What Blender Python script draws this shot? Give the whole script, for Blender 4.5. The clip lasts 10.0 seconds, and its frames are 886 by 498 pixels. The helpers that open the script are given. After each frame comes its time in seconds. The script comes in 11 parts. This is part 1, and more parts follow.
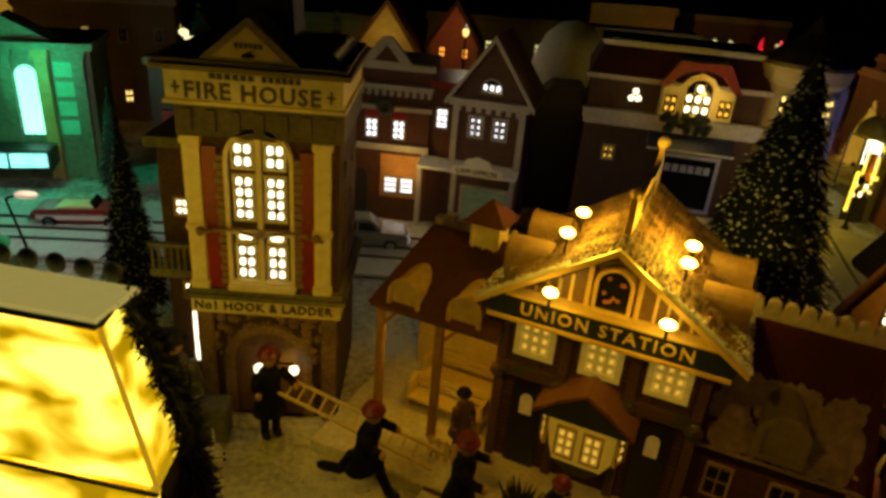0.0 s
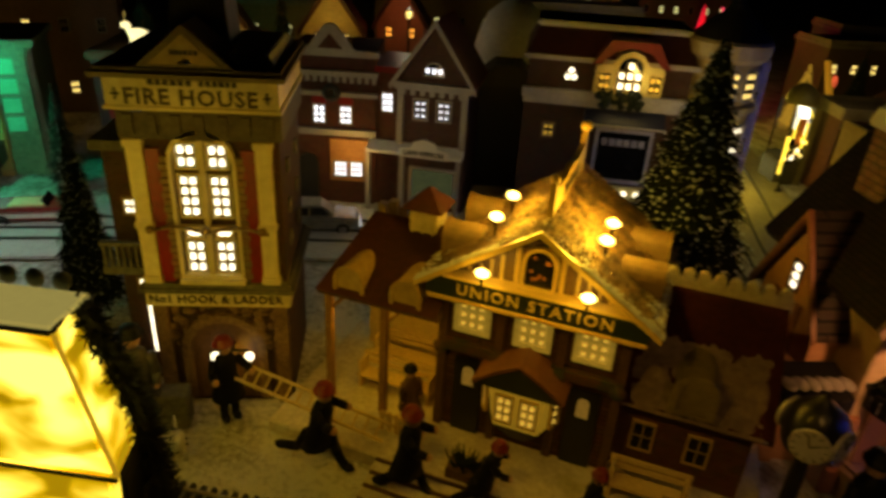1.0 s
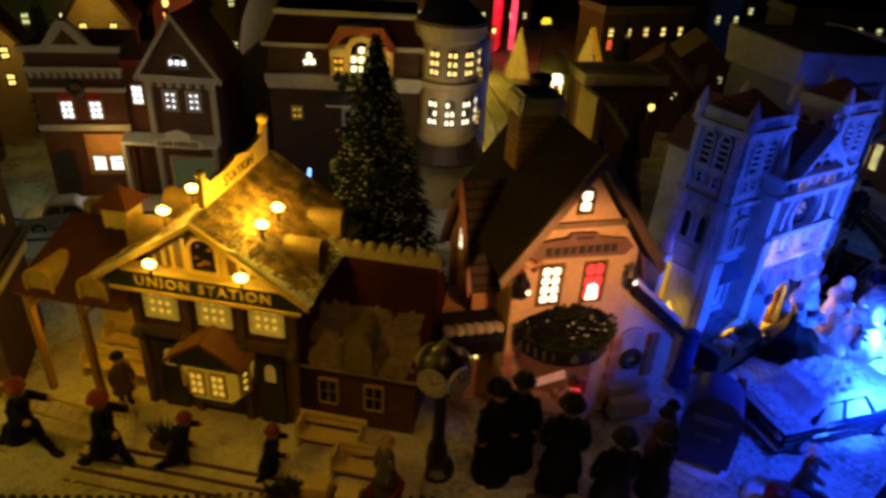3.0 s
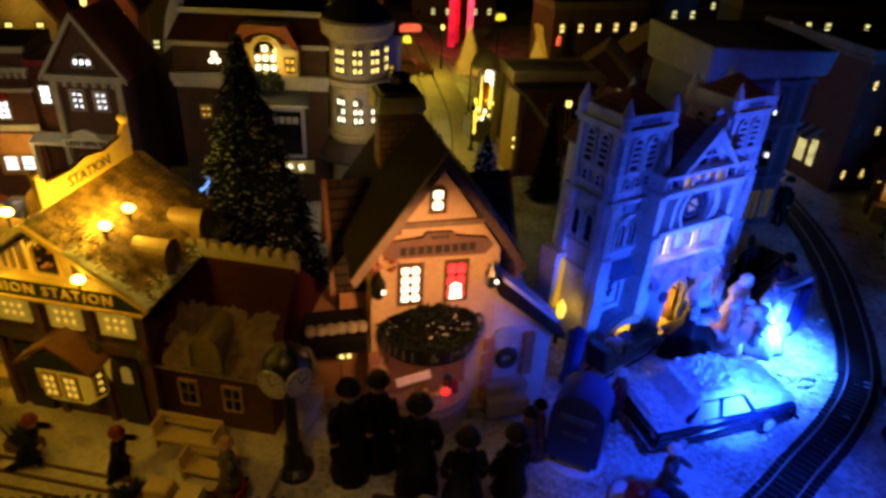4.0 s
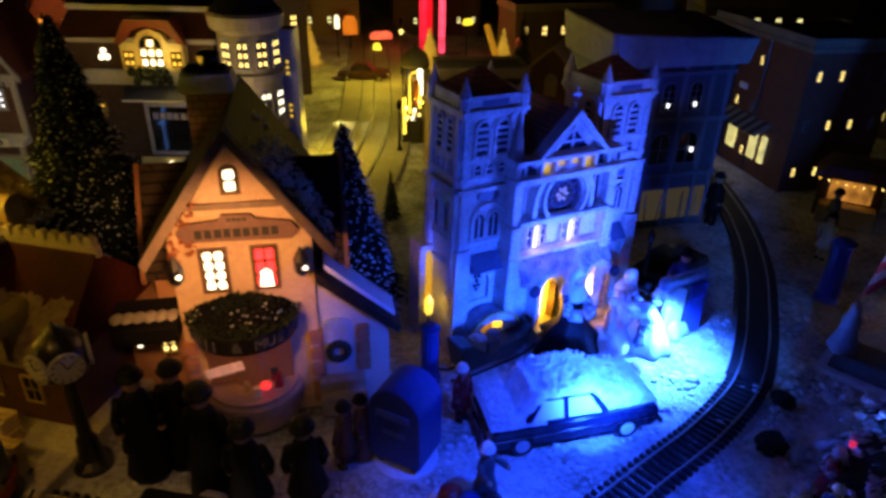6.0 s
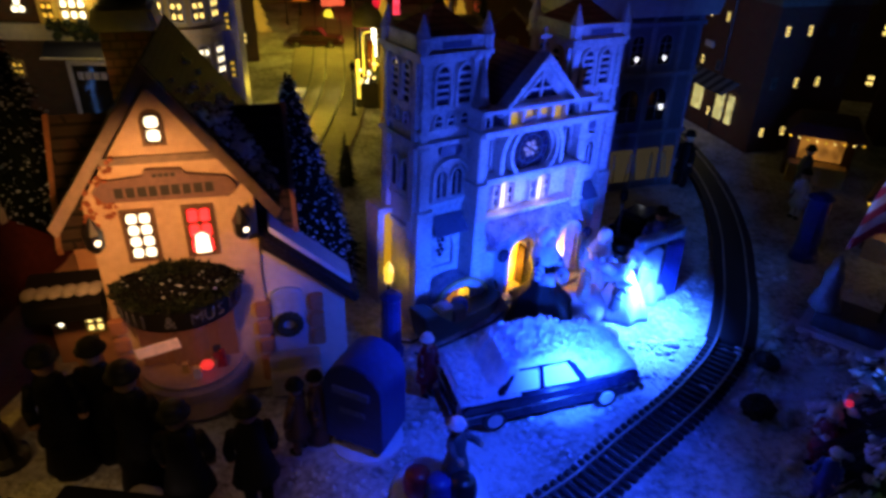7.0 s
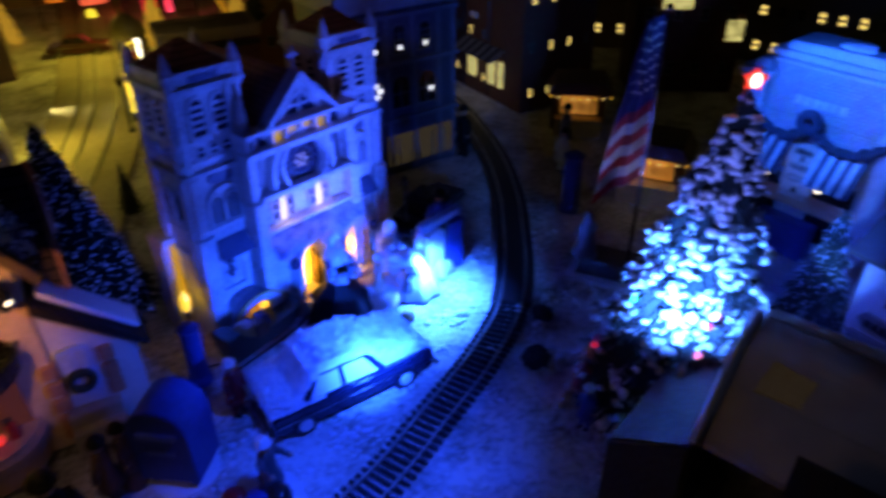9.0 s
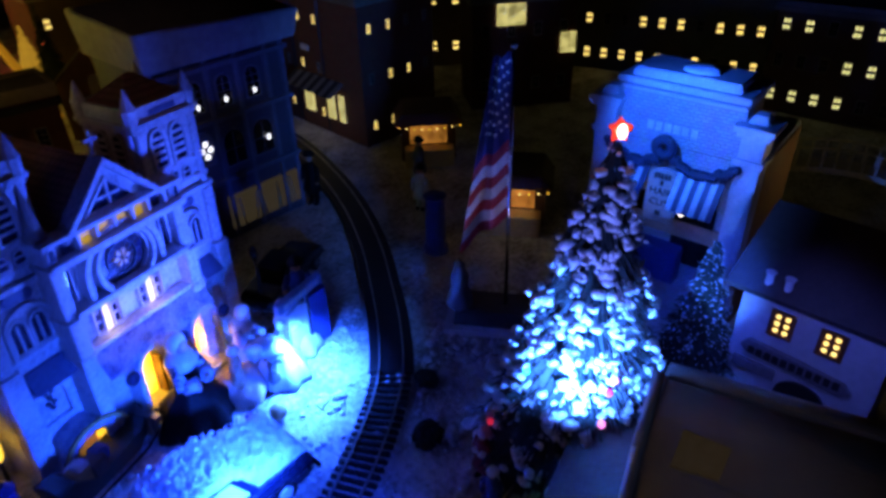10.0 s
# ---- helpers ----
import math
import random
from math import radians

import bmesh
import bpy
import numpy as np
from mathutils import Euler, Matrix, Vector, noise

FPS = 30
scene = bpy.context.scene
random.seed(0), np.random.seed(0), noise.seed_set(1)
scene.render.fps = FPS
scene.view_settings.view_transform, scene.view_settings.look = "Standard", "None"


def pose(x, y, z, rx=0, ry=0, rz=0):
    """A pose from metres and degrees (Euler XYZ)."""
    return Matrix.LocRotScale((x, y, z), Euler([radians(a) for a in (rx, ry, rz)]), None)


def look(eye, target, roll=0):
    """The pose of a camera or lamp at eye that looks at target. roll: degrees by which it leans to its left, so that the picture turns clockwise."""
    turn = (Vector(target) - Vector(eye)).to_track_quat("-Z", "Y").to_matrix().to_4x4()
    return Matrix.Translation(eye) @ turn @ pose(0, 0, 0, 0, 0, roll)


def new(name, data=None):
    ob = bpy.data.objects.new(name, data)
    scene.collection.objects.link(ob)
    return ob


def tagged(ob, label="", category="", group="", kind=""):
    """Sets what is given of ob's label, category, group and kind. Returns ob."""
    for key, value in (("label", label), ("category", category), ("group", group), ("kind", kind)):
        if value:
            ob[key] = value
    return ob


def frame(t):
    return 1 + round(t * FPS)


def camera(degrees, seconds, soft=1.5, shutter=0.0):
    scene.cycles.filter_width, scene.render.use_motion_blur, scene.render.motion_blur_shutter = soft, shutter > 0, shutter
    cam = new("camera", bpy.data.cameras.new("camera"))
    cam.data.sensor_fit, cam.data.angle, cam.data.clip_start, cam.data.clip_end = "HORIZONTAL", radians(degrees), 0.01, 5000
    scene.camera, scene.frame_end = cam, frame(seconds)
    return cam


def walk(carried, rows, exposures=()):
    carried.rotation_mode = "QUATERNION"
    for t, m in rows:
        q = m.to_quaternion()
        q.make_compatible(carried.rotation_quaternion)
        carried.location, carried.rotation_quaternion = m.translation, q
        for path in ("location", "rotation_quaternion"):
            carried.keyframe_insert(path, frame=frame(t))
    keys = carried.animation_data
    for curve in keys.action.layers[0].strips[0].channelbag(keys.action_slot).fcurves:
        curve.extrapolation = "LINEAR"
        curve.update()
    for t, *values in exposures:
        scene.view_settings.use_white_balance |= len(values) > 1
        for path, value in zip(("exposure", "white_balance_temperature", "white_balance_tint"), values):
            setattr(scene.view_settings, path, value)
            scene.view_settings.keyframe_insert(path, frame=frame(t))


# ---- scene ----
cam = camera(66.5, 10.0, soft=3.2, shutter=0.5)
METRES, EYE, TILT, LEAN, TURN = 0.85, 0.41, -25.0, -4.5, 0.0
ROWS = [
    (0.0, 0.0, 0.0, 0.0, 0.0, 0.0, -0.0),
    (0.5, -0.0012, -0.0082, 0.004, 0.05, -1.14, 0.36),
    (1.0, 0.0259, -0.038, 0.013, -2.74, -2.53, 2.61),
    (1.5, 0.0583, -0.0694, 0.0155, -6.19, -3.89, 4.67),
    (2.0, 0.1132, -0.0937, 0.0234, -8.95, -5.19, 6.12),
    (2.5, 0.1626, -0.1209, 0.0276, -11.02, -5.73, 6.41),
    (3.0, 0.2253, -0.1351, 0.0126, -12.14, -6.14, 7.03),
    (4.5, 0.435, -0.1815, -0.0144, -11.51, -6.53, 7.75),
    (5.0, 0.4948, -0.1976, -0.0289, -9.0, -6.0, 6.87),
    (6.5, 0.6128, -0.1383, -0.0932, -9.0, -4.11, 8.4),
    (7.0, 0.6033, -0.1021, -0.0993, -12.04, -6.41, 8.82),
    (7.5, 0.6073, -0.097, -0.097, -13.83, -8.2, 8.38),
    (8.0, 0.5981, -0.1084, -0.0918, -14.86, -9.43, 8.71),
    (8.5, 0.6187, -0.1324, -0.0832, -17.29, -10.21, 12.53),
    (9.0, 0.6646, -0.1667, -0.0593, -26.97, -13.14, 16.71),
    (9.5, 0.7152, -0.1508, -0.0496, -34.73, -15.36, 19.2),
    (10.0, 0.729, -0.0947, -0.0125, -40.94, -17.22, 21.73),
]
walk(cam, [(t, pose(0, 0, EYE, TILT, LEAN, TURN) @ pose(METRES * x, METRES * y, METRES * z, 90 + pitch, roll, yaw)) for t, x, y, z, yaw, pitch, roll in ROWS],
     [(0.0, -0.1), (1.0, -0.15), (2.0, -0.15), (3.0, 0.05), (4.5, 0.3), (5.2, 0.42), (6.5, 0.28), (7.0, 0.0), (8.0, -0.1), (8.5, -0.15), (9.5, 0.0), (10.0, -0.05)])

# ---- light ----
world = bpy.data.worlds.new("night_room")
scene.world = world
world.use_nodes = True
world.node_tree.nodes["Background"].inputs[0].default_value = (0.55, 0.6, 1.0, 1)
world.node_tree.nodes["Background"].inputs[1].default_value = 0.0004

AMBER, BLUE, ORANGE = (1.0, 0.53, 0.015), (0.03, 0.088, 1.0), (1.0, 0.40, 0.16)
LED = (0.012, 0.075, 1.0)


def lamp(name, at, watts, colour, size=0.004):
    data = bpy.data.lights.new(name, "POINT")
    data.energy, data.color, data.shadow_soft_size = watts, colour, size
    ob = new(name, data)
    ob.location = at
    return ob


def spot(name, at, target, watts, colour, angle=60, size=0.006, blend=0.6):
    data = bpy.data.lights.new(name, "SPOT")
    data.energy, data.color, data.shadow_soft_size = watts, colour, size
    data.spot_size, data.spot_blend = radians(angle), blend
    ob = new(name, data)
    ob.matrix_world = look(at, target)
    return ob


# blue floodlights before the cathedral, tree and shop, with added blue fill among them
spot("blue_flood_or_fill", (0.872, 0.384, 0.066), (0.862, 0.392, 0.0), 12.0, (0.02, 0.10, 1.0), 140, 0.006, 0.9)
spot("blue_flood_or_fill", (0.756, 0.238, 0.082), (0.748, 0.300, 0.052), 8.5, LED, 100, 0.006, 1.0)
spot("blue_flood_or_fill", (0.850, 0.335, 0.075), (0.780, 0.490, 0.175), 5.8, BLUE, 74, 0.01, 0.8)
spot("blue_flood_or_fill", (0.640, 0.275, 0.16), (0.660, 0.450, 0.190), 0.55, BLUE, 90, 0.02, 1.0)
# added blue fill on the spruce, no lamp stands here
spot("blue_flood_or_fill", (0.630, 0.40, 0.10), (0.545, 0.535, 0.13), 0.7, BLUE, 80, 0.02, 1.0)
spot("blue_flood_or_fill", (0.890, 0.082, 0.155), (0.966, 0.135, 0.145), 13.0, (0.05, 0.19, 1.0), 92, 0.006, 0.8)
# two added fills: upper tree and snow roof
spot("blue_flood_or_fill", (0.80, 0.04, 0.20), (0.966, 0.135, 0.210), 2.2, (0.14, 0.20, 1.0), 60, 0.006, 0.8)
spot("blue_flood_or_fill", (0.80, 0.00, 0.30), (0.95, -0.01, 0.13), 0.055, (0.30, 0.42, 1.0), 54, 0.01, 1.0)
spot("blue_flood_or_fill", (1.07, 0.185, 0.30), (1.21, 0.195, 0.225), 3.0, (0.02, 0.13, 1.0), 62, 0.01)
# added blue fill from here: frosted tree, ground, parapet, white house, annex
spot("blue_flood_or_fill", (1.05, 0.085, 0.23), (1.106, 0.10, 0.15), 0.9, LED, 60, 0.01)
spot("blue_flood_or_fill", (0.72, 0.10, 0.38), (0.690, 0.230, 0.0), 11.0, (0.015, 0.06, 1.0), 52, 0.02, 1.0)
spot("blue_flood_or_fill", (0.93, 0.56, 0.16), (1.03, 0.69, 0.275), 0.3, BLUE, 60, 0.01, 0.9)
spot("blue_flood_or_fill", (0.98, 0.02, 0.25), (1.11, 0.02, 0.10), 0.60, (0.09, 0.13, 1.0), 60, 0.01)
spot("blue_flood_or_fill", (0.66, 0.235, 0.14), (0.540, 0.366, 0.085), 1.1, BLUE, 62, 0.02, 1.0)
# street lights far down the avenue, with added fill nearer the bank
lamp("street_glow_or_fill", (0.545, 0.955, 0.105), 0.36, (1.0, 0.74, 0.06), 0.01)
spot("shop_beam", (0.525, 1.150, 0.064), (0.650, 1.055, 0.030), 0.9, (1.0, 0.86, 0.30), 44, 0.004, 0.7)
lamp("street_glow_or_fill", (0.66, 1.40, 0.16), 0.85, (1.0, 0.74, 0.06), 0.01)
# added warm fill for the law office, no lamp here
lamp("street_glow_or_fill", (0.03, 0.735, 0.21), 0.042, (1.0, 0.72, 0.42), 0.01)
lamp("street_glow_or_fill", (-0.42, 0.700, 0.18), 0.26, (0.9, 0.85, 0.7), 0.01)
# added warm fill for bank and spruce, no lamp here
lamp("street_glow_or_fill", (0.40, 0.68, 0.20), 0.10, (1.0, 0.76, 0.44), 0.01)
lamp("street_glow_or_fill", (0.045, 1.055, 0.292), 0.03, (1.0, 0.85, 0.6), 0.006)
# the coloured house fronts at the edge of town
lamp("green_glow", (-0.52, 0.85, 0.20), 0.38, (0.02, 1.0, 0.42))
lamp("red_glow", (0.85, 1.74, 0.16), 0.18, (1.0, 0.05, 0.08))
# added warm fill over forecourt and fire house, no lamps hang there
spot("forecourt_fill", (-0.04, 0.20, 0.40), (0.10, 0.35, 0.03), 0.78, AMBER, 80)
spot("forecourt_fill", (0.22, 0.05, 0.42), (0.21, 0.32, 0.04), 0.60, (1.0, 0.50, 0.09), 56, 0.01, 0.9)
spot("forecourt_fill", (0.37, 0.06, 0.42), (0.40, 0.27, 0.03), 0.16, (1.0, 0.60, 0.22), 50, 0.01, 1.0)
spot("front_fill", (-0.10, 0.22, 0.30), (-0.12, 0.47, 0.20), 0.26, AMBER, 55)
# added spots before the cottage stand in for its wall lanterns
spot("cottage_fill", (0.418, 0.222, 0.235), (0.426, 0.362, 0.176), 1.35, (1.0, 0.42, 0.13), 74, 0.012, 0.7)
spot("cottage_fill", (0.455, 0.165, 0.26), (0.450, 0.265, 0.0), 0.12, (1.0, 0.60, 0.36), 66, 0.02, 1.0)
# added warm fill on cathedral roofs and towers, no lamp at these spots
spot("town_fill", (0.30, 0.16, 0.66), (0.76, 0.62, 0.30), 0.80, (1.0, 0.55, 0.50), 25, 0.03, 1.0)
spot("town_fill", (1.15, 0.20, 0.50), (0.83, 0.46, 0.27), 0.26, (1.0, 0.60, 0.58), 22, 0.02, 1.0)
# added fill for flag and plinth, no lamp stands there
spot("monument_fill", (1.02, 0.26, 0.06), (1.06, 0.33, 0.20), 0.24, (0.75, 0.65, 1.0), 50)

# ---- materials ----
MATS = {}


def mat(name, colour, rough=0.5, colour2=None, scale=120.0, bump=0.0, bump_scale=None, metal=0.0, spec=0.5, coat=0.0,
        emit=None, strength=0.0, low=0.4, high=0.65):
    """A surface whose colour wanders between two tones at two scales, with a fine relief."""
    if name in MATS:
        return MATS[name]
    m = bpy.data.materials.new(name)
    MATS[name] = m
    m.use_nodes = True
    nt = m.node_tree
    b = nt.nodes["Principled BSDF"]
    b.inputs["Roughness"].default_value = rough
    b.inputs["Metallic"].default_value = metal
    b.inputs["Specular IOR Level"].default_value = spec
    b.inputs["Coat Weight"].default_value = coat
    tc = nt.nodes.new("ShaderNodeTexCoord")
    c2 = colour2 or tuple(0.62 * c for c in colour)
    big, fine = nt.nodes.new("ShaderNodeTexNoise"), nt.nodes.new("ShaderNodeTexNoise")
    big.inputs["Scale"].default_value, fine.inputs["Scale"].default_value = scale * 0.25, scale * 2.5
    for n in (big, fine):
        n.inputs["Detail"].default_value = 4
        nt.links.new(tc.outputs["Object"], n.inputs["Vector"])
    mixn = nt.nodes.new("ShaderNodeMix")
    mixn.data_type = "FLOAT"
    mixn.inputs[0].default_value = 0.45
    nt.links.new(big.outputs["Fac"], mixn.inputs[2])
    nt.links.new(fine.outputs["Fac"], mixn.inputs[3])
    ramp = nt.nodes.new("ShaderNodeValToRGB")
    ramp.color_ramp.elements[0].position, ramp.color_ramp.elements[1].position = low, high
    ramp.color_ramp.elements[0].color, ramp.color_ramp.elements[1].color = (*c2, 1), (*colour, 1)
    nt.links.new(mixn.outputs[0], ramp.inputs[0])
    nt.links.new(ramp.outputs[0], b.inputs["Base Color"])
    if bump:
        bn = nt.nodes.new("ShaderNodeBump")
        bn.inputs["Strength"].default_value, bn.inputs["Distance"].default_value = bump, 0.001
        tex = nt.nodes.new("ShaderNodeTexNoise")
        tex.inputs["Scale"].default_value, tex.inputs["Detail"].default_value = bump_scale or scale * 4, 5
        nt.links.new(tc.outputs["Object"], tex.inputs["Vector"])
        nt.links.new(tex.outputs["Fac"], bn.inputs["Height"])
        nt.links.new(bn.outputs[0], b.inputs["Normal"])
    if emit:
        b.inputs["Emission Color"].default_value = (*emit, 1)
        b.inputs["Emission Strength"].default_value = strength
    return m


def courses(name, colour, colour2, mortar, width, height, gap, rough=0.7, turn=False):
    """Brick, shingle or plank courses moulded in relief, too small to pick apart."""
    if name in MATS:
        return MATS[name]
    m = bpy.data.materials.new(name)
    MATS[name] = m
    m.use_nodes = True
    nt = m.node_tree
    b = nt.nodes["Principled BSDF"]
    b.inputs["Roughness"].default_value = rough
    b.inputs["Specular IOR Level"].default_value = 0.2
    tc, sep, comb, add = (nt.nodes.new(n) for n in ("ShaderNodeTexCoord", "ShaderNodeSeparateXYZ", "ShaderNodeCombineXYZ", "ShaderNodeMath"))
    nt.links.new(tc.outputs["Object"], sep.inputs[0])
    nt.links.new(sep.outputs[0], add.inputs[0])
    nt.links.new(sep.outputs[1], add.inputs[1])
    nt.links.new(add.outputs[0], comb.inputs[1 if turn else 0])
    nt.links.new(sep.outputs[2], comb.inputs[0 if turn else 1])
    br = nt.nodes.new("ShaderNodeTexBrick")
    br.inputs["Color1"].default_value, br.inputs["Color2"].default_value = (*colour, 1), (*colour2, 1)
    br.inputs["Mortar"].default_value = (*mortar, 1)
    br.inputs["Scale"].default_value = 1.0
    br.inputs["Brick Width"].default_value, br.inputs["Row Height"].default_value = width, height
    br.inputs["Mortar Size"].default_value = gap
    nt.links.new(comb.outputs[0], br.inputs["Vector"])
    no = nt.nodes.new("ShaderNodeTexNoise")
    no.inputs["Scale"].default_value, no.inputs["Detail"].default_value = 90, 5
    nt.links.new(tc.outputs["Object"], no.inputs["Vector"])
    mx = nt.nodes.new("ShaderNodeMix")
    mx.data_type, mx.blend_type = "RGBA", "MULTIPLY"
    mx.inputs[0].default_value = 0.55
    nt.links.new(br.outputs["Color"], mx.inputs[6])
    nt.links.new(no.outputs["Color"], mx.inputs[7])
    nt.links.new(mx.outputs[2], b.inputs["Base Color"])
    bn = nt.nodes.new("ShaderNodeBump")
    bn.inputs["Strength"].default_value, bn.inputs["Distance"].default_value = 0.7, 0.0008
    nt.links.new(br.outputs["Fac"], bn.inputs["Height"])
    bn.invert = True
    nt.links.new(bn.outputs[0], b.inputs["Normal"])
    return m


def glow(name, colour, strength, dark=0.45, scale=160.0):
    """A lit pane: a bulb behind it, so a little uneven."""
    if name in MATS:
        return MATS[name]
    m = bpy.data.materials.new(name)
    MATS[name] = m
    m.use_nodes = True
    nt = m.node_tree
    b = nt.nodes["Principled BSDF"]
    b.inputs["Base Color"].default_value = (*colour, 1)
    b.inputs["Roughness"].default_value = 0.3
    b.inputs["Emission Color"].default_value = (*colour, 1)
    tc, no, mr = (nt.nodes.new(n) for n in ("ShaderNodeTexCoord", "ShaderNodeTexNoise", "ShaderNodeMapRange"))
    no.inputs["Scale"].default_value = scale
    nt.links.new(tc.outputs["Object"], no.inputs["Vector"])
    mr.inputs[1].default_value, mr.inputs[2].default_value = 0.3, 0.7
    mr.inputs[3].default_value, mr.inputs[4].default_value = strength * dark, strength
    nt.links.new(no.outputs["Fac"], mr.inputs[0])
    nt.links.new(mr.outputs[0], b.inputs["Emission Strength"])
    return m


SNOW = mat("snow", (0.80, 0.82, 0.85), 0.7, (0.62, 0.65, 0.70), 60, 0.9, 500)
CREAM = mat("cream_paint", (0.80, 0.70, 0.40), 0.45, (0.62, 0.52, 0.26), 60, 0.2)
GROUND = mat("packed_snow", (0.70, 0.70, 0.70), 0.75, (0.20, 0.18, 0.15), 70, 1.0, 330, low=0.36, high=0.58)
for nd in GROUND.node_tree.nodes:
    if nd.type == "BUMP":
        nd.inputs["Distance"].default_value = 0.004
OCHRE = mat("ochre_paint", (0.50, 0.36, 0.13), 0.5, (0.34, 0.23, 0.08), 70, 0.2)
STONE = mat("grey_stone", (0.19, 0.18, 0.13), 0.75, (0.09, 0.085, 0.06), 90, 0.7)
BRICK = courses("red_brick", (0.17, 0.045, 0.026), (0.11, 0.03, 0.018), (0.14, 0.10, 0.07), 0.0062, 0.0026, 0.0004)
BRICK_BROWN = courses("brown_brick", (0.11, 0.045, 0.024), (0.07, 0.03, 0.016), (0.11, 0.085, 0.055), 0.0062, 0.0026, 0.0004)
BRICK_YELLOW = courses("buff_brick", (0.40, 0.26, 0.12), (0.3, 0.18, 0.08), (0.34, 0.28, 0.2), 0.0062, 0.0026, 0.0004)
SHINGLE_GREY = courses("grey_shingle", (0.045, 0.034, 0.028), (0.026, 0.02, 0.017), (0.01, 0.008, 0.008), 0.005, 0.0038, 0.0004)
NUBBLY = mat("nubbly_brown_roof", (0.36, 0.23, 0.085), 0.36, (0.08, 0.045, 0.018), 330, 1.0, 650, low=0.45, high=0.58)
for nd in NUBBLY.node_tree.nodes:
    if nd.type == "BUMP":
        nd.inputs["Distance"].default_value = 0.003
PLANK = courses("wood_siding", (0.16, 0.075, 0.03), (0.11, 0.05, 0.02), (0.03, 0.015, 0.01), 0.08, 0.0045, 0.0004)
RED = mat("red_paint", (0.30, 0.010, 0.009), 0.4, (0.17, 0.007, 0.006), 60)
DARK = mat("dark_paint", (0.030, 0.027, 0.025), 0.5, None, 60)
BLACK = mat("black_enamel", (0.012, 0.012, 0.013), 0.3, None, 60)
GREENSIGN = mat("dark_green_sign", (0.008, 0.018, 0.014), 0.5, None, 60)
GILT = mat("gilt_letters", (0.75, 0.55, 0.16), 0.4, (0.6, 0.42, 0.1), 60)
TERRA = mat("dark_roof_paint", (0.085, 0.022, 0.015), 0.55, (0.045, 0.013, 0.009), 80, 0.4)
WHITE = mat("white_glaze", (0.74, 0.73, 0.72), 0.3, (0.58, 0.57, 0.58), 70, 0.2, coat=0.2)
GREYWALL = mat("grey_glaze", (0.42, 0.40, 0.37), 0.4, (0.3, 0.28, 0.26), 70, 0.2)
PEACH = mat("cottage_plaster", (0.62, 0.46, 0.30), 0.55, (0.48, 0.34, 0.21), 60, 0.35)
WOOD = mat("brown_wood", (0.15, 0.075, 0.03), 0.55, (0.08, 0.04, 0.017), 110, 0.3)
PALEWOOD = mat("pale_wood", (0.72, 0.58, 0.30), 0.5, (0.55, 0.42, 0.2), 110, 0.2)
IRON = mat("dark_iron", (0.03, 0.03, 0.03), 0.35, None, 80, metal=0.6)
GREEN = mat("spruce_needles", (0.010, 0.024, 0.011), 0.7, (0.005, 0.012, 0.006), 200)
SKIN = mat("flesh_glaze", (0.55, 0.33, 0.22), 0.4, None, 80)
COAT = mat("dark_coat", (0.006, 0.006, 0.007), 0.6, None, 80, spec=0.15)
BLUEP = mat("blue_enamel", (0.03, 0.06, 0.26), 0.35, (0.02, 0.04, 0.18), 80)
CHROME = mat("chrome", (0.7, 0.7, 0.72), 0.15, None, 80, metal=1.0)
GLASSY = mat("dark_window", (0.012, 0.012, 0.014), 0.08, None, 80)
LIT = glow("lit_window", (1.0, 0.88, 0.60), 3.2)
LIT_Y = glow("lit_window_amber", (1.0, 0.70, 0.18), 2.6)
LIT_DIM = glow("lit_window_dim", (1.0, 0.60, 0.07), 0.9, 0.3)
LIT_O = glow("lit_window_orange", (1.0, 0.36, 0.04), 2.2, 0.5)
LIT_R = glow("lit_window_red", (1.0, 0.03, 0.03), 3.0, 0.5)
LIT_C = glow("lit_window_cool", (0.92, 0.93, 1.0), 2.6)
PORTAL = glow("lit_portal", (1.0, 0.55, 0.03), 2.0, 0.6, 60)
BULB = glow("bulb", (1.0, 0.72, 0.16), 9.0, 1.0)

# ---- geometry helpers ----


def solid():
    return bmesh.new()


def box(bm, x0, x1, y0, y1, z0, z1, taper=0.0):
    """An upright block; taper: how far its top draws in on all sides."""
    t = taper
    v = [bm.verts.new(p) for p in ((x0, y0, z0), (x1, y0, z0), (x1, y1, z0), (x0, y1, z0),
                                   (x0 + t, y0 + t, z1), (x1 - t, y0 + t, z1), (x1 - t, y1 - t, z1), (x0 + t, y1 - t, z1))]
    for f in ((3, 2, 1, 0), (4, 5, 6, 7), (0, 1, 5, 4), (1, 2, 6, 5), (2, 3, 7, 6), (3, 0, 4, 7)):
        bm.faces.new([v[i] for i in f])
    return v


def slab(bm, pts, y0, y1):
    """A face in the (x, z) plane, given anticlockwise from the front, made y0 to y1 deep."""
    a = [bm.verts.new((x, y0, z)) for x, z in pts]
    b = [bm.verts.new((x, y1, z)) for x, z in pts]
    n = len(pts)
    bm.faces.new(a)
    bm.faces.new(b[::-1])
    for i in range(n):
        bm.faces.new((a[i], b[i], b[(i + 1) % n], a[(i + 1) % n]))
    return a + b


def arch_pts(x, z0, z1, w, steps=8, point=1.0):
    """The outline of an arched opening; point over 1 raises it to a point."""
    r = w / 2
    spring = z1 - r * point
    pts = [(x - r, z0), (x + r, z0)]
    for i in range(steps + 1):
        a = math.pi * i / steps
        pts.append((x + r * math.cos(a), spring + r * point * math.sin(a)))
    return pts


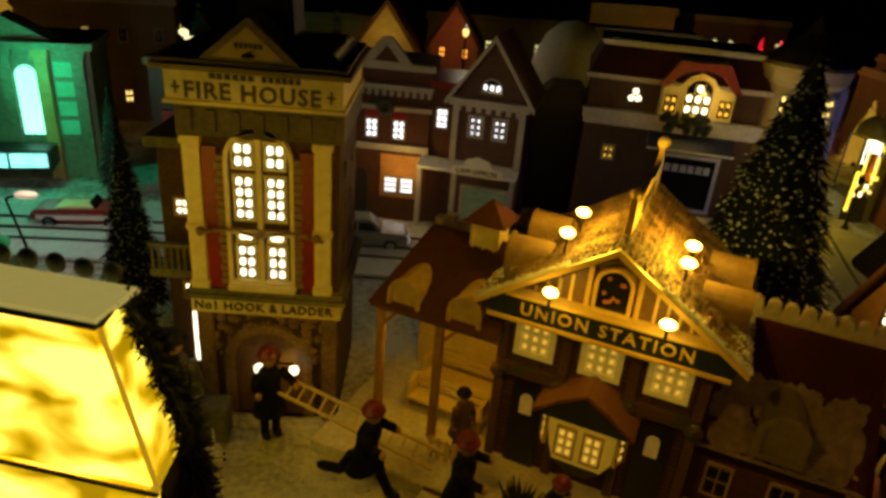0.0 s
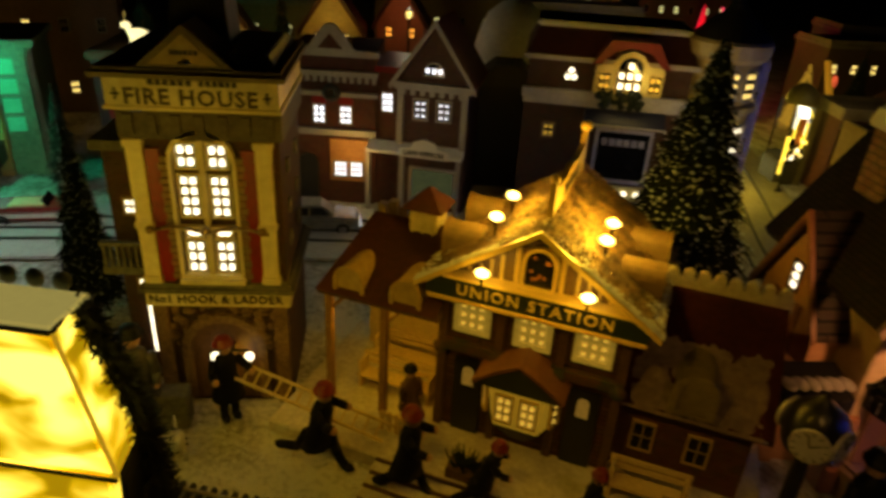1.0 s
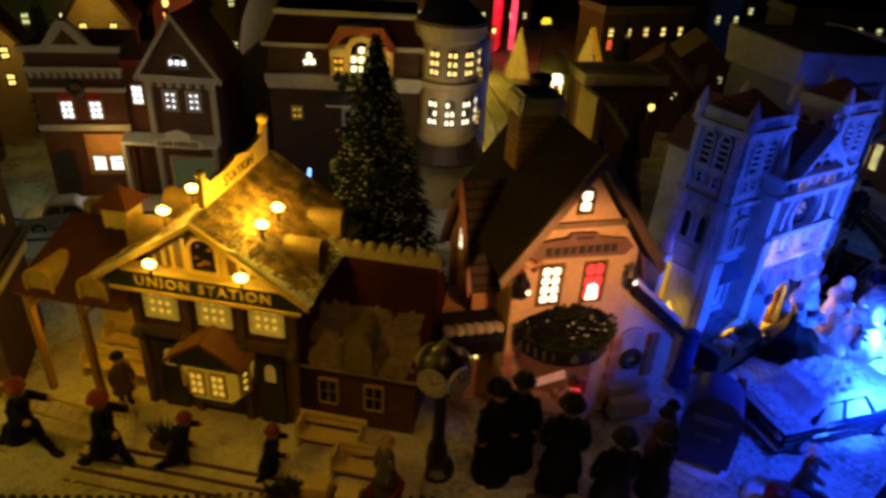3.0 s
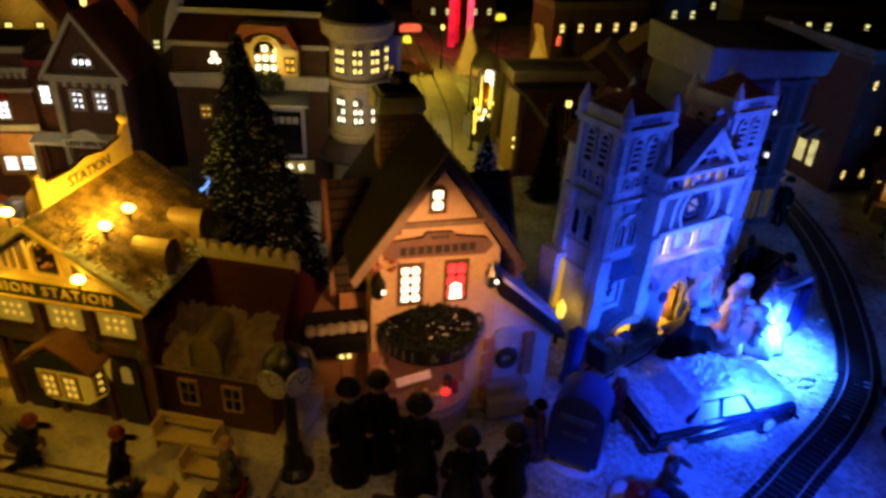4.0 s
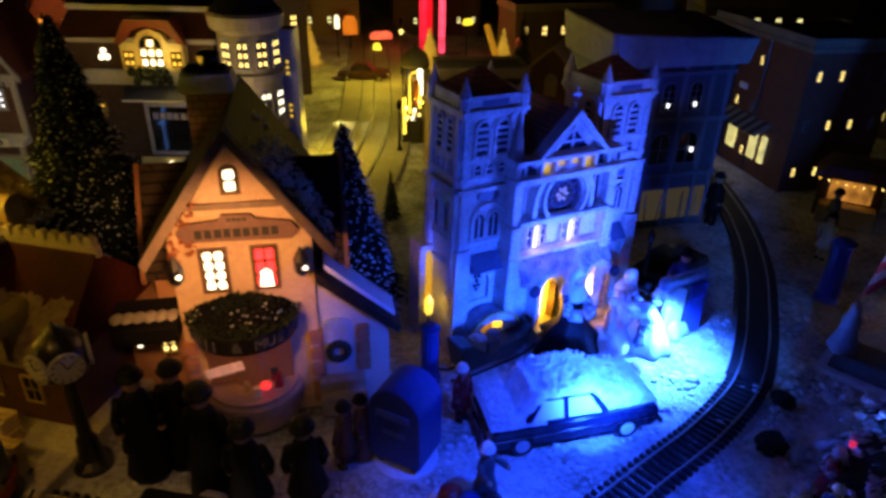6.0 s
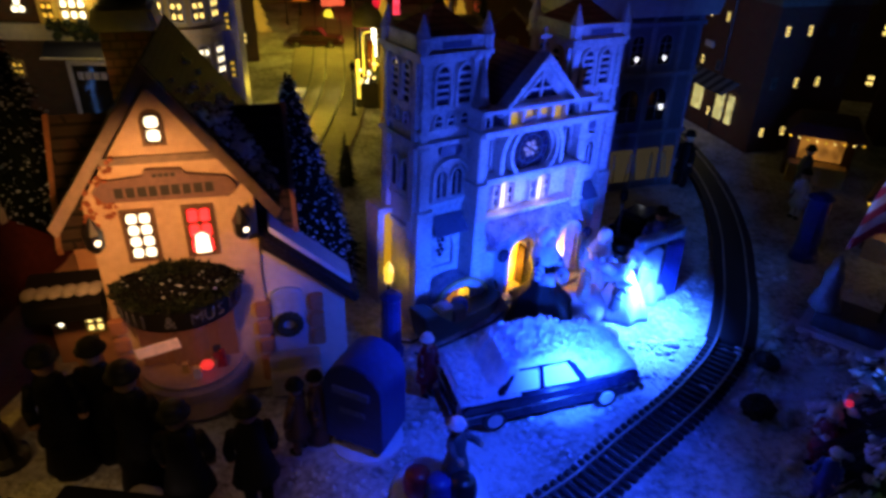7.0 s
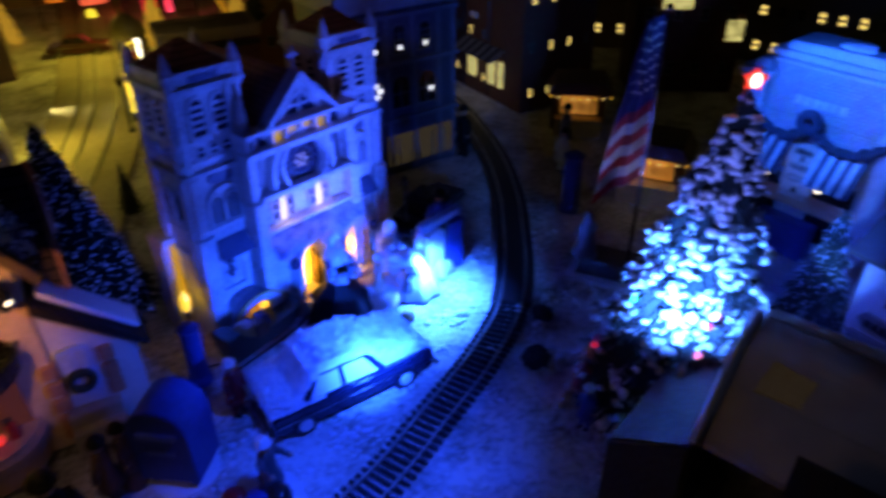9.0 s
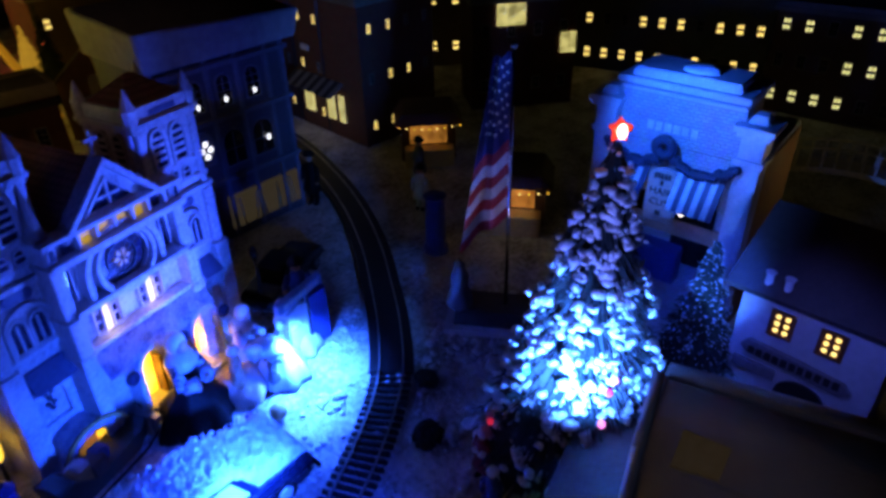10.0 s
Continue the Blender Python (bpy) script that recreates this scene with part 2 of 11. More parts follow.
def ring(bm, outer, inner, y0, y1):
    """A frame between two outlines with as many points each."""
    n = len(outer)
    a, b = [bm.verts.new((x, y0, z)) for x, z in outer], [bm.verts.new((x, y0, z)) for x, z in inner]
    c, d = [bm.verts.new((x, y1, z)) for x, z in outer], [bm.verts.new((x, y1, z)) for x, z in inner]
    for i in range(n):
        j = (i + 1) % n
        bm.faces.new((a[i], a[j], b[j], b[i]))
        bm.faces.new((a[j], a[i], c[i], c[j]))
        bm.faces.new((b[i], b[j], d[j], d[i]))
        bm.faces.new((c[j], c[i], d[i], d[j]))


def lathe(bm, at, profile, sides=12, start=0.0, sweep=1.0):
    """A turned form: profile is (radius, height) from below to above."""
    rows = []
    n = sides if sweep >= 1 else sides + 1
    for r, z in profile:
        rows.append([bm.verts.new((at[0] + max(r, 1e-5) * math.cos(start + 2 * math.pi * sweep * i / sides),
                                   at[1] + max(r, 1e-5) * math.sin(start + 2 * math.pi * sweep * i / sides), at[2] + z)) for i in range(n)])
    for lo, hi in zip(rows, rows[1:]):
        for i in range(sides):
            j = (i + 1) % n
            bm.faces.new((lo[i], lo[j], hi[j], hi[i]))
    bm.faces.new(rows[0][::-1])
    bm.faces.new(rows[-1])


def rod(bm, a, b, r0, r1=None, sides=8):
    a, b = Vector(a), Vector(b)
    r1 = r0 if r1 is None else r1
    m = (b - a).to_track_quat("Z", "Y").to_matrix()
    lo, hi = [], []
    for i in range(sides):
        d = m @ Vector((math.cos(2 * math.pi * i / sides), math.sin(2 * math.pi * i / sides), 0))
        lo.append(bm.verts.new(a + d * r0))
        hi.append(bm.verts.new(b + d * r1))
    for i in range(sides):
        j = (i + 1) % sides
        bm.faces.new((lo[i], lo[j], hi[j], hi[i]))
    bm.faces.new(lo[::-1])
    bm.faces.new(hi)


def ball(bm, at, r, squash=(1, 1, 1), sides=10, rings=7):
    prof = [(r * math.sin(math.pi * i / rings), -r * math.cos(math.pi * i / rings)) for i in range(rings + 1)]
    start = len(bm.verts)
    lathe(bm, (0, 0, 0), prof, sides)
    bm.verts.ensure_lookup_table()
    for v in bm.verts[start:]:
        v.co = Vector((v.co.x * squash[0] + at[0], v.co.y * squash[1] + at[1], v.co.z * squash[2] + at[2]))


BASE = {}


def each(name, blocks, material, parent, label="", bevel=0.0):
    """One part for each upright block (x0, x1, y0, y1, z0, z1)."""
    for b in blocks:
        bm = solid()
        box(bm, *b)
        part(name, bm, material, parent, label, bevel)



def part(name, bm, material, parent, label="", bevel=0.0, smooth=False):
    """Links a bmesh, drawn in its thing's own plan with true heights, as one mesh under the thing or part."""
    if bevel:
        bmesh.ops.bevel(bm, geom=bm.edges[:], offset=bevel, segments=2, affect="EDGES", clamp_overlap=True)
    me = bpy.data.meshes.new(name)
    bm.normal_update()
    bmesh.ops.recalc_face_normals(bm, faces=bm.faces[:])
    root = parent
    while root.parent:
        root = root.parent
    gz = BASE.get(root.name, 0.0)
    for v in bm.verts:
        v.co.z -= gz
    if smooth:
        for f in bm.faces:
            f.smooth = True
    bm.to_mesh(me)
    bm.free()
    for m in (material if isinstance(material, (list, tuple)) else [material]):
        me.materials.append(m)
    ob = new(name, me)
    ob.parent = parent
    if label:
        ob["label"] = label
    if name.endswith("writing") or name.endswith("display"):
        ob["kind"] = "stuff"
    return ob


def thing(name, x, y, gz, yaw, label, category, group="", kind=""):
    ob = new(name)
    ob.matrix_world = pose(x, y, gz, 0, 0, yaw)
    ob.empty_display_size = 0.02
    BASE[ob.name] = gz
    return tagged(ob, label, category, group, kind)


def single(name, bm, material, x, y, gz, yaw, label, category, group="", kind="", smooth=False, bevel=0.0):
    """A thing that is one mesh, drawn round its own foot."""
    if bevel:
        bmesh.ops.bevel(bm, geom=bm.edges[:], offset=bevel, segments=2, affect="EDGES", clamp_overlap=True)
    me = bpy.data.meshes.new(name)
    bmesh.ops.recalc_face_normals(bm, faces=bm.faces[:])
    if smooth:
        for f in bm.faces:
            f.smooth = True
    bm.to_mesh(me)
    bm.free()
    for m in (material if isinstance(material, (list, tuple)) else [material]):
        me.materials.append(m)
    ob = new(name, me)
    ob.matrix_world = pose(x, y, gz, 0, 0, yaw)
    return tagged(ob, label, category, group, kind)


PANES = {}


def pane_mesh(w, h, material):
    key = (round(w, 5), round(h, 5), material.name)
    if key not in PANES:
        bm = solid()
        r = 0.3 * min(w, h)
        pts = []
        for cx, cz, a0 in ((w / 2 - r, -h / 2 + r, -90), (w / 2 - r, h / 2 - r, 0), (-w / 2 + r, h / 2 - r, 90), (-w / 2 + r, -h / 2 + r, 180)):
            for k in range(3):
                a = radians(a0 + 45 * k)
                pts.append((cx + r * math.cos(a), cz + r * math.sin(a)))
        slab(bm, pts, -0.0004, 0.0008)
        me = bpy.data.meshes.new("pane")
        bmesh.ops.recalc_face_normals(bm, faces=bm.faces[:])
        bm.to_mesh(me)
        bm.free()
        me.materials.append(material)
        PANES[key] = me
    return PANES[key]


def window(parent, x, z0, z1, w, cols, rows, lit, frame_mat, y=0.0, arched=False, fw=0.0016, proud=0.0018, fill=0.68, side=False, dead=0.0, back=None):
    """A window proud of the wall at y: frame with glazing bars, a dark backing, and lit panes set in it. side: on the wall that faces +x at x=y."""
    bm = solid()
    h = z1 - z0
    if arched:
        outer, inner = arch_pts(x, z0, z1, w), arch_pts(x, z0 + fw, z1 - fw, w - 2 * fw)
    else:
        outer = [(x - w / 2, z0), (x + w / 2, z0), (x + w / 2, z1), (x - w / 2, z1)]
        inner = [(x - w / 2 + fw, z0 + fw), (x + w / 2 - fw, z0 + fw), (x + w / 2 - fw, z1 - fw), (x - w / 2 + fw, z1 - fw)]
    ring(bm, outer, inner, y - proud, y + 0.001)
    top = z1 - fw - (0.12 * w if arched else 0)
    cw, ch = (w - 2 * fw) / cols, (top - z0 - fw) / rows
    for i in range(1, cols):
        cx = x - w / 2 + fw + cw * i
        box(bm, cx - fw * 0.25, cx + fw * 0.25, y - proud * 0.7, y, z0 + fw, top)
    for j in range(1, rows):
        cz = z0 + fw + ch * j
        box(bm, x - w / 2 + fw, x + w / 2 - fw, y - proud * 0.65, y, cz - fw * 0.22, cz + fw * 0.22)
    root = parent
    while root.parent:
        root = root.parent
    gz = BASE.get(root.name, 0.0)
    turn = Matrix.Rotation(math.pi / 2, 4, "Z") if side else Matrix.Identity(4)
    bm.transform(turn)
    win = part("window", bm, frame_mat, parent)
    bm = solid()
    slab(bm, [(a, b) for a, b in inner], y - 0.0006, y + 0.0006)
    bm.transform(turn)
    part("backing", bm, back or GLASSY, win)
    for i in range(cols):
        for j in range(rows):
            if arched and rows > 1 and j == rows - 1 and cols > 2 and i in (0, cols - 1):
                continue
            if dead and random.random() < dead:
                continue
            ob = new("pane", pane_mesh(cw * fill, ch * fill, lit))
            ob.parent = win
            ob.matrix_local = turn @ Matrix.Translation((x - w / 2 + fw + cw * (i + 0.5), y - 0.0009, z0 + fw + ch * (j + 0.5) - gz))
    return win


def lettering(text, size, material, parent, x, y, z, name="lettering", turn=None, extrude=0.0006, squeeze=1.0, spacing=1.0, bold=0.0):
    """Raised letters on a face that looks towards -y, centred on (x, z)."""
    cu = bpy.data.curves.new(name, "FONT")
    cu.body, cu.size, cu.align_x, cu.align_y, cu.extrude, cu.resolution_u = text, size, "CENTER", "CENTER", extrude, 2
    cu.space_character, cu.offset = spacing, bold
    tmp = bpy.data.objects.new(name, cu)
    scene.collection.objects.link(tmp)
    me = bpy.data.meshes.new_from_object(tmp.evaluated_get(bpy.context.evaluated_depsgraph_get()))
    bpy.data.objects.remove(tmp)
    me.name = name
    root = parent
    while root.parent:
        root = root.parent
    gz = BASE.get(root.name, 0.0)
    me.transform(Matrix.Translation((x, y, z - gz)) @ (turn or Matrix.Identity(4)) @ Matrix.Rotation(math.pi / 2, 4, "X") @ Matrix.Diagonal((squeeze, 1, 1, 1)))
    me.materials.clear()
    me.materials.append(material)
    ob = new(name, me)
    ob.parent = parent
    return ob


def bars(bm, x0, x1, y, z, h, pieces, rng):
    """Unreadable writing: a row of plain bars."""
    w = (x1 - x0) / pieces
    for i in range(pieces):
        box(bm, x0 + w * i + 0.12 * w, x0 + w * (i + 1) - 0.12 * w * rng.uniform(0.6, 1.6), y, y + 0.0008, z - h / 2, z + h / 2)


def smoothstep(a, b, x):
    t = min(1.0, max(0.0, (x - a) / (b - a)))
    return t * t * (3 - 2 * t)


def ground_z(x, y):
    """The snow's height: a terrace under fire house and station, a higher street behind it, low ground round the cathedral."""
    front = 0.03 * (1 - smoothstep(0.26, 0.52, x))
    back = 0.045 * (1 - smoothstep(0.70, 0.92, x))
    return front + (max(back, front) - front) * smoothstep(0.50, 0.66, y)

# ---- ground and room ----


def build_ground():
    bm = solid()
    xs = [-12, -6, -3, -1.5] + [-0.9 + 0.02 * i for i in range(146)] + [2.6, 4, 7, 12]
    ys = [-10, -5, -2, -0.8] + [-0.2 + 0.02 * i for i in range(121)] + [2.6, 4, 7, 12]
    grid = [[bm.verts.new((x, y, ground_z(x, y) + 0.0022 * noise.noise((x * 22, y * 22, 0)) - 0.002)) for x in xs] for y in ys]
    for j in range(len(ys) - 1):
        for i in range(len(xs) - 1):
            bm.faces.new((grid[j][i], grid[j][i + 1], grid[j + 1][i + 1], grid[j + 1][i]))
    ob = single("ground", bm, GROUND, 0, 0, 0, 0, "table covered in packed artificial snow with glitter", "ground", kind="structure", smooth=True)
    return ob


build_ground()
ROOM = mat("dark_room_wall", (0.02, 0.02, 0.022), 0.8, None, 2)


def room_wall(name, x0, x1, y0, y1, z0, z1, label):
    bm = solid()
    box(bm, x0, x1, y0, y1, z0, z1)
    single(name, bm, ROOM, 0, 0, 0, 0, label, "ceiling" if name == "ceiling" else "wall", kind="structure")


room_wall("wall_north", -5, 6, 5.0, 5.1, -0.01, 2.6, "dark unlit wall behind the model town")
room_wall("wall_south", -5, 6, -3.1, -3.0, -0.01, 2.6, "dark unlit wall of the room")
room_wall("wall_west", -5.1, -5, -3.1, 5.1, -0.01, 2.6, "dark unlit wall of the room")
room_wall("wall_east", 6, 6.1, -3.1, 5.1, -0.01, 2.6, "dark unlit wall of the room")
room_wall("ceiling", -5.1, 6.1, -3.1, 5.1, 2.6, 2.7, "dark ceiling of the room")

ROADM = mat("road_grey", (0.36, 0.32, 0.24), 0.7, (0.24, 0.21, 0.15), 60, 0.4)


def ribbon(bm, pts, width, lift, thick=0.002):
    """A strip of road or bed along a line of (x, y), lying on the snow."""
    n = len(pts)
    rows = []
    for i, (x, y) in enumerate(pts):
        ax, ay = pts[max(0, i - 1)]
        bx, by = pts[min(n - 1, i + 1)]
        d = Vector((bx - ax, by - ay, 0)).normalized()
        s = Vector((-d.y, d.x, 0)) * width / 2
        z = ground_z(x, y) + lift
        rows.append([bm.verts.new((x + s.x, y + s.y, z)), bm.verts.new((x - s.x, y - s.y, z)),
                     bm.verts.new((x - s.x * 1.03, y - s.y * 1.03, z - thick)), bm.verts.new((x + s.x * 1.03, y + s.y * 1.03, z - thick))])
    for a, b in zip(rows, rows[1:]):
        for k in range(4):
            bm.faces.new((a[k], a[(k + 1) % 4], b[(k + 1) % 4], b[k]))
    bm.faces.new(rows[0][::-1])
    bm.faces.new(rows[-1])


def curve_points(keys, step):
    """Evenly spaced points on a smooth line through the keys, with their headings."""
    out = []
    for i in range(len(keys) - 1):
        p0, p1, p2, p3 = (Vector(keys[max(0, min(len(keys) - 1, i + k))]) for k in (-1, 0, 1, 2))
        for k in range(40):
            t = k / 40
            out.append(0.5 * ((2 * p1) + (p2 - p0) * t + (2 * p0 - 5 * p1 + 4 * p2 - p3) * t * t + (3 * p1 - p0 - 3 * p2 + p3) * t ** 3))
    out.append(Vector(keys[-1]))
    even, left = [out[0]], step
    for a, b in zip(out, out[1:]):
        d = (b - a).length
        while left <= d:
            even.append(a + (b - a) * left / d)
            left += step
        left -= d
    return [(p.x, p.y) for p in even]


AVENUE = [(0.50, 0.60), (0.53, 0.76), (0.585, 0.95), (0.63, 1.15), (0.66, 1.40), (0.70, 1.80), (0.75, 2.4)]
bm = solid()
ribbon(bm, curve_points(AVENUE, 0.03), 0.15, 0.002)
single("road", bm, ROADM, 0, 0, 0, 0, "grey avenue of packed snow with tram lines", "road", kind="structure")
for off in (-0.035, -0.008, 0.03):
    bm = solid()
    ribbon(bm, curve_points([(x + off, y) for x, y in AVENUE], 0.03), 0.003, 0.0042)
    single("tram_rail", bm, DARK, 0, 0, 0, 0, "thin dark tram line set in the avenue", "rail", group="tram lines", kind="structure")
bm = solid()
ribbon(bm, curve_points([(-1.0, 0.70), (-0.6, 0.745), (-0.3, 0.765), (0.0, 0.77), (0.3, 0.745), (0.46, 0.70)], 0.03), 0.15, 0.003)
single("road", bm, mat("pale_street", (0.55, 0.56, 0.58), 0.8, (0.42, 0.43, 0.46), 60, 0.4), 0, 0, 0, 0, "pale snowy street with dark lane lines", "road", kind="structure")
for off in (-0.03, 0.0, 0.032):
    bm = solid()
    ribbon(bm, curve_points([(-1.0, 0.70 + off), (-0.6, 0.745 + off), (-0.3, 0.765 + off), (0.0, 0.77 + off), (0.3, 0.745 + off)], 0.03), 0.0035, 0.0052)
    single("lane_line", bm, DARK, 0, 0, 0, 0, "thin dark lane line on the snowy street", "lane line", group="lane lines", kind="structure")

# railway round the town
TRACK = [(-0.62, 0.50), (-0.40, 0.43), (-0.15, 0.345), (0.05, 0.297), (0.22, 0.268), (0.35, 0.228), (0.47, 0.185), (0.59, 0.163), (0.69, 0.187), (0.78, 0.232),
         (0.855, 0.272), (0.925, 0.322), (0.98, 0.385), (1.03, 0.458), (1.078, 0.535), (1.125, 0.63), (1.165, 0.74), (1.20, 0.88), (1.22, 1.05)]
TIE = mat("dark_sleeper", (0.025, 0.022, 0.02), 0.6, None, 120, 0.3)
RAIL = mat("dull_rail", (0.50, 0.46, 0.40), 0.4, (0.34, 0.31, 0.27), 150, metal=0.35)


def build_track():
    tr = thing("railway_track", 0, 0, 0, 0, "model railway track with dark sleepers and steel rails curving over snow", "railway track")
    pts = curve_points(TRACK, 0.0085)
    me = None
    for i in range(1, len(pts) - 1):
        (ax, ay), (bx, by) = pts[i - 1], pts[i + 1]
        yaw = math.degrees(math.atan2(by - ay, bx - ax))
        x, y = pts[i]
        if me is None:
            bm = solid()
            box(bm, -0.002, 0.002, -0.0215, 0.0215, -0.001, 0.0030, 0.0005)
            first = part("sleeper", bm, TIE, tr)
            me = first.data
            ob = first
        else:
            ob = new("sleeper", me)
            ob.parent = tr
        ob.matrix_local = pose(x, y, ground_z(x, y) + 0.001, 0, 0, yaw)
    for off in (-0.0125, 0.0125):
        bm = solid()
        rows = []
        for i in range(len(pts)):
            ax, ay = pts[max(0, i - 1)]
            bx, by = pts[min(len(pts) - 1, i + 1)]
            d = Vector((bx - ax, by - ay, 0)).normalized()
            n = Vector((-d.y, d.x, 0))
            c = Vector((pts[i][0], pts[i][1], ground_z(*pts[i]) + 0.004)) + n * off
            rows.append([bm.verts.new(c + n * 0.0009), bm.verts.new(c - n * 0.0009), bm.verts.new(c - n * 0.0009 + Vector((0, 0, 0.0028))), bm.verts.new(c + n * 0.0009 + Vector((0, 0, 0.0028)))])
        for a, b in zip(rows, rows[1:]):
            for k in range(4):
                bm.faces.new((a[k], a[(k + 1) % 4], b[(k + 1) % 4], b[k]))
        part("rail", bm, RAIL, tr, "dull steel rail")
    # the far stretch lies in a shallow rubber bed
    bm = solid()
    far = [p for p in pts if p[0] > 0.935]
    ribbon(bm, far, 0.046, 0.0052, 0.004)
    part("track_bed", bm, mat("dark_bed", (0.02, 0.019, 0.018), 0.6, None, 90), tr, "dark roadbed that fills the track")


build_track()

# ---- fire house ----


def fire_house():
    g = 0.03
    h = thing("fire_house", -0.117, 0.465, g, 0, "tall narrow brick fire house with cream sign and lit windows", "house")
    bm = solid()
    box(bm, -0.055, 0.055, 0.0, 0.105, g - 0.004, 0.300)
    part("wall", bm, BRICK_BROWN, h)
    bm = solid()
    box(bm, -0.088, -0.0555, 0.030, 0.10, g - 0.004, 0.250)
    part("stair_wing", bm, BRICK_BROWN, h, "set-back brick side wing")
    bm = solid()
    box(bm, -0.094, -0.0560, 0.022, 0.1, 0.250, 0.258)
    box(bm, -0.092, -0.0560, 0.005, 0.021, 0.150, 0.157)
    part("balcony", bm, STONE, h, "stone balcony slab and cornice", 0.0004)
    each("baluster", [(-0.0905 + 0.005 * i, -0.0885 + 0.005 * i, 0.006, 0.009, 0.157, 0.176) for i in range(7)], STONE, h)
    each("balcony_rail", [(-0.092, -0.0560, 0.005, 0.010, 0.176, 0.179)], STONE, h)
    # ground floor arch
    bm = solid()
    ring(bm, arch_pts(0.0, g, 0.118, 0.072, 12), arch_pts(0.0, g, 0.110, 0.056, 12), -0.004, 0.001)
    for s in (-1, 1):
        box(bm, s * 0.049 - 0.006, s * 0.049 + 0.006, -0.005, 0, g - 0.004, 0.128)
    part("arch_surround", bm, mat("carved_brown_stone", (0.30, 0.19, 0.08), 0.6, (0.10, 0.055, 0.025), 150, 0.9, 420), h, "rough stone arch over the engine door", 0.0006)
    bm = solid()
    slab(bm, arch_pts(0.0, g - 0.003, 0.110, 0.056, 12), -0.0012, 0.0006)
    for i in range(5):
        box(bm, -0.024 + 0.0115 * i, -0.022 + 0.0115 * i, -0.0022, -0.0012, g, 0.098)
    part("engine_door", bm, WOOD, h, "dark wooden engine door")
    # carved relief over and beside the arch
    RELIEF = mat("carved_brown_stone", (0.30, 0.19, 0.08), 0.6, (0.10, 0.055, 0.025), 150, 0.9, 420)
    bm = solid()
    rng = random.Random(77)
    for i in range(150):
        x, z = rng.uniform(-0.054, 0.054), rng.uniform(0.085, 0.126)
        if (x / 0.030) ** 2 + ((z - 0.080) / 0.036) ** 2 < 1.0:
            continue
        ball(bm, (x, -0.0012, z), rng.uniform(0.0016, 0.0042), (rng.uniform(0.7, 1.6), 0.7, rng.uniform(0.6, 1.3)), 7, 5)
    part("carving", bm, RELIEF, h, "carved scrolls over the engine door", smooth=True)["kind"] = "stuff"
    # name bands
    bm = solid()
    box(bm, -0.058, 0.058, -0.006, 0.11, 0.1275, 0.1415)
    part("lower_sign", bm, CREAM, h, "cream name band", 0.0006)
    lettering("No1 HOOK & LADDER", 0.0100, MATS["brown_letters"] if "brown_letters" in MATS else mat("brown_letters", (0.05, 0.03, 0.012), 0.5), h, -0.002, -0.0064, 0.1345, spacing=1.08, bold=0.0002)
    bm = solid()
    box(bm, -0.062, 0.062, -0.010, 0.113, 0.1415, 0.1455)
    box(bm, -0.059, 0.059, -0.007, 0.111, 0.1455, 0.1495)
    part("belt_course", bm, STONE, h, "grey stone belt course", 0.0005)
    # giant order of the upper floors
    for x in (-0.0495, 0.0435):
        bm = solid()
        box(bm, x - 0.006, x + 0.006, -0.006, 0.0, 0.1495, 0.270)
        box(bm, x - 0.0072, x + 0.0072, -0.0075, 0.0, 0.1495, 0.156)
        box(bm, x - 0.0072, x + 0.0072, -0.0075, 0.0, 0.198, 0.203)
        box(bm, x - 0.0072, x + 0.0072, -0.0075, 0.0, 0.264, 0.270)
        part("pilaster", bm, CREAM, h, "cream pilaster", 0.0006)
    for x in (-0.0380, 0.0320):
        bm = solid()
        box(bm, x - 0.0052, x + 0.0052, -0.003, 0.0, 0.1495, 0.262)
        part("red_panel", bm, RED, h, "red painted strip")
    each("quoin", [(q - w, q + w, -0.0042, 0, 0.153 + 0.0058 * i, 0.158 + 0.0058 * i) for q in (-0.0295, 0.0245) for i in range(18) for w in ((0.0032 if i % 2 else 0.0044),)],
         BRICK_YELLOW, h, "", 0.0004)
    bm = solid()
    ring(bm, arch_pts(-0.0025, 0.153, 0.278, 0.0500, 12), arch_pts(-0.0025, 0.157, 0.274, 0.0440, 12), -0.0055, 0.0005)
    box(bm, -0.0045, -0.0005, -0.0048, 0.0, 0.156, 0.273)
    box(bm, -0.026, 0.021, -0.0048, 0.0, 0.196, 0.200)
    box(bm, -0.028, 0.023, -0.0085, 0.0, 0.1495, 0.154)
    part("window_surround", bm, CREAM, h, "cream arched window surround", 0.0004)
    for x in (-0.0140, 0.0090):
        window(h, x, 0.157, 0.188, 0.0165, 2, 3, LIT, CREAM, -0.0008)
        window(h, x, 0.189, 0.199, 0.0150, 1, 1, LIT, CREAM, -0.0008, fill=0.85)
        window(h, x, 0.206, 0.243, 0.0165, 2, 4, LIT, CREAM, -0.0008)
        window(h, x, 0.246, 0.268, 0.0165, 2, 2, LIT, CREAM, -0.0008)
    window(h, -0.0715, 0.193, 0.209, 0.0125, 2, 2, LIT, OCHRE, 0.0295)
    window(h, -0.0700, 0.119, 0.135, 0.0125, 2, 2, LIT, OCHRE, 0.0295)
    bm = solid()
    slab(bm, arch_pts(-0.066, 0.058, 0.110, 0.009), 0.0280, 0.0298)
    part("side_door", bm, LIT, h, "brightly lit side door")
    for z in (0.170, 0.235, 0.20):
        window(h, 0.03, z, z + 0.012, 0.008, 1, 3, LIT_DIM, STONE, -0.055, side=True)
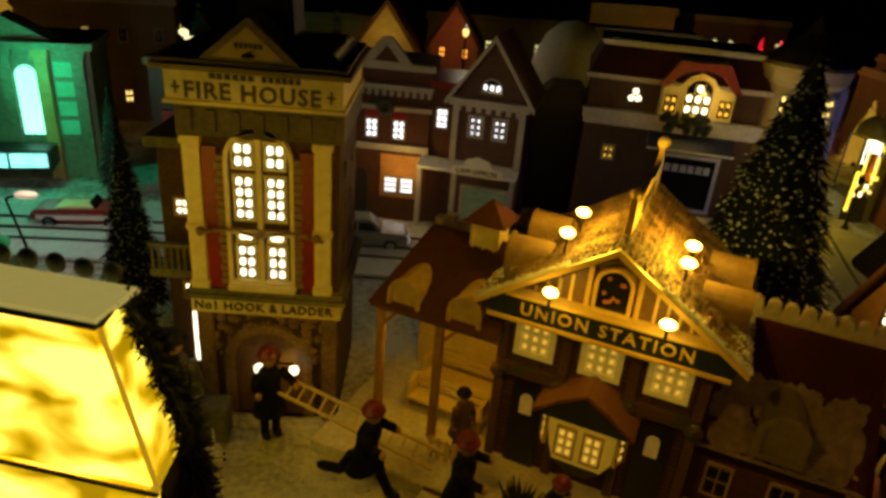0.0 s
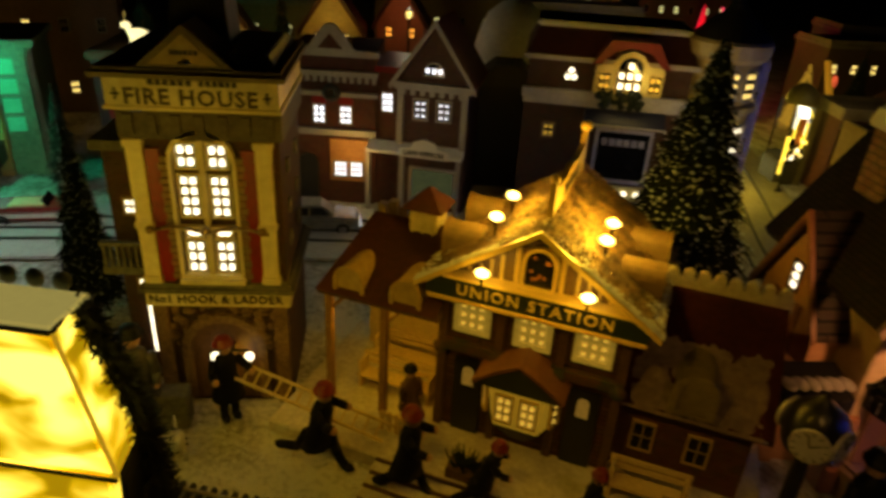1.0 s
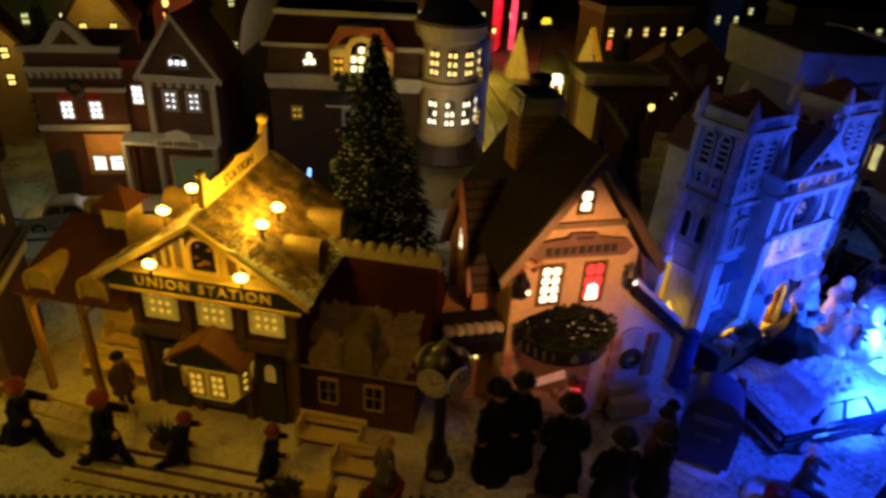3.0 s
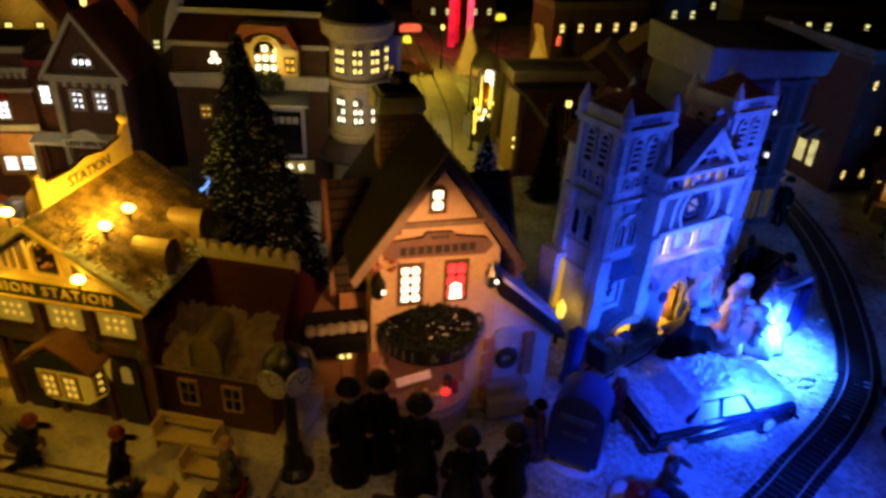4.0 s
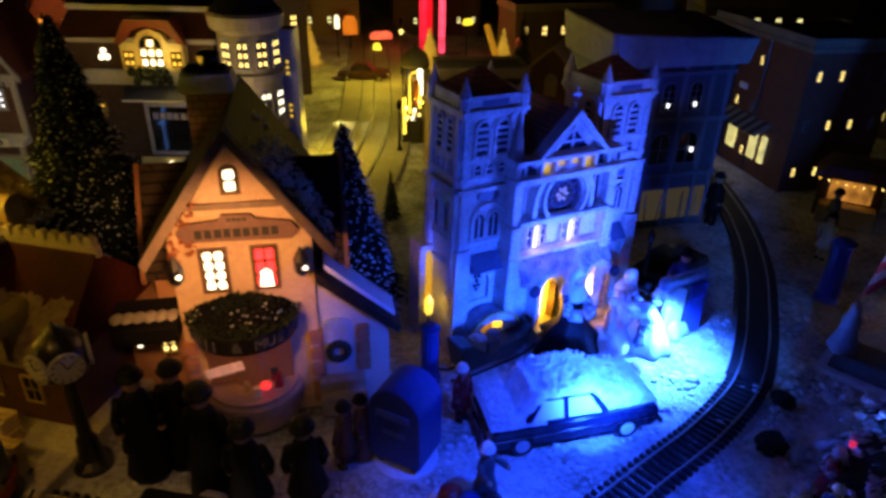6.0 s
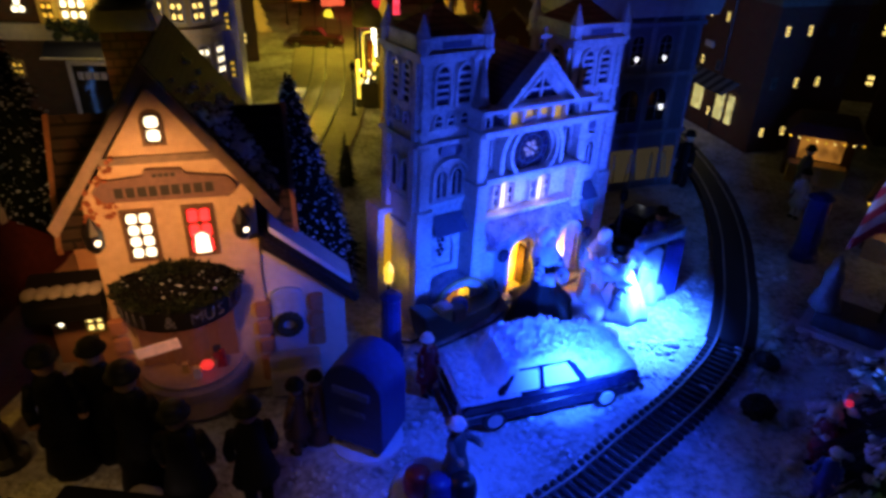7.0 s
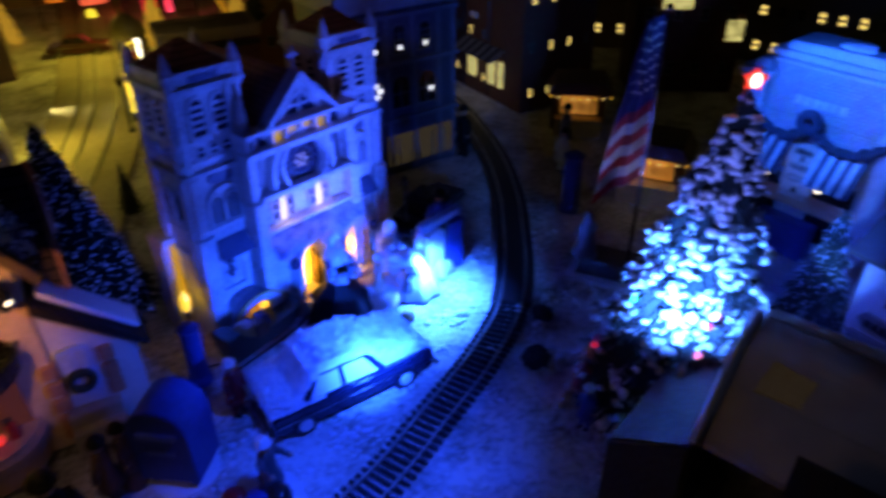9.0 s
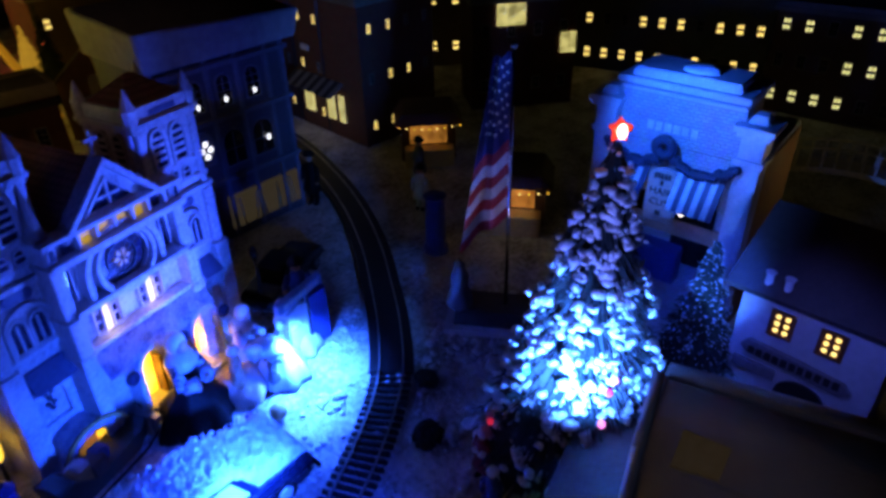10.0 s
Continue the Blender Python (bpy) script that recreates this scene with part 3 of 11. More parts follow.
        window(h, 0.075, z, z + 0.012, 0.008, 1, 3, LIT_DIM, STONE, -0.055, side=True)
    # frieze, sign and pediment
    bm = solid()
    box(bm, -0.0585, 0.0585, -0.0055, 0.108, 0.270, 0.292)
    for i in range(7):
        box(bm, -0.053 + 0.0165 * i, -0.046 + 0.0165 * i, -0.008, -0.004, 0.274, 0.289)
    part("frieze", bm, mat("dark_carved_stone", (0.13, 0.11, 0.08), 0.7, (0.06, 0.05, 0.04), 90, 0.6), h, "carved stone frieze with brackets", 0.0005)
    bm = solid()
    box(bm, -0.064, 0.060, -0.0105, 0.112, 0.2925, 0.2955)
    box(bm, -0.062, 0.058, -0.0095, 0.11, 0.2955, 0.3165)
    part("sign_band", bm, CREAM, h, "cream sign band round the top", 0.0006)
    lettering("FIRE HOUSE", 0.0158, mat("brown_letters", (0.05, 0.03, 0.012), 0.5), h, -0.003, -0.0098, 0.3020, spacing=1.12, bold=0.00035)
    bm = solid()
    bars(bm, -0.032, -0.001, -0.0102, 0.3128, 0.0038, 6, random.Random(1))
    bars(bm, 0.003, 0.030, -0.0102, 0.3128, 0.0038, 6, random.Random(2))
    for s in (-0.0545, 0.0500):
        box(bm, s - 0.003, s + 0.003, -0.0102, -0.0094, 0.3033, 0.3047)
        box(bm, s - 0.0007, s + 0.0007, -0.0102, -0.0094, 0.300, 0.308)
    part("sign_writing", bm, DARK, h, "dark small lettering and crosses")
    bm = solid()
    box(bm, -0.069, 0.064, -0.017, 0.116, 0.3165, 0.3205)
    box(bm, -0.066, 0.061, -0.014, 0.114, 0.3205, 0.3235)
    slab(bm, [(-0.038, 0.3235), (0.030, 0.3235), (-0.004, 0.3525)], -0.012, 0.03)
    part("cornice", bm, mat("bronze_trim", (0.20, 0.15, 0.07), 0.5, None, 80, 0.2), h, "moulded bronze cornice and pediment", 0.0006)
    bm = solid()
    slab(bm, [(-0.028, 0.3262), (0.020, 0.3262), (-0.004, 0.3465)], -0.0132, -0.011)
    part("tympanum", bm, OCHRE, h, "ochre pediment panel")
    bm = solid()
    bars(bm, -0.013, 0.006, -0.0138, 0.3345, 0.0032, 6, random.Random(3))
    lathe(bm, (-0.004, -0.0132, 0.3275), [(0.004, -0.0005), (0.004, 0.0005)], 10)
    part("date_mark", bm, DARK, h, "dark worn date mark")
    bm = solid()
    box(bm, -0.06, 0.055, 0.0, 0.108, 0.3235, 0.331, 0.006)
    part("roof", bm, SNOW, h, "snow-covered flat roof", 0.001)
    bm = solid()
    box(bm, -0.026, 0.018, 0.032, 0.075, 0.33, 0.375, 0.003)
    slab(bm, [(-0.03, 0.375), (0.022, 0.375), (-0.004, 0.40)], 0.028, 0.078)
    part("bell_tower", bm, DARK, h, "dark bell tower", 0.0008)
    # ladder swag across the window
    bm = solid()
    for i in range(10):
        a, b = -0.045 + 0.009 * i, -0.045 + 0.009 * (i + 1)
        f = lambda q: 0.196 + 0.006 * abs(math.sin((q + 0.0025) * 68))
        rod(bm, (a, -0.010, f(a)), (b, -0.010, f(b)), 0.0013, sides=6)
    for q in (-0.045, -0.0025, 0.04):
        ball(bm, (q, -0.010, 0.199), 0.0035, sides=8, rings=5)
    part("swag", bm, mat("brass_trim", (0.36, 0.25, 0.08), 0.35, None, 90, metal=0.6), h, "brass swag across the window", smooth=True)
    # coach lamps beside the door
    for x in (-0.006, 0.022):
        bm = solid()
        ball(bm, (x, -0.012, 0.082), 0.0042, sides=10)
        part("door_lamp", bm, LIT, h, "glowing coach lamp", smooth=True)
    bm = solid()
    rod(bm, (0.008, 0.0, 0.0885), (0.008, -0.012, 0.0885), 0.002)
    rod(bm, (-0.006, -0.012, 0.0880), (0.022, -0.012, 0.0880), 0.0012)
    part("lamp_bracket", bm, IRON, h)


fire_house()
lamp("door_light", (-0.105, 0.446, 0.079), 0.012, AMBER, 0.004)

# ---- union station ----


def station():
    g = 0.03
    h = thing("station", 0.130, 0.393, g, -24.6, "brown gabled railway station with floodlit name sign and lit windows", "station")
    bm = solid()
    box(bm, -0.20, 0.19, -0.060, 0.11, g - 0.008, g + 0.010)
    part("platform", bm, mat("platform_snow", (0.72, 0.68, 0.60), 0.75, (0.45, 0.40, 0.33), 90, 1.0, 400), h, "snow-dusted station platform", 0.001)
    each("platform_step", [(-0.10, 0.10, -0.060 - 0.011 * (i + 1), -0.0602 - 0.011 * i, g - 0.008, g + 0.0065 - 0.0035 * i) for i in range(3)], MATS["platform_snow"], h, "low snow-dusted step", 0.0006)
    # dark strips added as the shadow line under each step
    each("step_shadow_strip", [(-0.099, 0.099, -0.0616 - 0.011 * i, -0.0602 - 0.011 * i, g - 0.006, g + 0.0098 - 0.0035 * i) for i in range(4)], WOOD, h, "thin dark strip at the step edge")
    bm = solid()
    slab(bm, [(-0.070, g), (0.070, g), (0.070, 0.186), (0.0, 0.232), (-0.070, 0.186)], 0.0, 0.128)
    part("wall", bm, PLANK, h)
    # roof
    for s, nm in ((-1, "roof_slope"), (1, "roof_slope")):
        bm = solid()
        n = [(s * 0.089, 0.178), (s * 0.091, 0.182), (0.0, 0.2425), (0.0, 0.2365)]
        slab(bm, n if s > 0 else n[::-1], -0.016, 0.140)
        part(nm, bm, NUBBLY, h, "brown nubbly shingled roof slope")
        bm = solid()
        rng = random.Random(510 + s)
        for j in range(26):
            for i in range(44):
                px, py = 0.0035 * (j + 0.5 + rng.uniform(-0.25, 0.25)), -0.013 + 0.00345 * (i + 0.5 * (j % 2) + rng.uniform(-0.25, 0.25))
                r = rng.uniform(0.0010, 0.0019)
                ball(bm, (s * px, py, 0.2428 - px * 0.668), r, (1.15, 1.05, rng.uniform(0.5, 1.0)), 5, 4)
        part("shingle_nub", bm, NUBBLY, h, "rough brown nubs of the shingles", smooth=True)["kind"] = "stuff"
        bm = solid()
        for i in range(1100):
            rng = random.Random(1000 + i + (s > 0) * 2500)
            u = rng.random() ** 0.8
            edge = rng.random() < 0.62
            px, py = (u * 0.091, -0.017 + abs(rng.gauss(0, 0.004))) if edge else (0.091 - abs(rng.gauss(0, 0.006)), rng.uniform(-0.015, 0.138))
            if edge and px < 0.030:
                continue
            r = rng.uniform(0.0005, 0.0014)
            ball(bm, (s * px, py, 0.2435 - px * 0.668 - r * 0.3), r, (rng.uniform(0.9, 1.8), rng.uniform(0.9, 1.6), 0.6), 6, 4)
        part("roof_snow", bm, SNOW, h, "broken crust of snow along verge and eaves", smooth=True)["kind"] = "stuff"
        bm = solid()
        n = [(s * 0.0905, 0.1785), (s * 0.0905, 0.1825), (0.0, 0.2430), (0.0, 0.2385)]
        slab(bm, n if s > 0 else n[::-1], -0.0195, -0.0162)
        part("bargeboard", bm, GILT, h, "yellow bargeboard on the gable")
        for y in (0.035, 0.092):
            bm = solid()
            slab(bm, arch_pts(0, 0.188, 0.213, 0.022), 0, 0.03)
            ring(bm, arch_pts(0, 0.187, 0.2145, 0.025), arch_pts(0, 0.190, 0.212, 0.020), -0.002, 0.0)
            bm.transform(Matrix.Translation((s * 0.083, y, 0)) @ Matrix.Rotation(s * math.pi / 2, 4, "Z"))
            part("dormer", bm, mat("dormer_paint", (0.3, 0.2, 0.09), 0.5, None, 70, 0.2), h, "small arched dormer", 0.0004)
    # name board
    bm = solid()
    slab(bm, [(-0.083, 0.1725), (0.083, 0.1725), (0.083, 0.1790), (0.072, 0.1885), (-0.072, 0.1885), (-0.083, 0.1790)], -0.0125, 0.0)
    part("name_board", bm, GREENSIGN, h, "dark green name board")
    lettering("UNION STATION", 0.0128, GILT, h, 0.0, -0.0128, 0.1803, spacing=1.22, bold=0.00018)
    bm = solid()
    box(bm, -0.082, 0.082, -0.0145, 0.0, 0.1695, 0.1725)
    box(bm, -0.070, 0.070, -0.0140, 0.0, 0.1885, 0.1905)
    part("trim", bm, GILT, h, "yellow trim under the board", 0.0003)
    # gable: battens, clock window
    each("batten", [(x - 0.001, x + 0.001, -0.003, 0.0, 0.1905, 0.2295 - 0.66 * abs(x)) for x in (-0.052, -0.044, -0.036, -0.028, 0.028, 0.036, 0.044, 0.052) if 0.2295 - 0.66 * abs(x) > 0.1925], GILT, h, "yellow gable batten")
    each("gable_post", [(q * 0.0165 - 0.0016, q * 0.0165 + 0.0016, -0.004, 0.0, 0.1905, 0.2205) for q in (-1, 1)], GILT, h, "yellow gable post")
    bm = solid()
    slab(bm, [(-0.060, 0.1906), (0.060, 0.1906), (0, 0.2295)], -0.0012, 0.0)
    part("gable_panel", bm, mat("brown_gable_boards", (0.17, 0.10, 0.035), 0.5, (0.10, 0.055, 0.02), 90, 0.3), h, "brown gable boarding")
    bm = solid()
    ring(bm, arch_pts(0, 0.1905, 0.224, 0.026, 10), arch_pts(0, 0.1925, 0.2215, 0.021, 10), -0.006, 0.0)
    part("gable_arch", bm, GILT, h, "yellow arch in the gable")
    bm = solid()
    slab(bm, arch_pts(0, 0.1925, 0.2215, 0.021, 10), -0.0035, -0.001)
    part("gable_window", bm, GLASSY, h, "dark leaded window")
    bm = solid()
    rng = random.Random(4)
    for i in range(9):
        ball(bm, (rng.uniform(-0.007, 0.007), -0.0042, rng.uniform(0.196, 0.217)), 0.0016, sides=6, rings=4)
    part("leaded_pane", bm, mat("leaded_glass", (0.5, 0.2, 0.05), 0.3, None, 200), h, "amber leaded lights")
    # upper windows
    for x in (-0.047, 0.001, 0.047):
        # lamplight is put into frame and blind as emission
        window(h, x, 0.137, 0.1695, 0.0295, 3, 3, LIT_DIM, mat("emissive_lamplit_frame", (0.55, 0.42, 0.14), 0.6, None, 90, emit=(1.0, 0.62, 0.06), strength=0.16), -0.001, fw=0.0042, fill=0.36, back=mat("lamplit_blind", (0.5, 0.36, 0.10), 0.6, None, 90, emit=(1.0, 0.60, 0.06), strength=0.30))
    each("corner_post", [(x - 0.0035, x + 0.0035, -0.004, 0.0, g, 0.170) for x in (-0.070, -0.0235, 0.0245, 0.070)], WOOD, h, "dark timber post", 0.0005)
    bm = solid()
    box(bm, -0.073, 0.073, -0.006, 0.0, 0.120, 0.129)
    for x in (-0.07, -0.0235, 0.0245, 0.07):
        ball(bm, (x, -0.007, 0.122), 0.0065, (1, 0.6, 1), 8, 5)
    part("garland", bm, mat("red_green_garland", (0.14, 0.04, 0.02), 0.6, (0.03, 0.05, 0.02), 300, 0.5), h, "garland with red bows")["kind"] = "stuff"
    # doors
    for x in (-0.046, 0.047):
        bm = solid()
        box(bm, x - 0.012, x + 0.012, -0.003, 0.0, g, 0.113)
        part("door", bm, BLACK, h, "black panelled door", 0.0006)
        bm = solid()
        slab(bm, arch_pts(x, 0.088, 0.106, 0.0095), -0.0038, -0.002)
        part("door_light", bm, mat("lit_cream_blind", (0.6, 0.45, 0.15), 0.5, None, 90, emit=(1.0, 0.6, 0.1), strength=0.10), h, "dimly lit door light")
    # bay window, its lamplight put into the paint as emission
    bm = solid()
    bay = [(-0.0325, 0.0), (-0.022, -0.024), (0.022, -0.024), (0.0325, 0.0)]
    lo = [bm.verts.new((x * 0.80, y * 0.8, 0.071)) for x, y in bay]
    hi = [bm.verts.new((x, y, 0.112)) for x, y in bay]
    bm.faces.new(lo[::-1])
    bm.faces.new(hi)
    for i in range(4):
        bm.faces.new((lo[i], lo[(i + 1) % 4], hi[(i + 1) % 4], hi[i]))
    part("bay", bm, mat("emissive_lamplit_bay", (0.45, 0.28, 0.03), 0.5, (0.32, 0.19, 0.02), 90, emit=(1.0, 0.55, 0.03), strength=0.20), h, "bay window with lamplight put in as glow")
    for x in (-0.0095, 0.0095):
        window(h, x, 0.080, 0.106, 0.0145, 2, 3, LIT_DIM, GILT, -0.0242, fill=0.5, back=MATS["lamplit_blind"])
    for q in (-1, 1):
        wn = window(h, 0, 0.080, 0.106, 0.0120, 1, 3, LIT_DIM, GILT, 0, fill=0.5)
        wn.matrix_local = Matrix.Translation((q * 0.0275, -0.0125, 0)) @ Matrix.Rotation(q * radians(66), 4, "Z")
    for q in (-1, 1):
        bm = solid()
        slab(bm, [(q * 0.0350, 0.1125), (q * 0.0360, 0.1155), (q * 0.0180, 0.1295), (0, 0.1395), (0, 0.1360), (q * 0.0175, 0.1262)][::q], -0.030, 0.0)
        part("bay_roof", bm, mat("tan_bay_roof", (0.22, 0.09, 0.035), 0.5, (0.14, 0.055, 0.02), 120, 0.3), h, "curved tan roof over the bay", 0.0005)
    bm = solid()
    slab(bm, [(-0.032, 0.1125), (0.032, 0.1125), (0.016, 0.1255), (0, 0.1335), (-0.016, 0.1255)], -0.028, -0.002)
    part("bay_gable", bm, mat("dark_garland", (0.03, 0.035, 0.02), 0.6, None, 300, 0.4), h, "dark garland under the bay roof")
    bm = solid()
    v0 = [bm.verts.new(p) for p in ((-0.027, 0, 0.071), (-0.0185, -0.0205, 0.071), (0.0185, -0.0205, 0.071), (0.027, 0, 0.071), (-0.012, 0, 0.050), (-0.006, -0.006, 0.050), (0.006, -0.006, 0.050), (0.012, 0, 0.050))]
    for f in ((0, 1, 5, 4), (1, 2, 6, 5), (2, 3, 7, 6), (0, 3, 2, 1), (4, 5, 6, 7), (3, 0, 4, 7)):
        bm.faces.new([v0[k] for k in f])
    part("bay_foot", bm, DARK, h, "dark tapering corbel of the bay", 0.0006)
    # left shelter
    bm = solid()
    slab(bm, [(-0.175, 0.148), (-0.070, 0.148), (-0.070, 0.153), (-0.175, 0.153)], -0.016, 0.10)
    part("shelter_ceiling", bm, WOOD, h, "boarded shelter ceiling")
    bm = solid()
    v = [bm.verts.new(p) for p in ((-0.175, -0.020, 0.1535), (-0.0705, -0.020, 0.1535), (-0.0705, 0.055, 0.196), (-0.158, 0.055, 0.196), (-0.0705, 0.12, 0.154), (-0.175, 0.12, 0.154))]
    for f in ((0, 1, 2, 3), (3, 2, 4, 5), (0, 3, 5), (1, 4, 2), (0, 5, 4, 1)):
        bm.faces.new([v[i] for i in f])
    part("shelter_roof", bm, TERRA, h, "dark red shelter roof")
    for x in (-0.147, -0.098):
        bm = solid()
        slab(bm, arch_pts(0, 0.152, 0.177, 0.024), -0.014, 0.03)
        ring(bm, arch_pts(0, 0.151, 0.1785, 0.027), arch_pts(0, 0.153, 0.1755, 0.020), -0.0165, -0.0141)
        bm.transform(Matrix.Translation((x, 0, 0)))
        part("dormer", bm, OCHRE, h, "arched dormer on the shelter", 0.0004)
    bm = solid()
    box(bm, -0.122, -0.098, 0.045, 0.069, 0.185, 0.211)
    for x in (-0.119, -0.110, -0.101):
        box(bm, x - 0.0012, x + 0.0012, 0.0435, 0.045, 0.186, 0.209)
    part("cupola", bm, CREAM, h, "cream roof cupola", 0.0006)
    bm = solid()
    v = [bm.verts.new(p) for p in ((-0.128, 0.039, 0.211), (-0.092, 0.039, 0.211), (-0.092, 0.075, 0.211), (-0.128, 0.075, 0.211), (-0.110, 0.057, 0.228))]
    for f in ((0, 1, 4), (1, 2, 4), (2, 3, 4), (3, 0, 4), (3, 2, 1, 0)):
        bm.faces.new([v[i] for i in f])
    part("cupola_roof", bm, TERRA, h)
    each("merlon", [(-0.168 + 0.0105 * i, -0.160 + 0.0105 * i, 0.08, 0.088, 0.165, 0.192 + 0.004 * (i % 2)) for i in range(5)], OCHRE, h, "ochre merlon", 0.0005)
    for x in (-0.168, -0.118):
        bm = solid()
        box(bm, x - 0.003, x + 0.003, -0.012, -0.006, g + 0.01, 0.149)
        rod(bm, (x, -0.009, 0.13), (x + 0.016, -0.009, 0.148), 0.0018, sides=6)
        part("shelter_post", bm, mat("tan_timber", (0.36, 0.2, 0.07), 0.5, None, 110, 0.2), h, "tan timber post", 0.0004)
    bm = solid()
    box(bm, -0.175, -0.07, 0.080, 0.088, g, 0.149)
    part("shelter_wall", bm, PALEWOOD, h, "pale rear wall of the shelter")
    # right wing
    bm = solid()
    box(bm, 0.070, 0.170, 0.012, 0.13, g, 0.118)
    part("wing_wall", bm, BRICK, h, "brick wall of the side wing")
    bm = solid()
    v = [bm.verts.new(p) for p in ((0.0705, 0.0, 0.112), (0.180, 0.0, 0.112), (0.176, 0.072, 0.182), (0.0705, 0.072, 0.182), (0.176, 0.14, 0.120), (0.0705, 0.14, 0.120),
                                   (0.0705, 0.0, 0.107), (0.180, 0.0, 0.107))]
    for f in ((0, 1, 2, 3), (3, 2, 4, 5), (6, 7, 1, 0), (1, 7, 4, 2), (6, 5, 4, 7), (0, 3, 5, 6)):
        bm.faces.new([v[i] for i in f])
    part("wing_roof", bm, mat("dull_wing_roof", (0.060, 0.012, 0.008), 0.75, (0.03, 0.007, 0.005), 80, 0.4, spec=0.1), h, "dark red wing roof")
    bm = solid()
    box(bm, 0.072, 0.178, 0.070, 0.076, 0.176, 0.1875)
    for i in range(9):
        slab(bm, [(p, q) for p, q in arch_pts(0.079 + 0.0115 * i, 0.186, 0.1955, 0.0095, 6)], 0.0695, 0.0765)
    part("parapet", bm, mat("dusty_parapet", (0.46, 0.42, 0.38), 0.7, (0.30, 0.27, 0.24), 90, 0.4), h, "scalloped dusty white parapet", 0.0006)
    bm = solid()
    slab(bm, arch_pts(0.122, 0.117, 0.150, 0.028), -0.002, 0.05)
    ring(bm, arch_pts(0.122, 0.116, 0.152, 0.032), arch_pts(0.122, 0.119, 0.147, 0.022), -0.0045, -0.0021)
    part("dormer", bm, mat("olive_dormer", (0.24, 0.19, 0.08), 0.5, None, 70), h, "arched dormer on the wing", 0.0004)
    bm = solid()
    grid = []
    for j in range(27):
        row = []
        for i in range(53):
            x, k = 0.0725 + 0.104 * i / 52, j / 26
            y = -0.0015 + 0.050 * k
            rim = min(1.0, 5 * min(i / 52, 1 - i / 52), 7 * k, 1.6 * (1 - k))
            lump = 0.5 + 0.5 * noise.noise((x * 60, y * 60, 3)) + 0.35 * noise.noise((x * 190, y * 190, 8)) + 0.2 * noise.noise((x * 480, y * 480, 5))
            row.append(bm.verts.new((x, y - 0.002 * rim * lump, 0.1105 + 0.972 * y + 0.0085 * rim * lump)))
        grid.append(row)
    for a, b in zip(grid, grid[1:]):
        for i in range(52):
            bm.faces.new((a[i], a[i + 1], b[i + 1], b[i]))
    part("wing_snow", bm, mat("old_snow", (0.30, 0.23, 0.21), 0.85, (0.14, 0.10, 0.09), 70, 0.9), h, "drift of old snow on the eaves", smooth=True)["kind"] = "stuff"
    window(h, 0.094, 0.062, 0.090, 0.018, 2, 2, GLASSY, OCHRE, 0.011, fill=0.4)
    window(h, 0.135, 0.062, 0.090, 0.018, 2, 2, GLASSY, OCHRE, 0.011, fill=0.4)
    # ridge sign and its lamps
    bm = solid()
    pts = [(0.004, 0.2445), (0.124, 0.2445), (0.124, 0.276), (0.119, 0.276), (0.112, 0.266), (0.085, 0.2615), (0.064, 0.2665), (0.043, 0.2615), (0.016, 0.262), (0.009, 0.270), (0.004, 0.270)]
    slab(bm, pts, -0.0022, 0.0022)
    bm.transform(Matrix.Rotation(math.pi / 2, 4, "Z"))
    part("ridge_sign", bm, mat("ridge_sign_paint", (0.55, 0.40, 0.1), 0.45, (0.42, 0.3, 0.07), 70), h, "yellow name sign along the roof ridge", 0.0004)
    lettering("STATION", 0.013, DARK, h, 0.0026, 0.064, 0.2530, turn=Matrix.Rotation(math.pi / 2, 4, "Z"))
    lettering("STATION", 0.013, DARK, h, -0.0026, 0.064, 0.2530, turn=Matrix.Rotation(-math.pi / 2, 4, "Z"))
    bm = solid()
    ball(bm, (0, 0.1215, 0.279), 0.005)
    part("finial", bm, GILT, h, "gilt finial", smooth=True)
    bm = solid()
    ball(bm, (0, 0.0065, 0.272), 0.0038)
    part("finial", bm, GILT, h, "gilt finial", smooth=True)
    return h


ST = station()
LAMPS = ((-0.040, 0.013, 0.233), (-0.040, 0.058, 0.233), (0.040, 0.020, 0.229), (0.040, 0.052, 0.229), (-0.038, -0.019, 0.202), (0.038, -0.019, 0.202))


def st_at(u, v, z):
    a = radians(-24.6)
    return (0.130 + u * math.cos(a) - v * math.sin(a), 0.393 + u * math.sin(a) + v * math.cos(a), z)


for u, v, z in LAMPS:
    lm = thing("sign_lamp", *st_at(u, v, z - 0.014), -24.6, "small glowing brass lamp that lights the station sign", "lamp", "sign lamps on the station")
    bm = solid()
    rod(bm, (0, 0, z - 0.015), (0, 0, z - 0.002), 0.0010, sides=6)
    part("stem", bm, IRON, lm)
    bm = solid()
    ball(bm, (0, 0, z), 0.0040, (1.35, 1, 0.85))
    part("bulb", bm, BULB, lm, "glowing bulb", smooth=True)
    lamp("sign_light", st_at(u * 0.9, v - (0.007 if v < 0 else 0), z + (0.009 if v > 0 else 0.0)), 0.19 if v > 0 else 0.034, (1.0, 0.56, 0.03), 0.005)
# added fill under the shelter, no lamp hangs here
lamp("platform_fill", st_at(-0.12, 0.0, 0.138), 0.085, AMBER, 0.006)

# ---- cottage shop ----


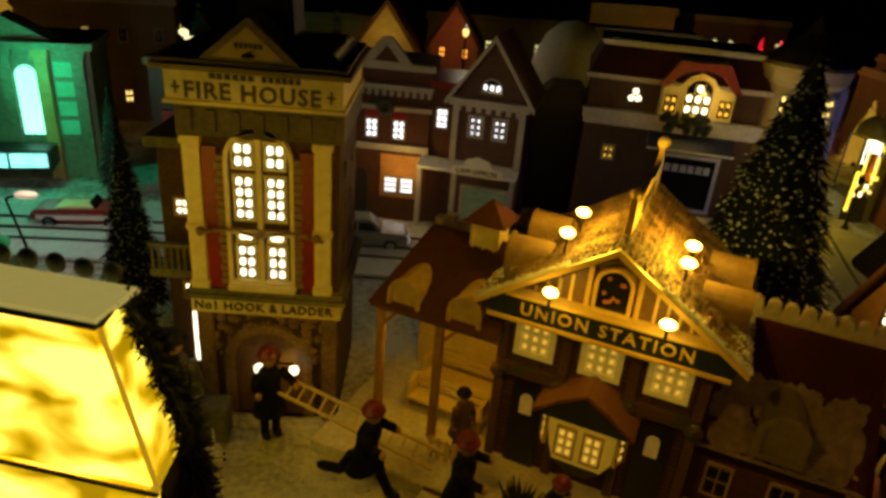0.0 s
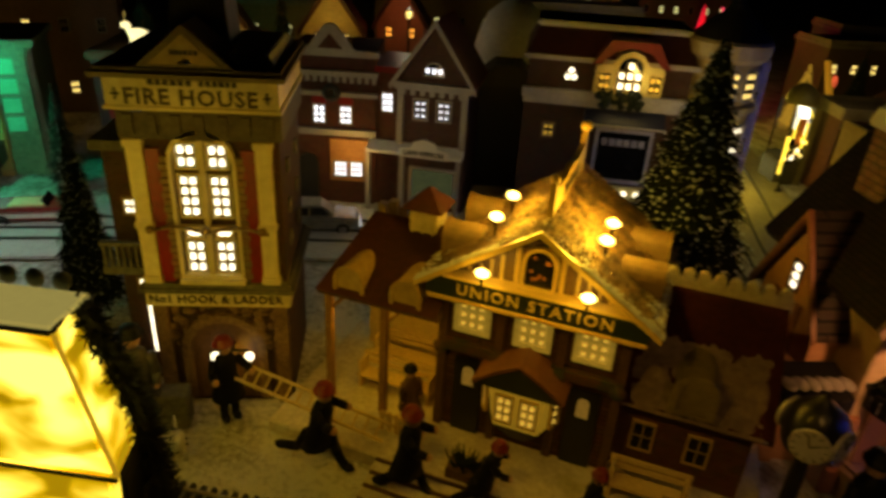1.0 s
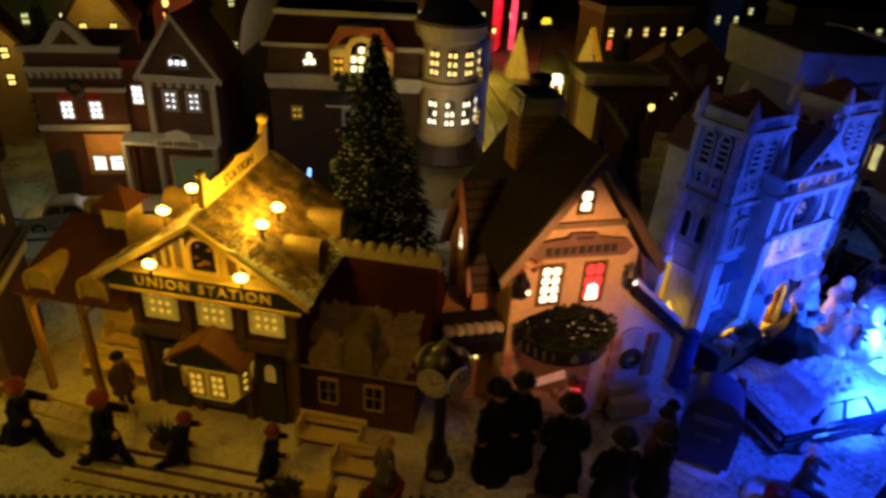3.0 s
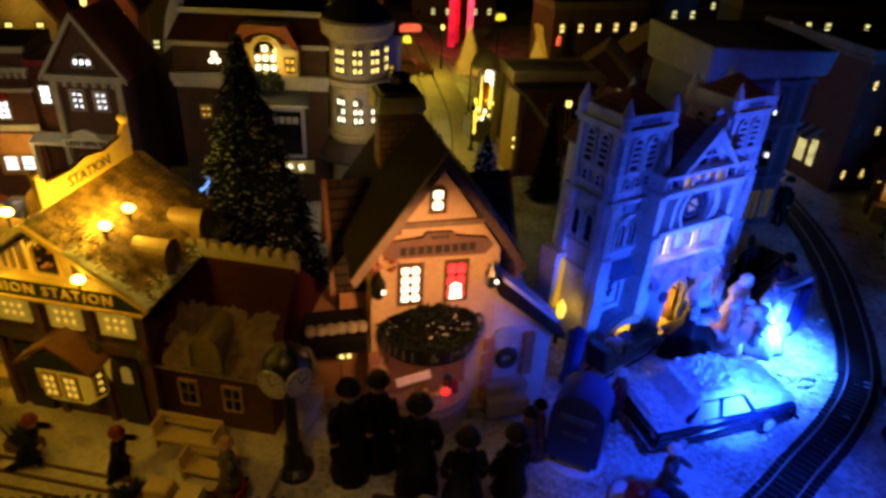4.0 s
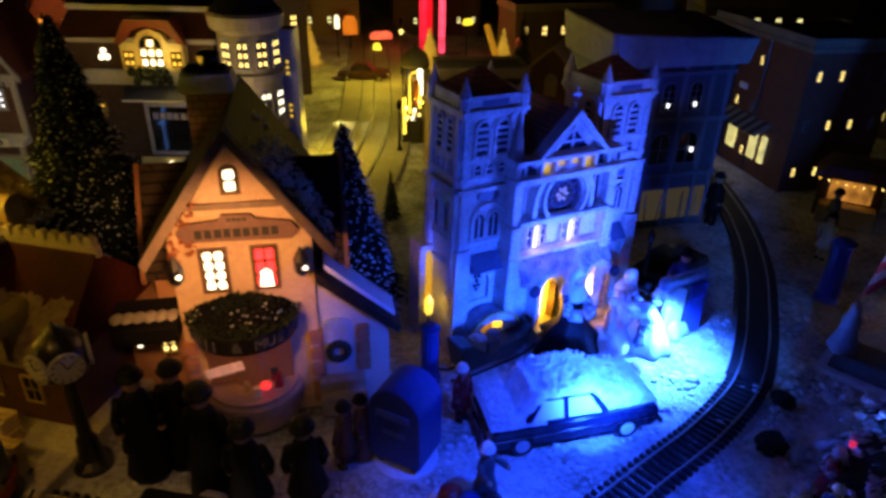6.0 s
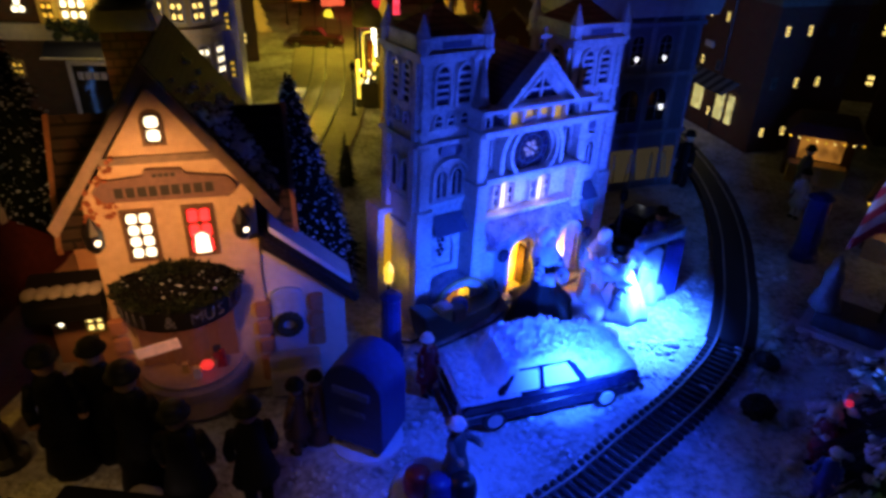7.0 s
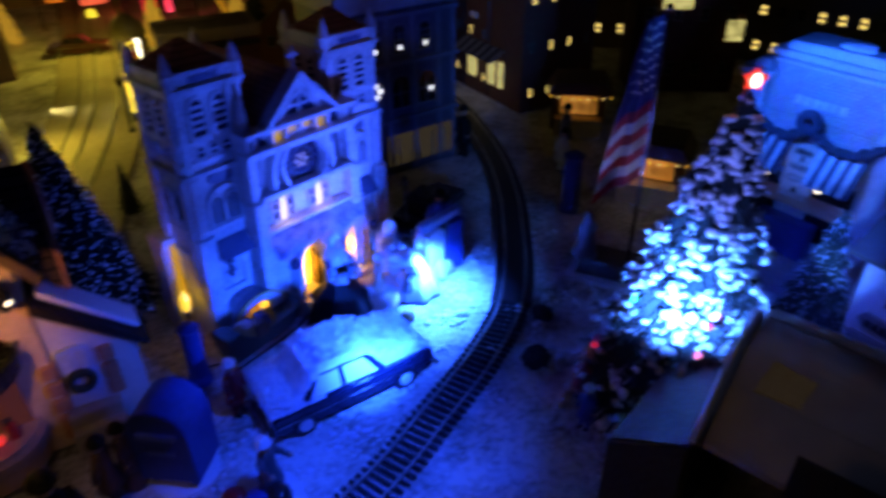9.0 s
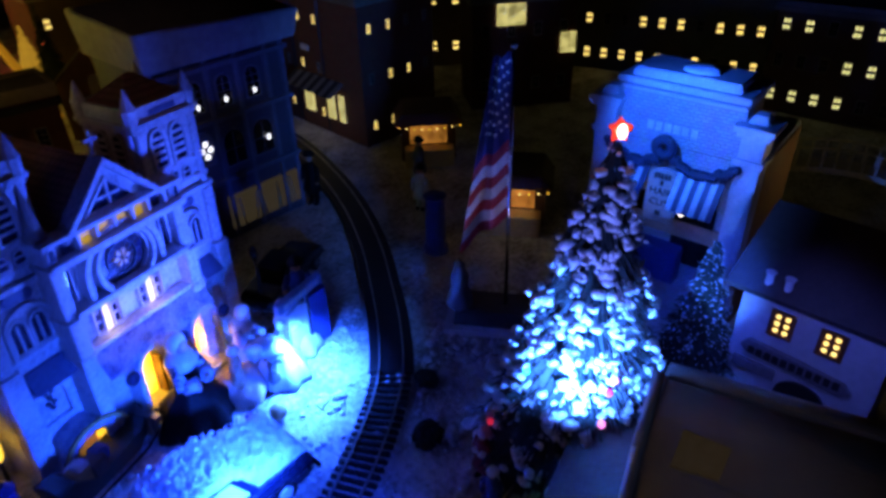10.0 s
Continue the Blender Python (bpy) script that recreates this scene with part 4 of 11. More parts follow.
def cottage():
    g = 0.018
    h = thing("cottage_shop", 0.439, 0.362, g, 0, "plaster cottage shop with steep shingled roof and lit windows", "shop")
    bm = solid()
    slab(bm, [(-0.058, g - 0.01), (0.058, g - 0.01), (0.058, 0.197), (0.002, 0.276), (-0.003, 0.276), (-0.058, 0.197)], 0.0, 0.135)
    part("wall", bm, PEACH, h, "peach plaster wall", 0.0008)
    for s in (-1, 1):
        bm = solid()
        n = [(s * 0.0725, 0.182), (s * 0.0775, 0.1895), (0.0, 0.297), (0.0, 0.283)]
        slab(bm, n if s > 0 else n[::-1], -0.014, 0.150)
        part("roof_slope", bm, SHINGLE_GREY, h, "grey-brown shingled roof slope", 0.001)
        bm = solid()
        n = [(s * 0.0735, 0.180), (s * 0.0780, 0.1875), (0.0, 0.2965), (0.0, 0.2845)]
        slab(bm, n if s > 0 else n[::-1], -0.0175, -0.0142)
        part("bargeboard", bm, mat("taupe_trim", (0.26, 0.19, 0.14), 0.5, None, 80, 0.2), h, "taupe bargeboard")
        if s < 0:
            continue
        bm = solid()
        rng = random.Random(7)
        for i in range(420):
            px = 0.052 + rng.gauss(0, 0.015)
            if not 0.012 < px < 0.077:
                continue
            r = rng.uniform(0.0008, 0.0027)
            ball(bm, (px, rng.uniform(-0.006, 0.10), 0.297 - px * 1.385 + r * 0.2), r, (rng.uniform(0.8, 1.5), rng.uniform(0.8, 2.0), rng.uniform(0.5, 0.9)), 6, 4)
        for v in bm.verts:
            v.co += Vector((1, 1, 1)) * 0.0010 * noise.noise(v.co * 380)
        part("roof_snow", bm, SNOW, h, "patchy clumps of snow on the roof", smooth=True)["kind"] = "stuff"
    bm = solid()
    box(bm, -0.040, 0.040, -0.0035, 0.0, 0.2245, 0.2300)
    part("tie_beam", bm, mat("taupe_trim", (0.26, 0.19, 0.14)), h, "timber beam across the gable", 0.0006)
    window(h, -0.002, 0.2365, 0.2625, 0.0155, 1, 2, LIT, WOOD, 0.0, arched=True, fw=0.0024, fill=0.8)
    TB = mat("brown_frame", (0.16, 0.09, 0.05), 0.5, None, 90)
    window(h, -0.0235, 0.1465, 0.1895, 0.0235, 2, 4, LIT, TB, 0.0, fw=0.0028, fill=0.78)
    window(h, 0.0180, 0.1465, 0.1895, 0.0225, 2, 3, LIT_R, TB, 0.0, fw=0.0028, fill=0.8, back=RED)
    bm = solid()
    slab(bm, [(0.0125, 0.1500), (0.0235, 0.1500), (0.0225, 0.1640), (0.018, 0.1665), (0.0135, 0.1640)], -0.0026, -0.0006)
    part("curtain_gap", bm, LIT, h, "bright gap between red curtains")
    # signboard
    bm = solid()
    slab(bm, [(-0.049, 0.2055), (-0.042, 0.1975), (0.042, 0.1955), (0.049, 0.2035), (0.042, 0.2115), (0.014, 0.2150), (0.012, 0.2195), (-0.012, 0.2205), (-0.014, 0.2155), (-0.042, 0.2135)], -0.005, 0.0)
    part("signboard", bm, mat("mauve_sign", (0.20, 0.115, 0.10), 0.5, (0.14, 0.08, 0.07), 110, 0.3), h, "shaped mauve signboard", 0.0006)
    bm = solid()
    bars(bm, -0.035, 0.033, -0.0058, 0.2046, 0.0075, 9, random.Random(9))
    bars(bm, -0.008, 0.008, -0.0058, 0.2162, 0.0025, 4, random.Random(10))
    part("sign_writing", bm, DARK, h, "dark letters as plain bars")
    bm = solid()
    rng = random.Random(11)
    for i in range(60):
        x = rng.uniform(-0.058, -0.032)
        ball(bm, (x, -0.003, 0.21 + rng.uniform(-0.03, 0.012) + (x + 0.045) * 0.6), rng.uniform(0.0012, 0.0024), sides=6, rings=4)
    part("vine", bm, mat("red_vine", (0.36, 0.1, 0.03), 0.6, (0.2, 0.06, 0.02), 200), h, "autumn-red climbing vine")["kind"] = "stuff"
    for x in (-0.0530, 0.0480):
        bm = solid()
        rod(bm, (x, 0, 0.181), (x, -0.010, 0.181), 0.0014)
        lathe(bm, (x, -0.010, 0.165), [(0.0028, -0.002), (0.0060, 0.002), (0.0068, 0.013), (0.0030, 0.020), (0.0008, 0.025)], 8)
        lan = part("lantern", bm, BLACK, h, "black wall lantern")
        bm = solid()
        ball(bm, (x + 0.0030, -0.0146, 0.1722), 0.0023)
        part("glass", bm, LIT, lan, "glowing lantern glass", smooth=True)
    # canopy over the bay
    bm = solid()
    lathe(bm, (-0.005, 0.004, 0.0), [(0.040, 0.106), (0.0455, 0.107), (0.0465, 0.124), (0.043, 0.126)], 24, math.pi, 0.5)
    part("canopy_band", bm, BLACK, h, "black curved canopy band", smooth=False)
    bm = solid()
    rng = random.Random(12)
    for i in range(17):
        a = math.pi * (1.06 + 0.88 * i / 16)
        w = 0.0026
        c, s = math.cos(a), math.sin(a)
        if i < 6:
            rod(bm, (-0.005 + 0.0466 * c, 0.004 + 0.0466 * s, 0.1105), (-0.005 + 0.0470 * c, 0.004 + 0.0470 * s, 0.1205), 0.0011, sides=5)
    part("band_writing", bm, mat("slate_letters", (0.075, 0.08, 0.12), 0.5), h, "grey letters as plain bars on the band")
    for k, ch in enumerate("& MUSIC"):
        a = math.pi * (1.47 + 0.066 * k)
        if ch != " ":
            lettering(ch, 0.0135, MATS["slate_letters"], h, -0.005 + 0.0466 * math.cos(a), 0.004 + 0.0466 * math.sin(a), 0.1155, turn=Matrix.Rotation(a + math.pi / 2, 4, "Z"))
    bm = solid()
    lathe(bm, (-0.005, 0.004, 0.0), [(0.044, 0.124), (0.046, 0.127), (0.036, 0.136), (0.018, 0.141), (0.001, 0.1425)], 20, math.pi, 0.5)
    part("canopy_bed", bm, mat("black_canopy", (0.004, 0.004, 0.004), 0.9, None, 60, spec=0.05), h)
    bm = solid()
    for i in range(2100):
        a = math.pi * rng.uniform(1.02, 1.98)
        k = rng.random()
        r = 0.0485 - 0.042 * k
        c = Vector((-0.005 + r * math.cos(a), 0.004 + r * math.sin(a), 0.1265 + 0.0165 * k + rng.uniform(-0.002, 0.002)))
        d = Vector((math.cos(a) * rng.uniform(0.2, 1.0) + rng.gauss(0, 0.5), math.sin(a) + rng.gauss(0, 0.5), rng.uniform(-0.2, 0.9))).normalized()
        side = d.cross(Vector((rng.gauss(0, 1), rng.gauss(0, 1), 1))).normalized() * rng.uniform(0.0009, 0.0016)
        ln = rng.uniform(0.0035, 0.0065)
        v = [bm.verts.new(c), bm.verts.new(c + d * ln * 0.5 + side), bm.verts.new(c + d * ln), bm.verts.new(c + d * ln * 0.5 - side), bm.verts.new(c + d * ln * 0.5 + Vector((0, 0, 0.0006)))]
        for f in ((0, 1, 4), (1, 2, 4), (2, 3, 4), (3, 0, 4)):
            bm.faces.new([v[q] for q in f])
    gr = part("greenery", bm, mat("dark_holly", (0.016, 0.026, 0.010), 0.5, (0.004, 0.007, 0.003), 300, spec=0.2), h, "dark holly on the canopy")
    gr["kind"] = "stuff"
    bm = solid()
    for i in range(30):
        a = math.pi * rng.uniform(1.02, 1.98)
        k = rng.random()
        r = 0.0480 - 0.022 * k
        ball(bm, (-0.005 + r * math.cos(a), 0.004 + r * math.sin(a), 0.1285 + 0.013 * k), rng.uniform(0.0004, 0.0010), (1.3, 1, 0.7), 5, 4)
    gr = part("snow_fleck", bm, SNOW, h, "flecks of snow on the holly")
    gr["kind"] = "stuff"
    # round bay with its lit display
    bm = solid()
    lathe(bm, (-0.005, 0.004, 0.0), [(0.036, 0.014), (0.041, 0.016), (0.041, 0.034), (0.0440, 0.037), (0.0445, 0.044), (0.041, 0.046), (0.0415, 0.050), (0.037, 0.051)], 24, math.pi, 0.5)
    part("bay_sill", bm, mat("rosy_stone", (0.46, 0.30, 0.22), 0.3, (0.34, 0.22, 0.16), 90, 0.3, coat=0.4), h, "curved stone sill of the bay")
    # wall, banner and toy emit a little, standing in for display lamps
    bm = solid()
    lathe(bm, (-0.005, 0.004, 0.0), [(0.016, 0.051), (0.016, 0.106)], 20, math.pi, 0.5)
    part("bay_interior", bm, mat("display_wall", (0.10, 0.022, 0.012), 0.6, (0.03, 0.010, 0.006), 70, emit=(1.0, 0.22, 0.06), strength=0.05), h, "warm display behind the bay glass, lamplight put in as emission")
    bm = solid()
    box(bm, -0.022, 0.010, -0.0285, -0.0270, 0.083, 0.092)
    bm.transform(Matrix.Rotation(radians(-12), 4, "Y"))
    part("display_banner", bm, mat("pale_banner", (0.7, 0.5, 0.4), 0.5, emit=(1.0, 0.4, 0.25), strength=0.25), h, "pale tilted banner with lamplight put in as emission")
    bm = solid()
    ball(bm, (0.008, -0.024, 0.060), 0.0055, (1, 0.8, 0.8))
    part("display_toy", bm, mat("red_toy", (0.7, 0.03, 0.02), 0.4, emit=(1.0, 0.04, 0.03), strength=0.9), h, "red toy drum made to glow in the display", smooth=True)
    bm = solid()
    box(bm, -0.042, 0.032, -0.0030, -0.0006, 0.051, 0.106)
    part("display_back", bm, mat("display_wall", (0.24, 0.05, 0.03)), h, "dark red back of the display")
    lamp("display_light", (0.434, 0.339, 0.098), 0.006, (1.0, 0.36, 0.14), 0.006)
    rng = random.Random(15)
    for k in range(9):
        bm = solid()
        a = math.pi * rng.uniform(1.1, 1.9)
        r = rng.uniform(0.021, 0.031)
        w = rng.uniform(0.002, 0.004)
        cx, cy = -0.005 + r * math.cos(a), 0.004 + r * math.sin(a)
        box(bm, cx - w, cx + w, cy - w, cy + w, 0.0505, 0.052 + rng.uniform(0.004, 0.014), 0.0008)
        part("display_box", bm, [RED, GREENSIGN, OCHRE, CREAM][k % 4], h, "small wrapped box in the display")
    GL = mat("bay_glass", (0.9, 0.8, 0.7), 0.05)
    nt = GL.node_tree
    nt.nodes["Principled BSDF"].inputs["Alpha"].default_value = 0.05
    for i in range(7):
        a0, a1 = math.pi * (1 + i / 7) + 0.02, math.pi * (1 + (i + 1) / 7) - 0.02
        bm = solid()
        q = [(-0.005 + 0.0395 * math.cos(a), 0.004 + 0.0395 * math.sin(a)) for a in (a0, a1)]
        v = [bm.verts.new((*q[0], 0.051)), bm.verts.new((*q[1], 0.051)), bm.verts.new((*q[1], 0.106)), bm.verts.new((*q[0], 0.106))]
        bm.faces.new(v)
        bmesh.ops.solidify(bm, geom=bm.faces[:], thickness=0.0006)
        p = part("bay_pane", bm, GL, h)
        p.visible_shadow = False
    for s in (-1, 1):
        for k, (z0, z1) in enumerate(((0.018, 0.044), (0.048, 0.062), (0.066, 0.080), (0.084, 0.098))):
            bm = solid()
            box(bm, s * 0.055 - 0.006, s * 0.055 + 0.006, -0.004, 0.001, z0, z1)
            part("corner_stone", bm, mat("orange_stone", (0.46, 0.22, 0.12), 0.6, (0.34, 0.15, 0.08), 90, 0.4), h, "orange corner stone", 0.0012)
    # annex with blue door
    bm = solid()
    slab(bm, [(0.0585, g - 0.01), (0.122, g - 0.01), (0.122, 0.094), (0.0585, 0.148)], 0.004, 0.036)
    part("annex_wall", bm, mat("pale_plaster", (0.6, 0.56, 0.54), 0.55, (0.48, 0.44, 0.42), 60, 0.3), h, "pale plaster annex", 0.0006)
    bm = solid()
    slab(bm, [(0.059, 0.150), (0.130, 0.090), (0.134, 0.095), (0.060, 0.161)], -0.006, 0.042)
    part("annex_roof", bm, SHINGLE_GREY, h, "dark annex roof", 0.0008)
    bm = solid()
    slab(bm, [(0.066, 0.157), (0.128, 0.101), (0.130, 0.104), (0.067, 0.162)], 0.006, 0.036)
    part("annex_snow", bm, SNOW, h, "snow on the annex roof", 0.001)
    bm = solid()
    slab(bm, arch_pts(0.0745, 0.045, 0.107, 0.026, 10, 0.5), 0.0005, 0.005)
    dr = part("door", bm, mat("pale_blue_paint", (0.40, 0.46, 0.62), 0.45, (0.32, 0.38, 0.54), 80), h, "pale blue arched door", 0.0005)
    for x in (0.0690, 0.0800):
        bm = solid()
        slab(bm, arch_pts(x, 0.083, 0.102, 0.0085, 8, 0.7), -0.0004, 0.001)
        part("door_pane", bm, mat("frosted_pane", (0.6, 0.66, 0.8), 0.2, None, 80), dr)
    bm = solid()
    for i in range(14):
        a = 2 * math.pi * i / 14
        ball(bm, (0.0745 + 0.0085 * math.cos(a), -0.002, 0.073 + 0.0085 * math.sin(a)), 0.0040, sides=7, rings=5)
    part("wreath", bm, GREEN, dr, "dark green wreath on the door")["kind"] = "stuff"
    for x in (0.056, 0.098):
        for k in range(3):
            bm = solid()
            box(bm, x - 0.006, x + 0.006, 0.0, 0.006, 0.046 + 0.018 * k, 0.062 + 0.018 * k)
            part("door_stone", bm, mat("orange_stone", (0.46, 0.22, 0.12)), h, "orange jamb stone", 0.0012)
    for k in range(2):
        bm = solid()
        box(bm, 0.055, 0.098, -0.010 - 0.010 * k, 0.004, g - 0.006, 0.044 - 0.012 * k)
        part("door_step", bm, GREYWALL, h, "stone door step", 0.001)
    # cross wing: its ridge runs along the street, a gable at either end
    OR = mat("orange_plaster", (0.52, 0.30, 0.16), 0.55, (0.42, 0.22, 0.11), 60, 0.3)
    PR = courses("planked_roof", (0.060, 0.040, 0.026), (0.038, 0.026, 0.017), (0.012, 0.008, 0.006), 0.05, 0.0085, 0.0012)
    TR = mat("rust_trim", (0.30, 0.13, 0.06), 0.5, (0.2, 0.09, 0.04), 90, 0.3)
    for s, x0, x1 in ((-1, -0.0585, -0.082), (1, 0.0585, 0.082)):
        bm = solid()
        slab(bm, [(0.036, g - 0.01), (0.120, g - 0.01), (0.120, 0.158), (0.078, 0.226), (0.036, 0.158)], min(x0, x1), max(x0, x1))
        for v in bm.verts:
            v.co.x, v.co.y = v.co.y, v.co.x
        part("cross_wing", bm, OR if s < 0 else mat("pale_plaster", (0.6, 0.56, 0.54), 0.55, (0.48, 0.44, 0.42), 60, 0.3), h, "plaster cross wing", 0.0006)
        e0, e1 = (-0.0885, -0.045) if s < 0 else (0.045, 0.088)
        for q in (-1, 1):
            bm = solid()
            slab(bm, [(0.078 + q * 0.050, 0.146), (0.078 + q * 0.051, 0.151), (0.078, 0.2375), (0.078, 0.2315)][::q], e0, e1)
            for v in bm.verts:
                v.co.x, v.co.y = v.co.y, v.co.x
            part("cross_roof", bm, PR, h, "dark planked roof of the cross wing", 0.0006)
            bm = solid()
            xx = e0 if s < 0 else e1
            slab(bm, [(0.078 + q * 0.051, 0.144), (0.078 + q * 0.052, 0.150), (0.078, 0.2380), (0.078, 0.2305)][::q], xx - 0.002, xx + 0.002)
            for v in bm.verts:
                v.co.x, v.co.y = v.co.y, v.co.x
            part("bargeboard", bm, TR, h, "rust-coloured bargeboard")
    for yy in (0.062, 0.094):
        bm = solid()
        box(bm, -0.0845, -0.0822, yy - 0.003, yy + 0.003, g, 0.16)
        part("timber", bm, TR, h, "rust-coloured wall timber")
    wn = window(h, 0, 0.165, 0.192, 0.014, 1, 3, LIT, TB, 0, fill=0.7)
    wn.matrix_local = Matrix.Translation((-0.0825, 0.078, 0)) @ Matrix.Rotation(-math.pi / 2, 4, "Z")
    bm = solid()
    slab(bm, [(-0.112, g - 0.01), (-0.084, g - 0.01), (-0.084, 0.118), (-0.112, 0.108)], 0.030, 0.09)
    part("side_wing", bm, OR, h, "low orange plaster side wing", 0.0006)
    window(h, -0.079, 0.068, 0.094, 0.017, 2, 3, LIT_Y, OCHRE, 0.0295, fill=0.6)
    window(h, -0.104, 0.075, 0.092, 0.009, 1, 2, LIT, OCHRE, 0.0295, fill=0.7)
    bm = solid()
    v0 = slab(bm, [(-0.116, 0.102), (-0.062, 0.102), (-0.062, 0.128), (-0.116, 0.128)], -0.004, 0.029)
    for v in bm.verts:
        if v.co.y < 0 and v.co.z > 0.12:
            v.co.z -= 0.012
    part("side_awning", bm, BLACK, h, "black shop awning")
    for i in range(6):
        bm = solid()
        ball(bm, (-0.1115 + 0.0092 * i, 0.006, 0.124), 0.0058, (1, 1.6, 0.55), 8, 5)
        part("awning_snow", bm, mat("dusty_parapet", (0.46, 0.42, 0.38)), h, "scallop of dusty snow on the awning", smooth=True)
    # chimney and rear dormers
    bm = solid()
    box(bm, -0.038, -0.002, 0.076, 0.108, 0.22, 0.298)
    part("chimney", bm, courses("chimney_stone", (0.46, 0.30, 0.18), (0.34, 0.20, 0.11), (0.2, 0.15, 0.1), 0.011, 0.0065, 0.0008), h, "stone chimney", 0.0012)
    bm = solid()
    box(bm, -0.044, 0.004, 0.070, 0.114, 0.298, 0.316, 0.004)
    part("chimney_snow", bm, SNOW, h, "snow cap on the chimney", 0.003)
    bm = solid()
    lathe(bm, (-0.017, 0.092, 0.317), [(0.009, 0), (0.010, 0.010), (0.007, 0.012)], 10)
    part("chimney_pot", bm, BLACK, h, "black chimney pot")


cottage()

# ---- cathedral ----


def gothic(parent, x, z0, z1, w, material, y=0.0, lit=None, frame_mat=None, depth=0.0045, slats=0):
    """A pointed window: stone surround, dark or lit glass with one mullion, or a stack of pierced stone slats."""
    bm = solid()
    ring(bm, arch_pts(x, z0, z1, w, 8, 1.25), arch_pts(x, z0 + w * 0.12, z1 - w * 0.14, w * 0.74, 8, 1.25), y - depth, y + 0.0006)
    if w > 0.016 and not slats:
        box(bm, x - w * 0.05, x + w * 0.05, y - depth * 0.8, y, z0 + w * 0.1, z1 - w * 0.35)
    for k in range(1, slats):
        z = z0 + w * 0.12 + (z1 - z0 - w * 0.3) * k / slats
        box(bm, x - w * 0.37, x + w * 0.37, y - depth * 0.6, y, z - w * 0.07, z + w * 0.07)
    wn = part("window", bm, frame_mat or WHITE, parent)
    bm = solid()
    slab(bm, arch_pts(x, z0 + w * 0.12, z1 - w * 0.14, w * 0.74, 8, 1.25), y - 0.0012, y + 0.0004)
    part("glass", bm, lit or material, wn)
    return wn


CATH = pose(0.7547, 0.4635, 0.0, 0, 1.8, 18.5)


def ca_at(u, v, z):
    return tuple(CATH @ Vector((u, v, z)))


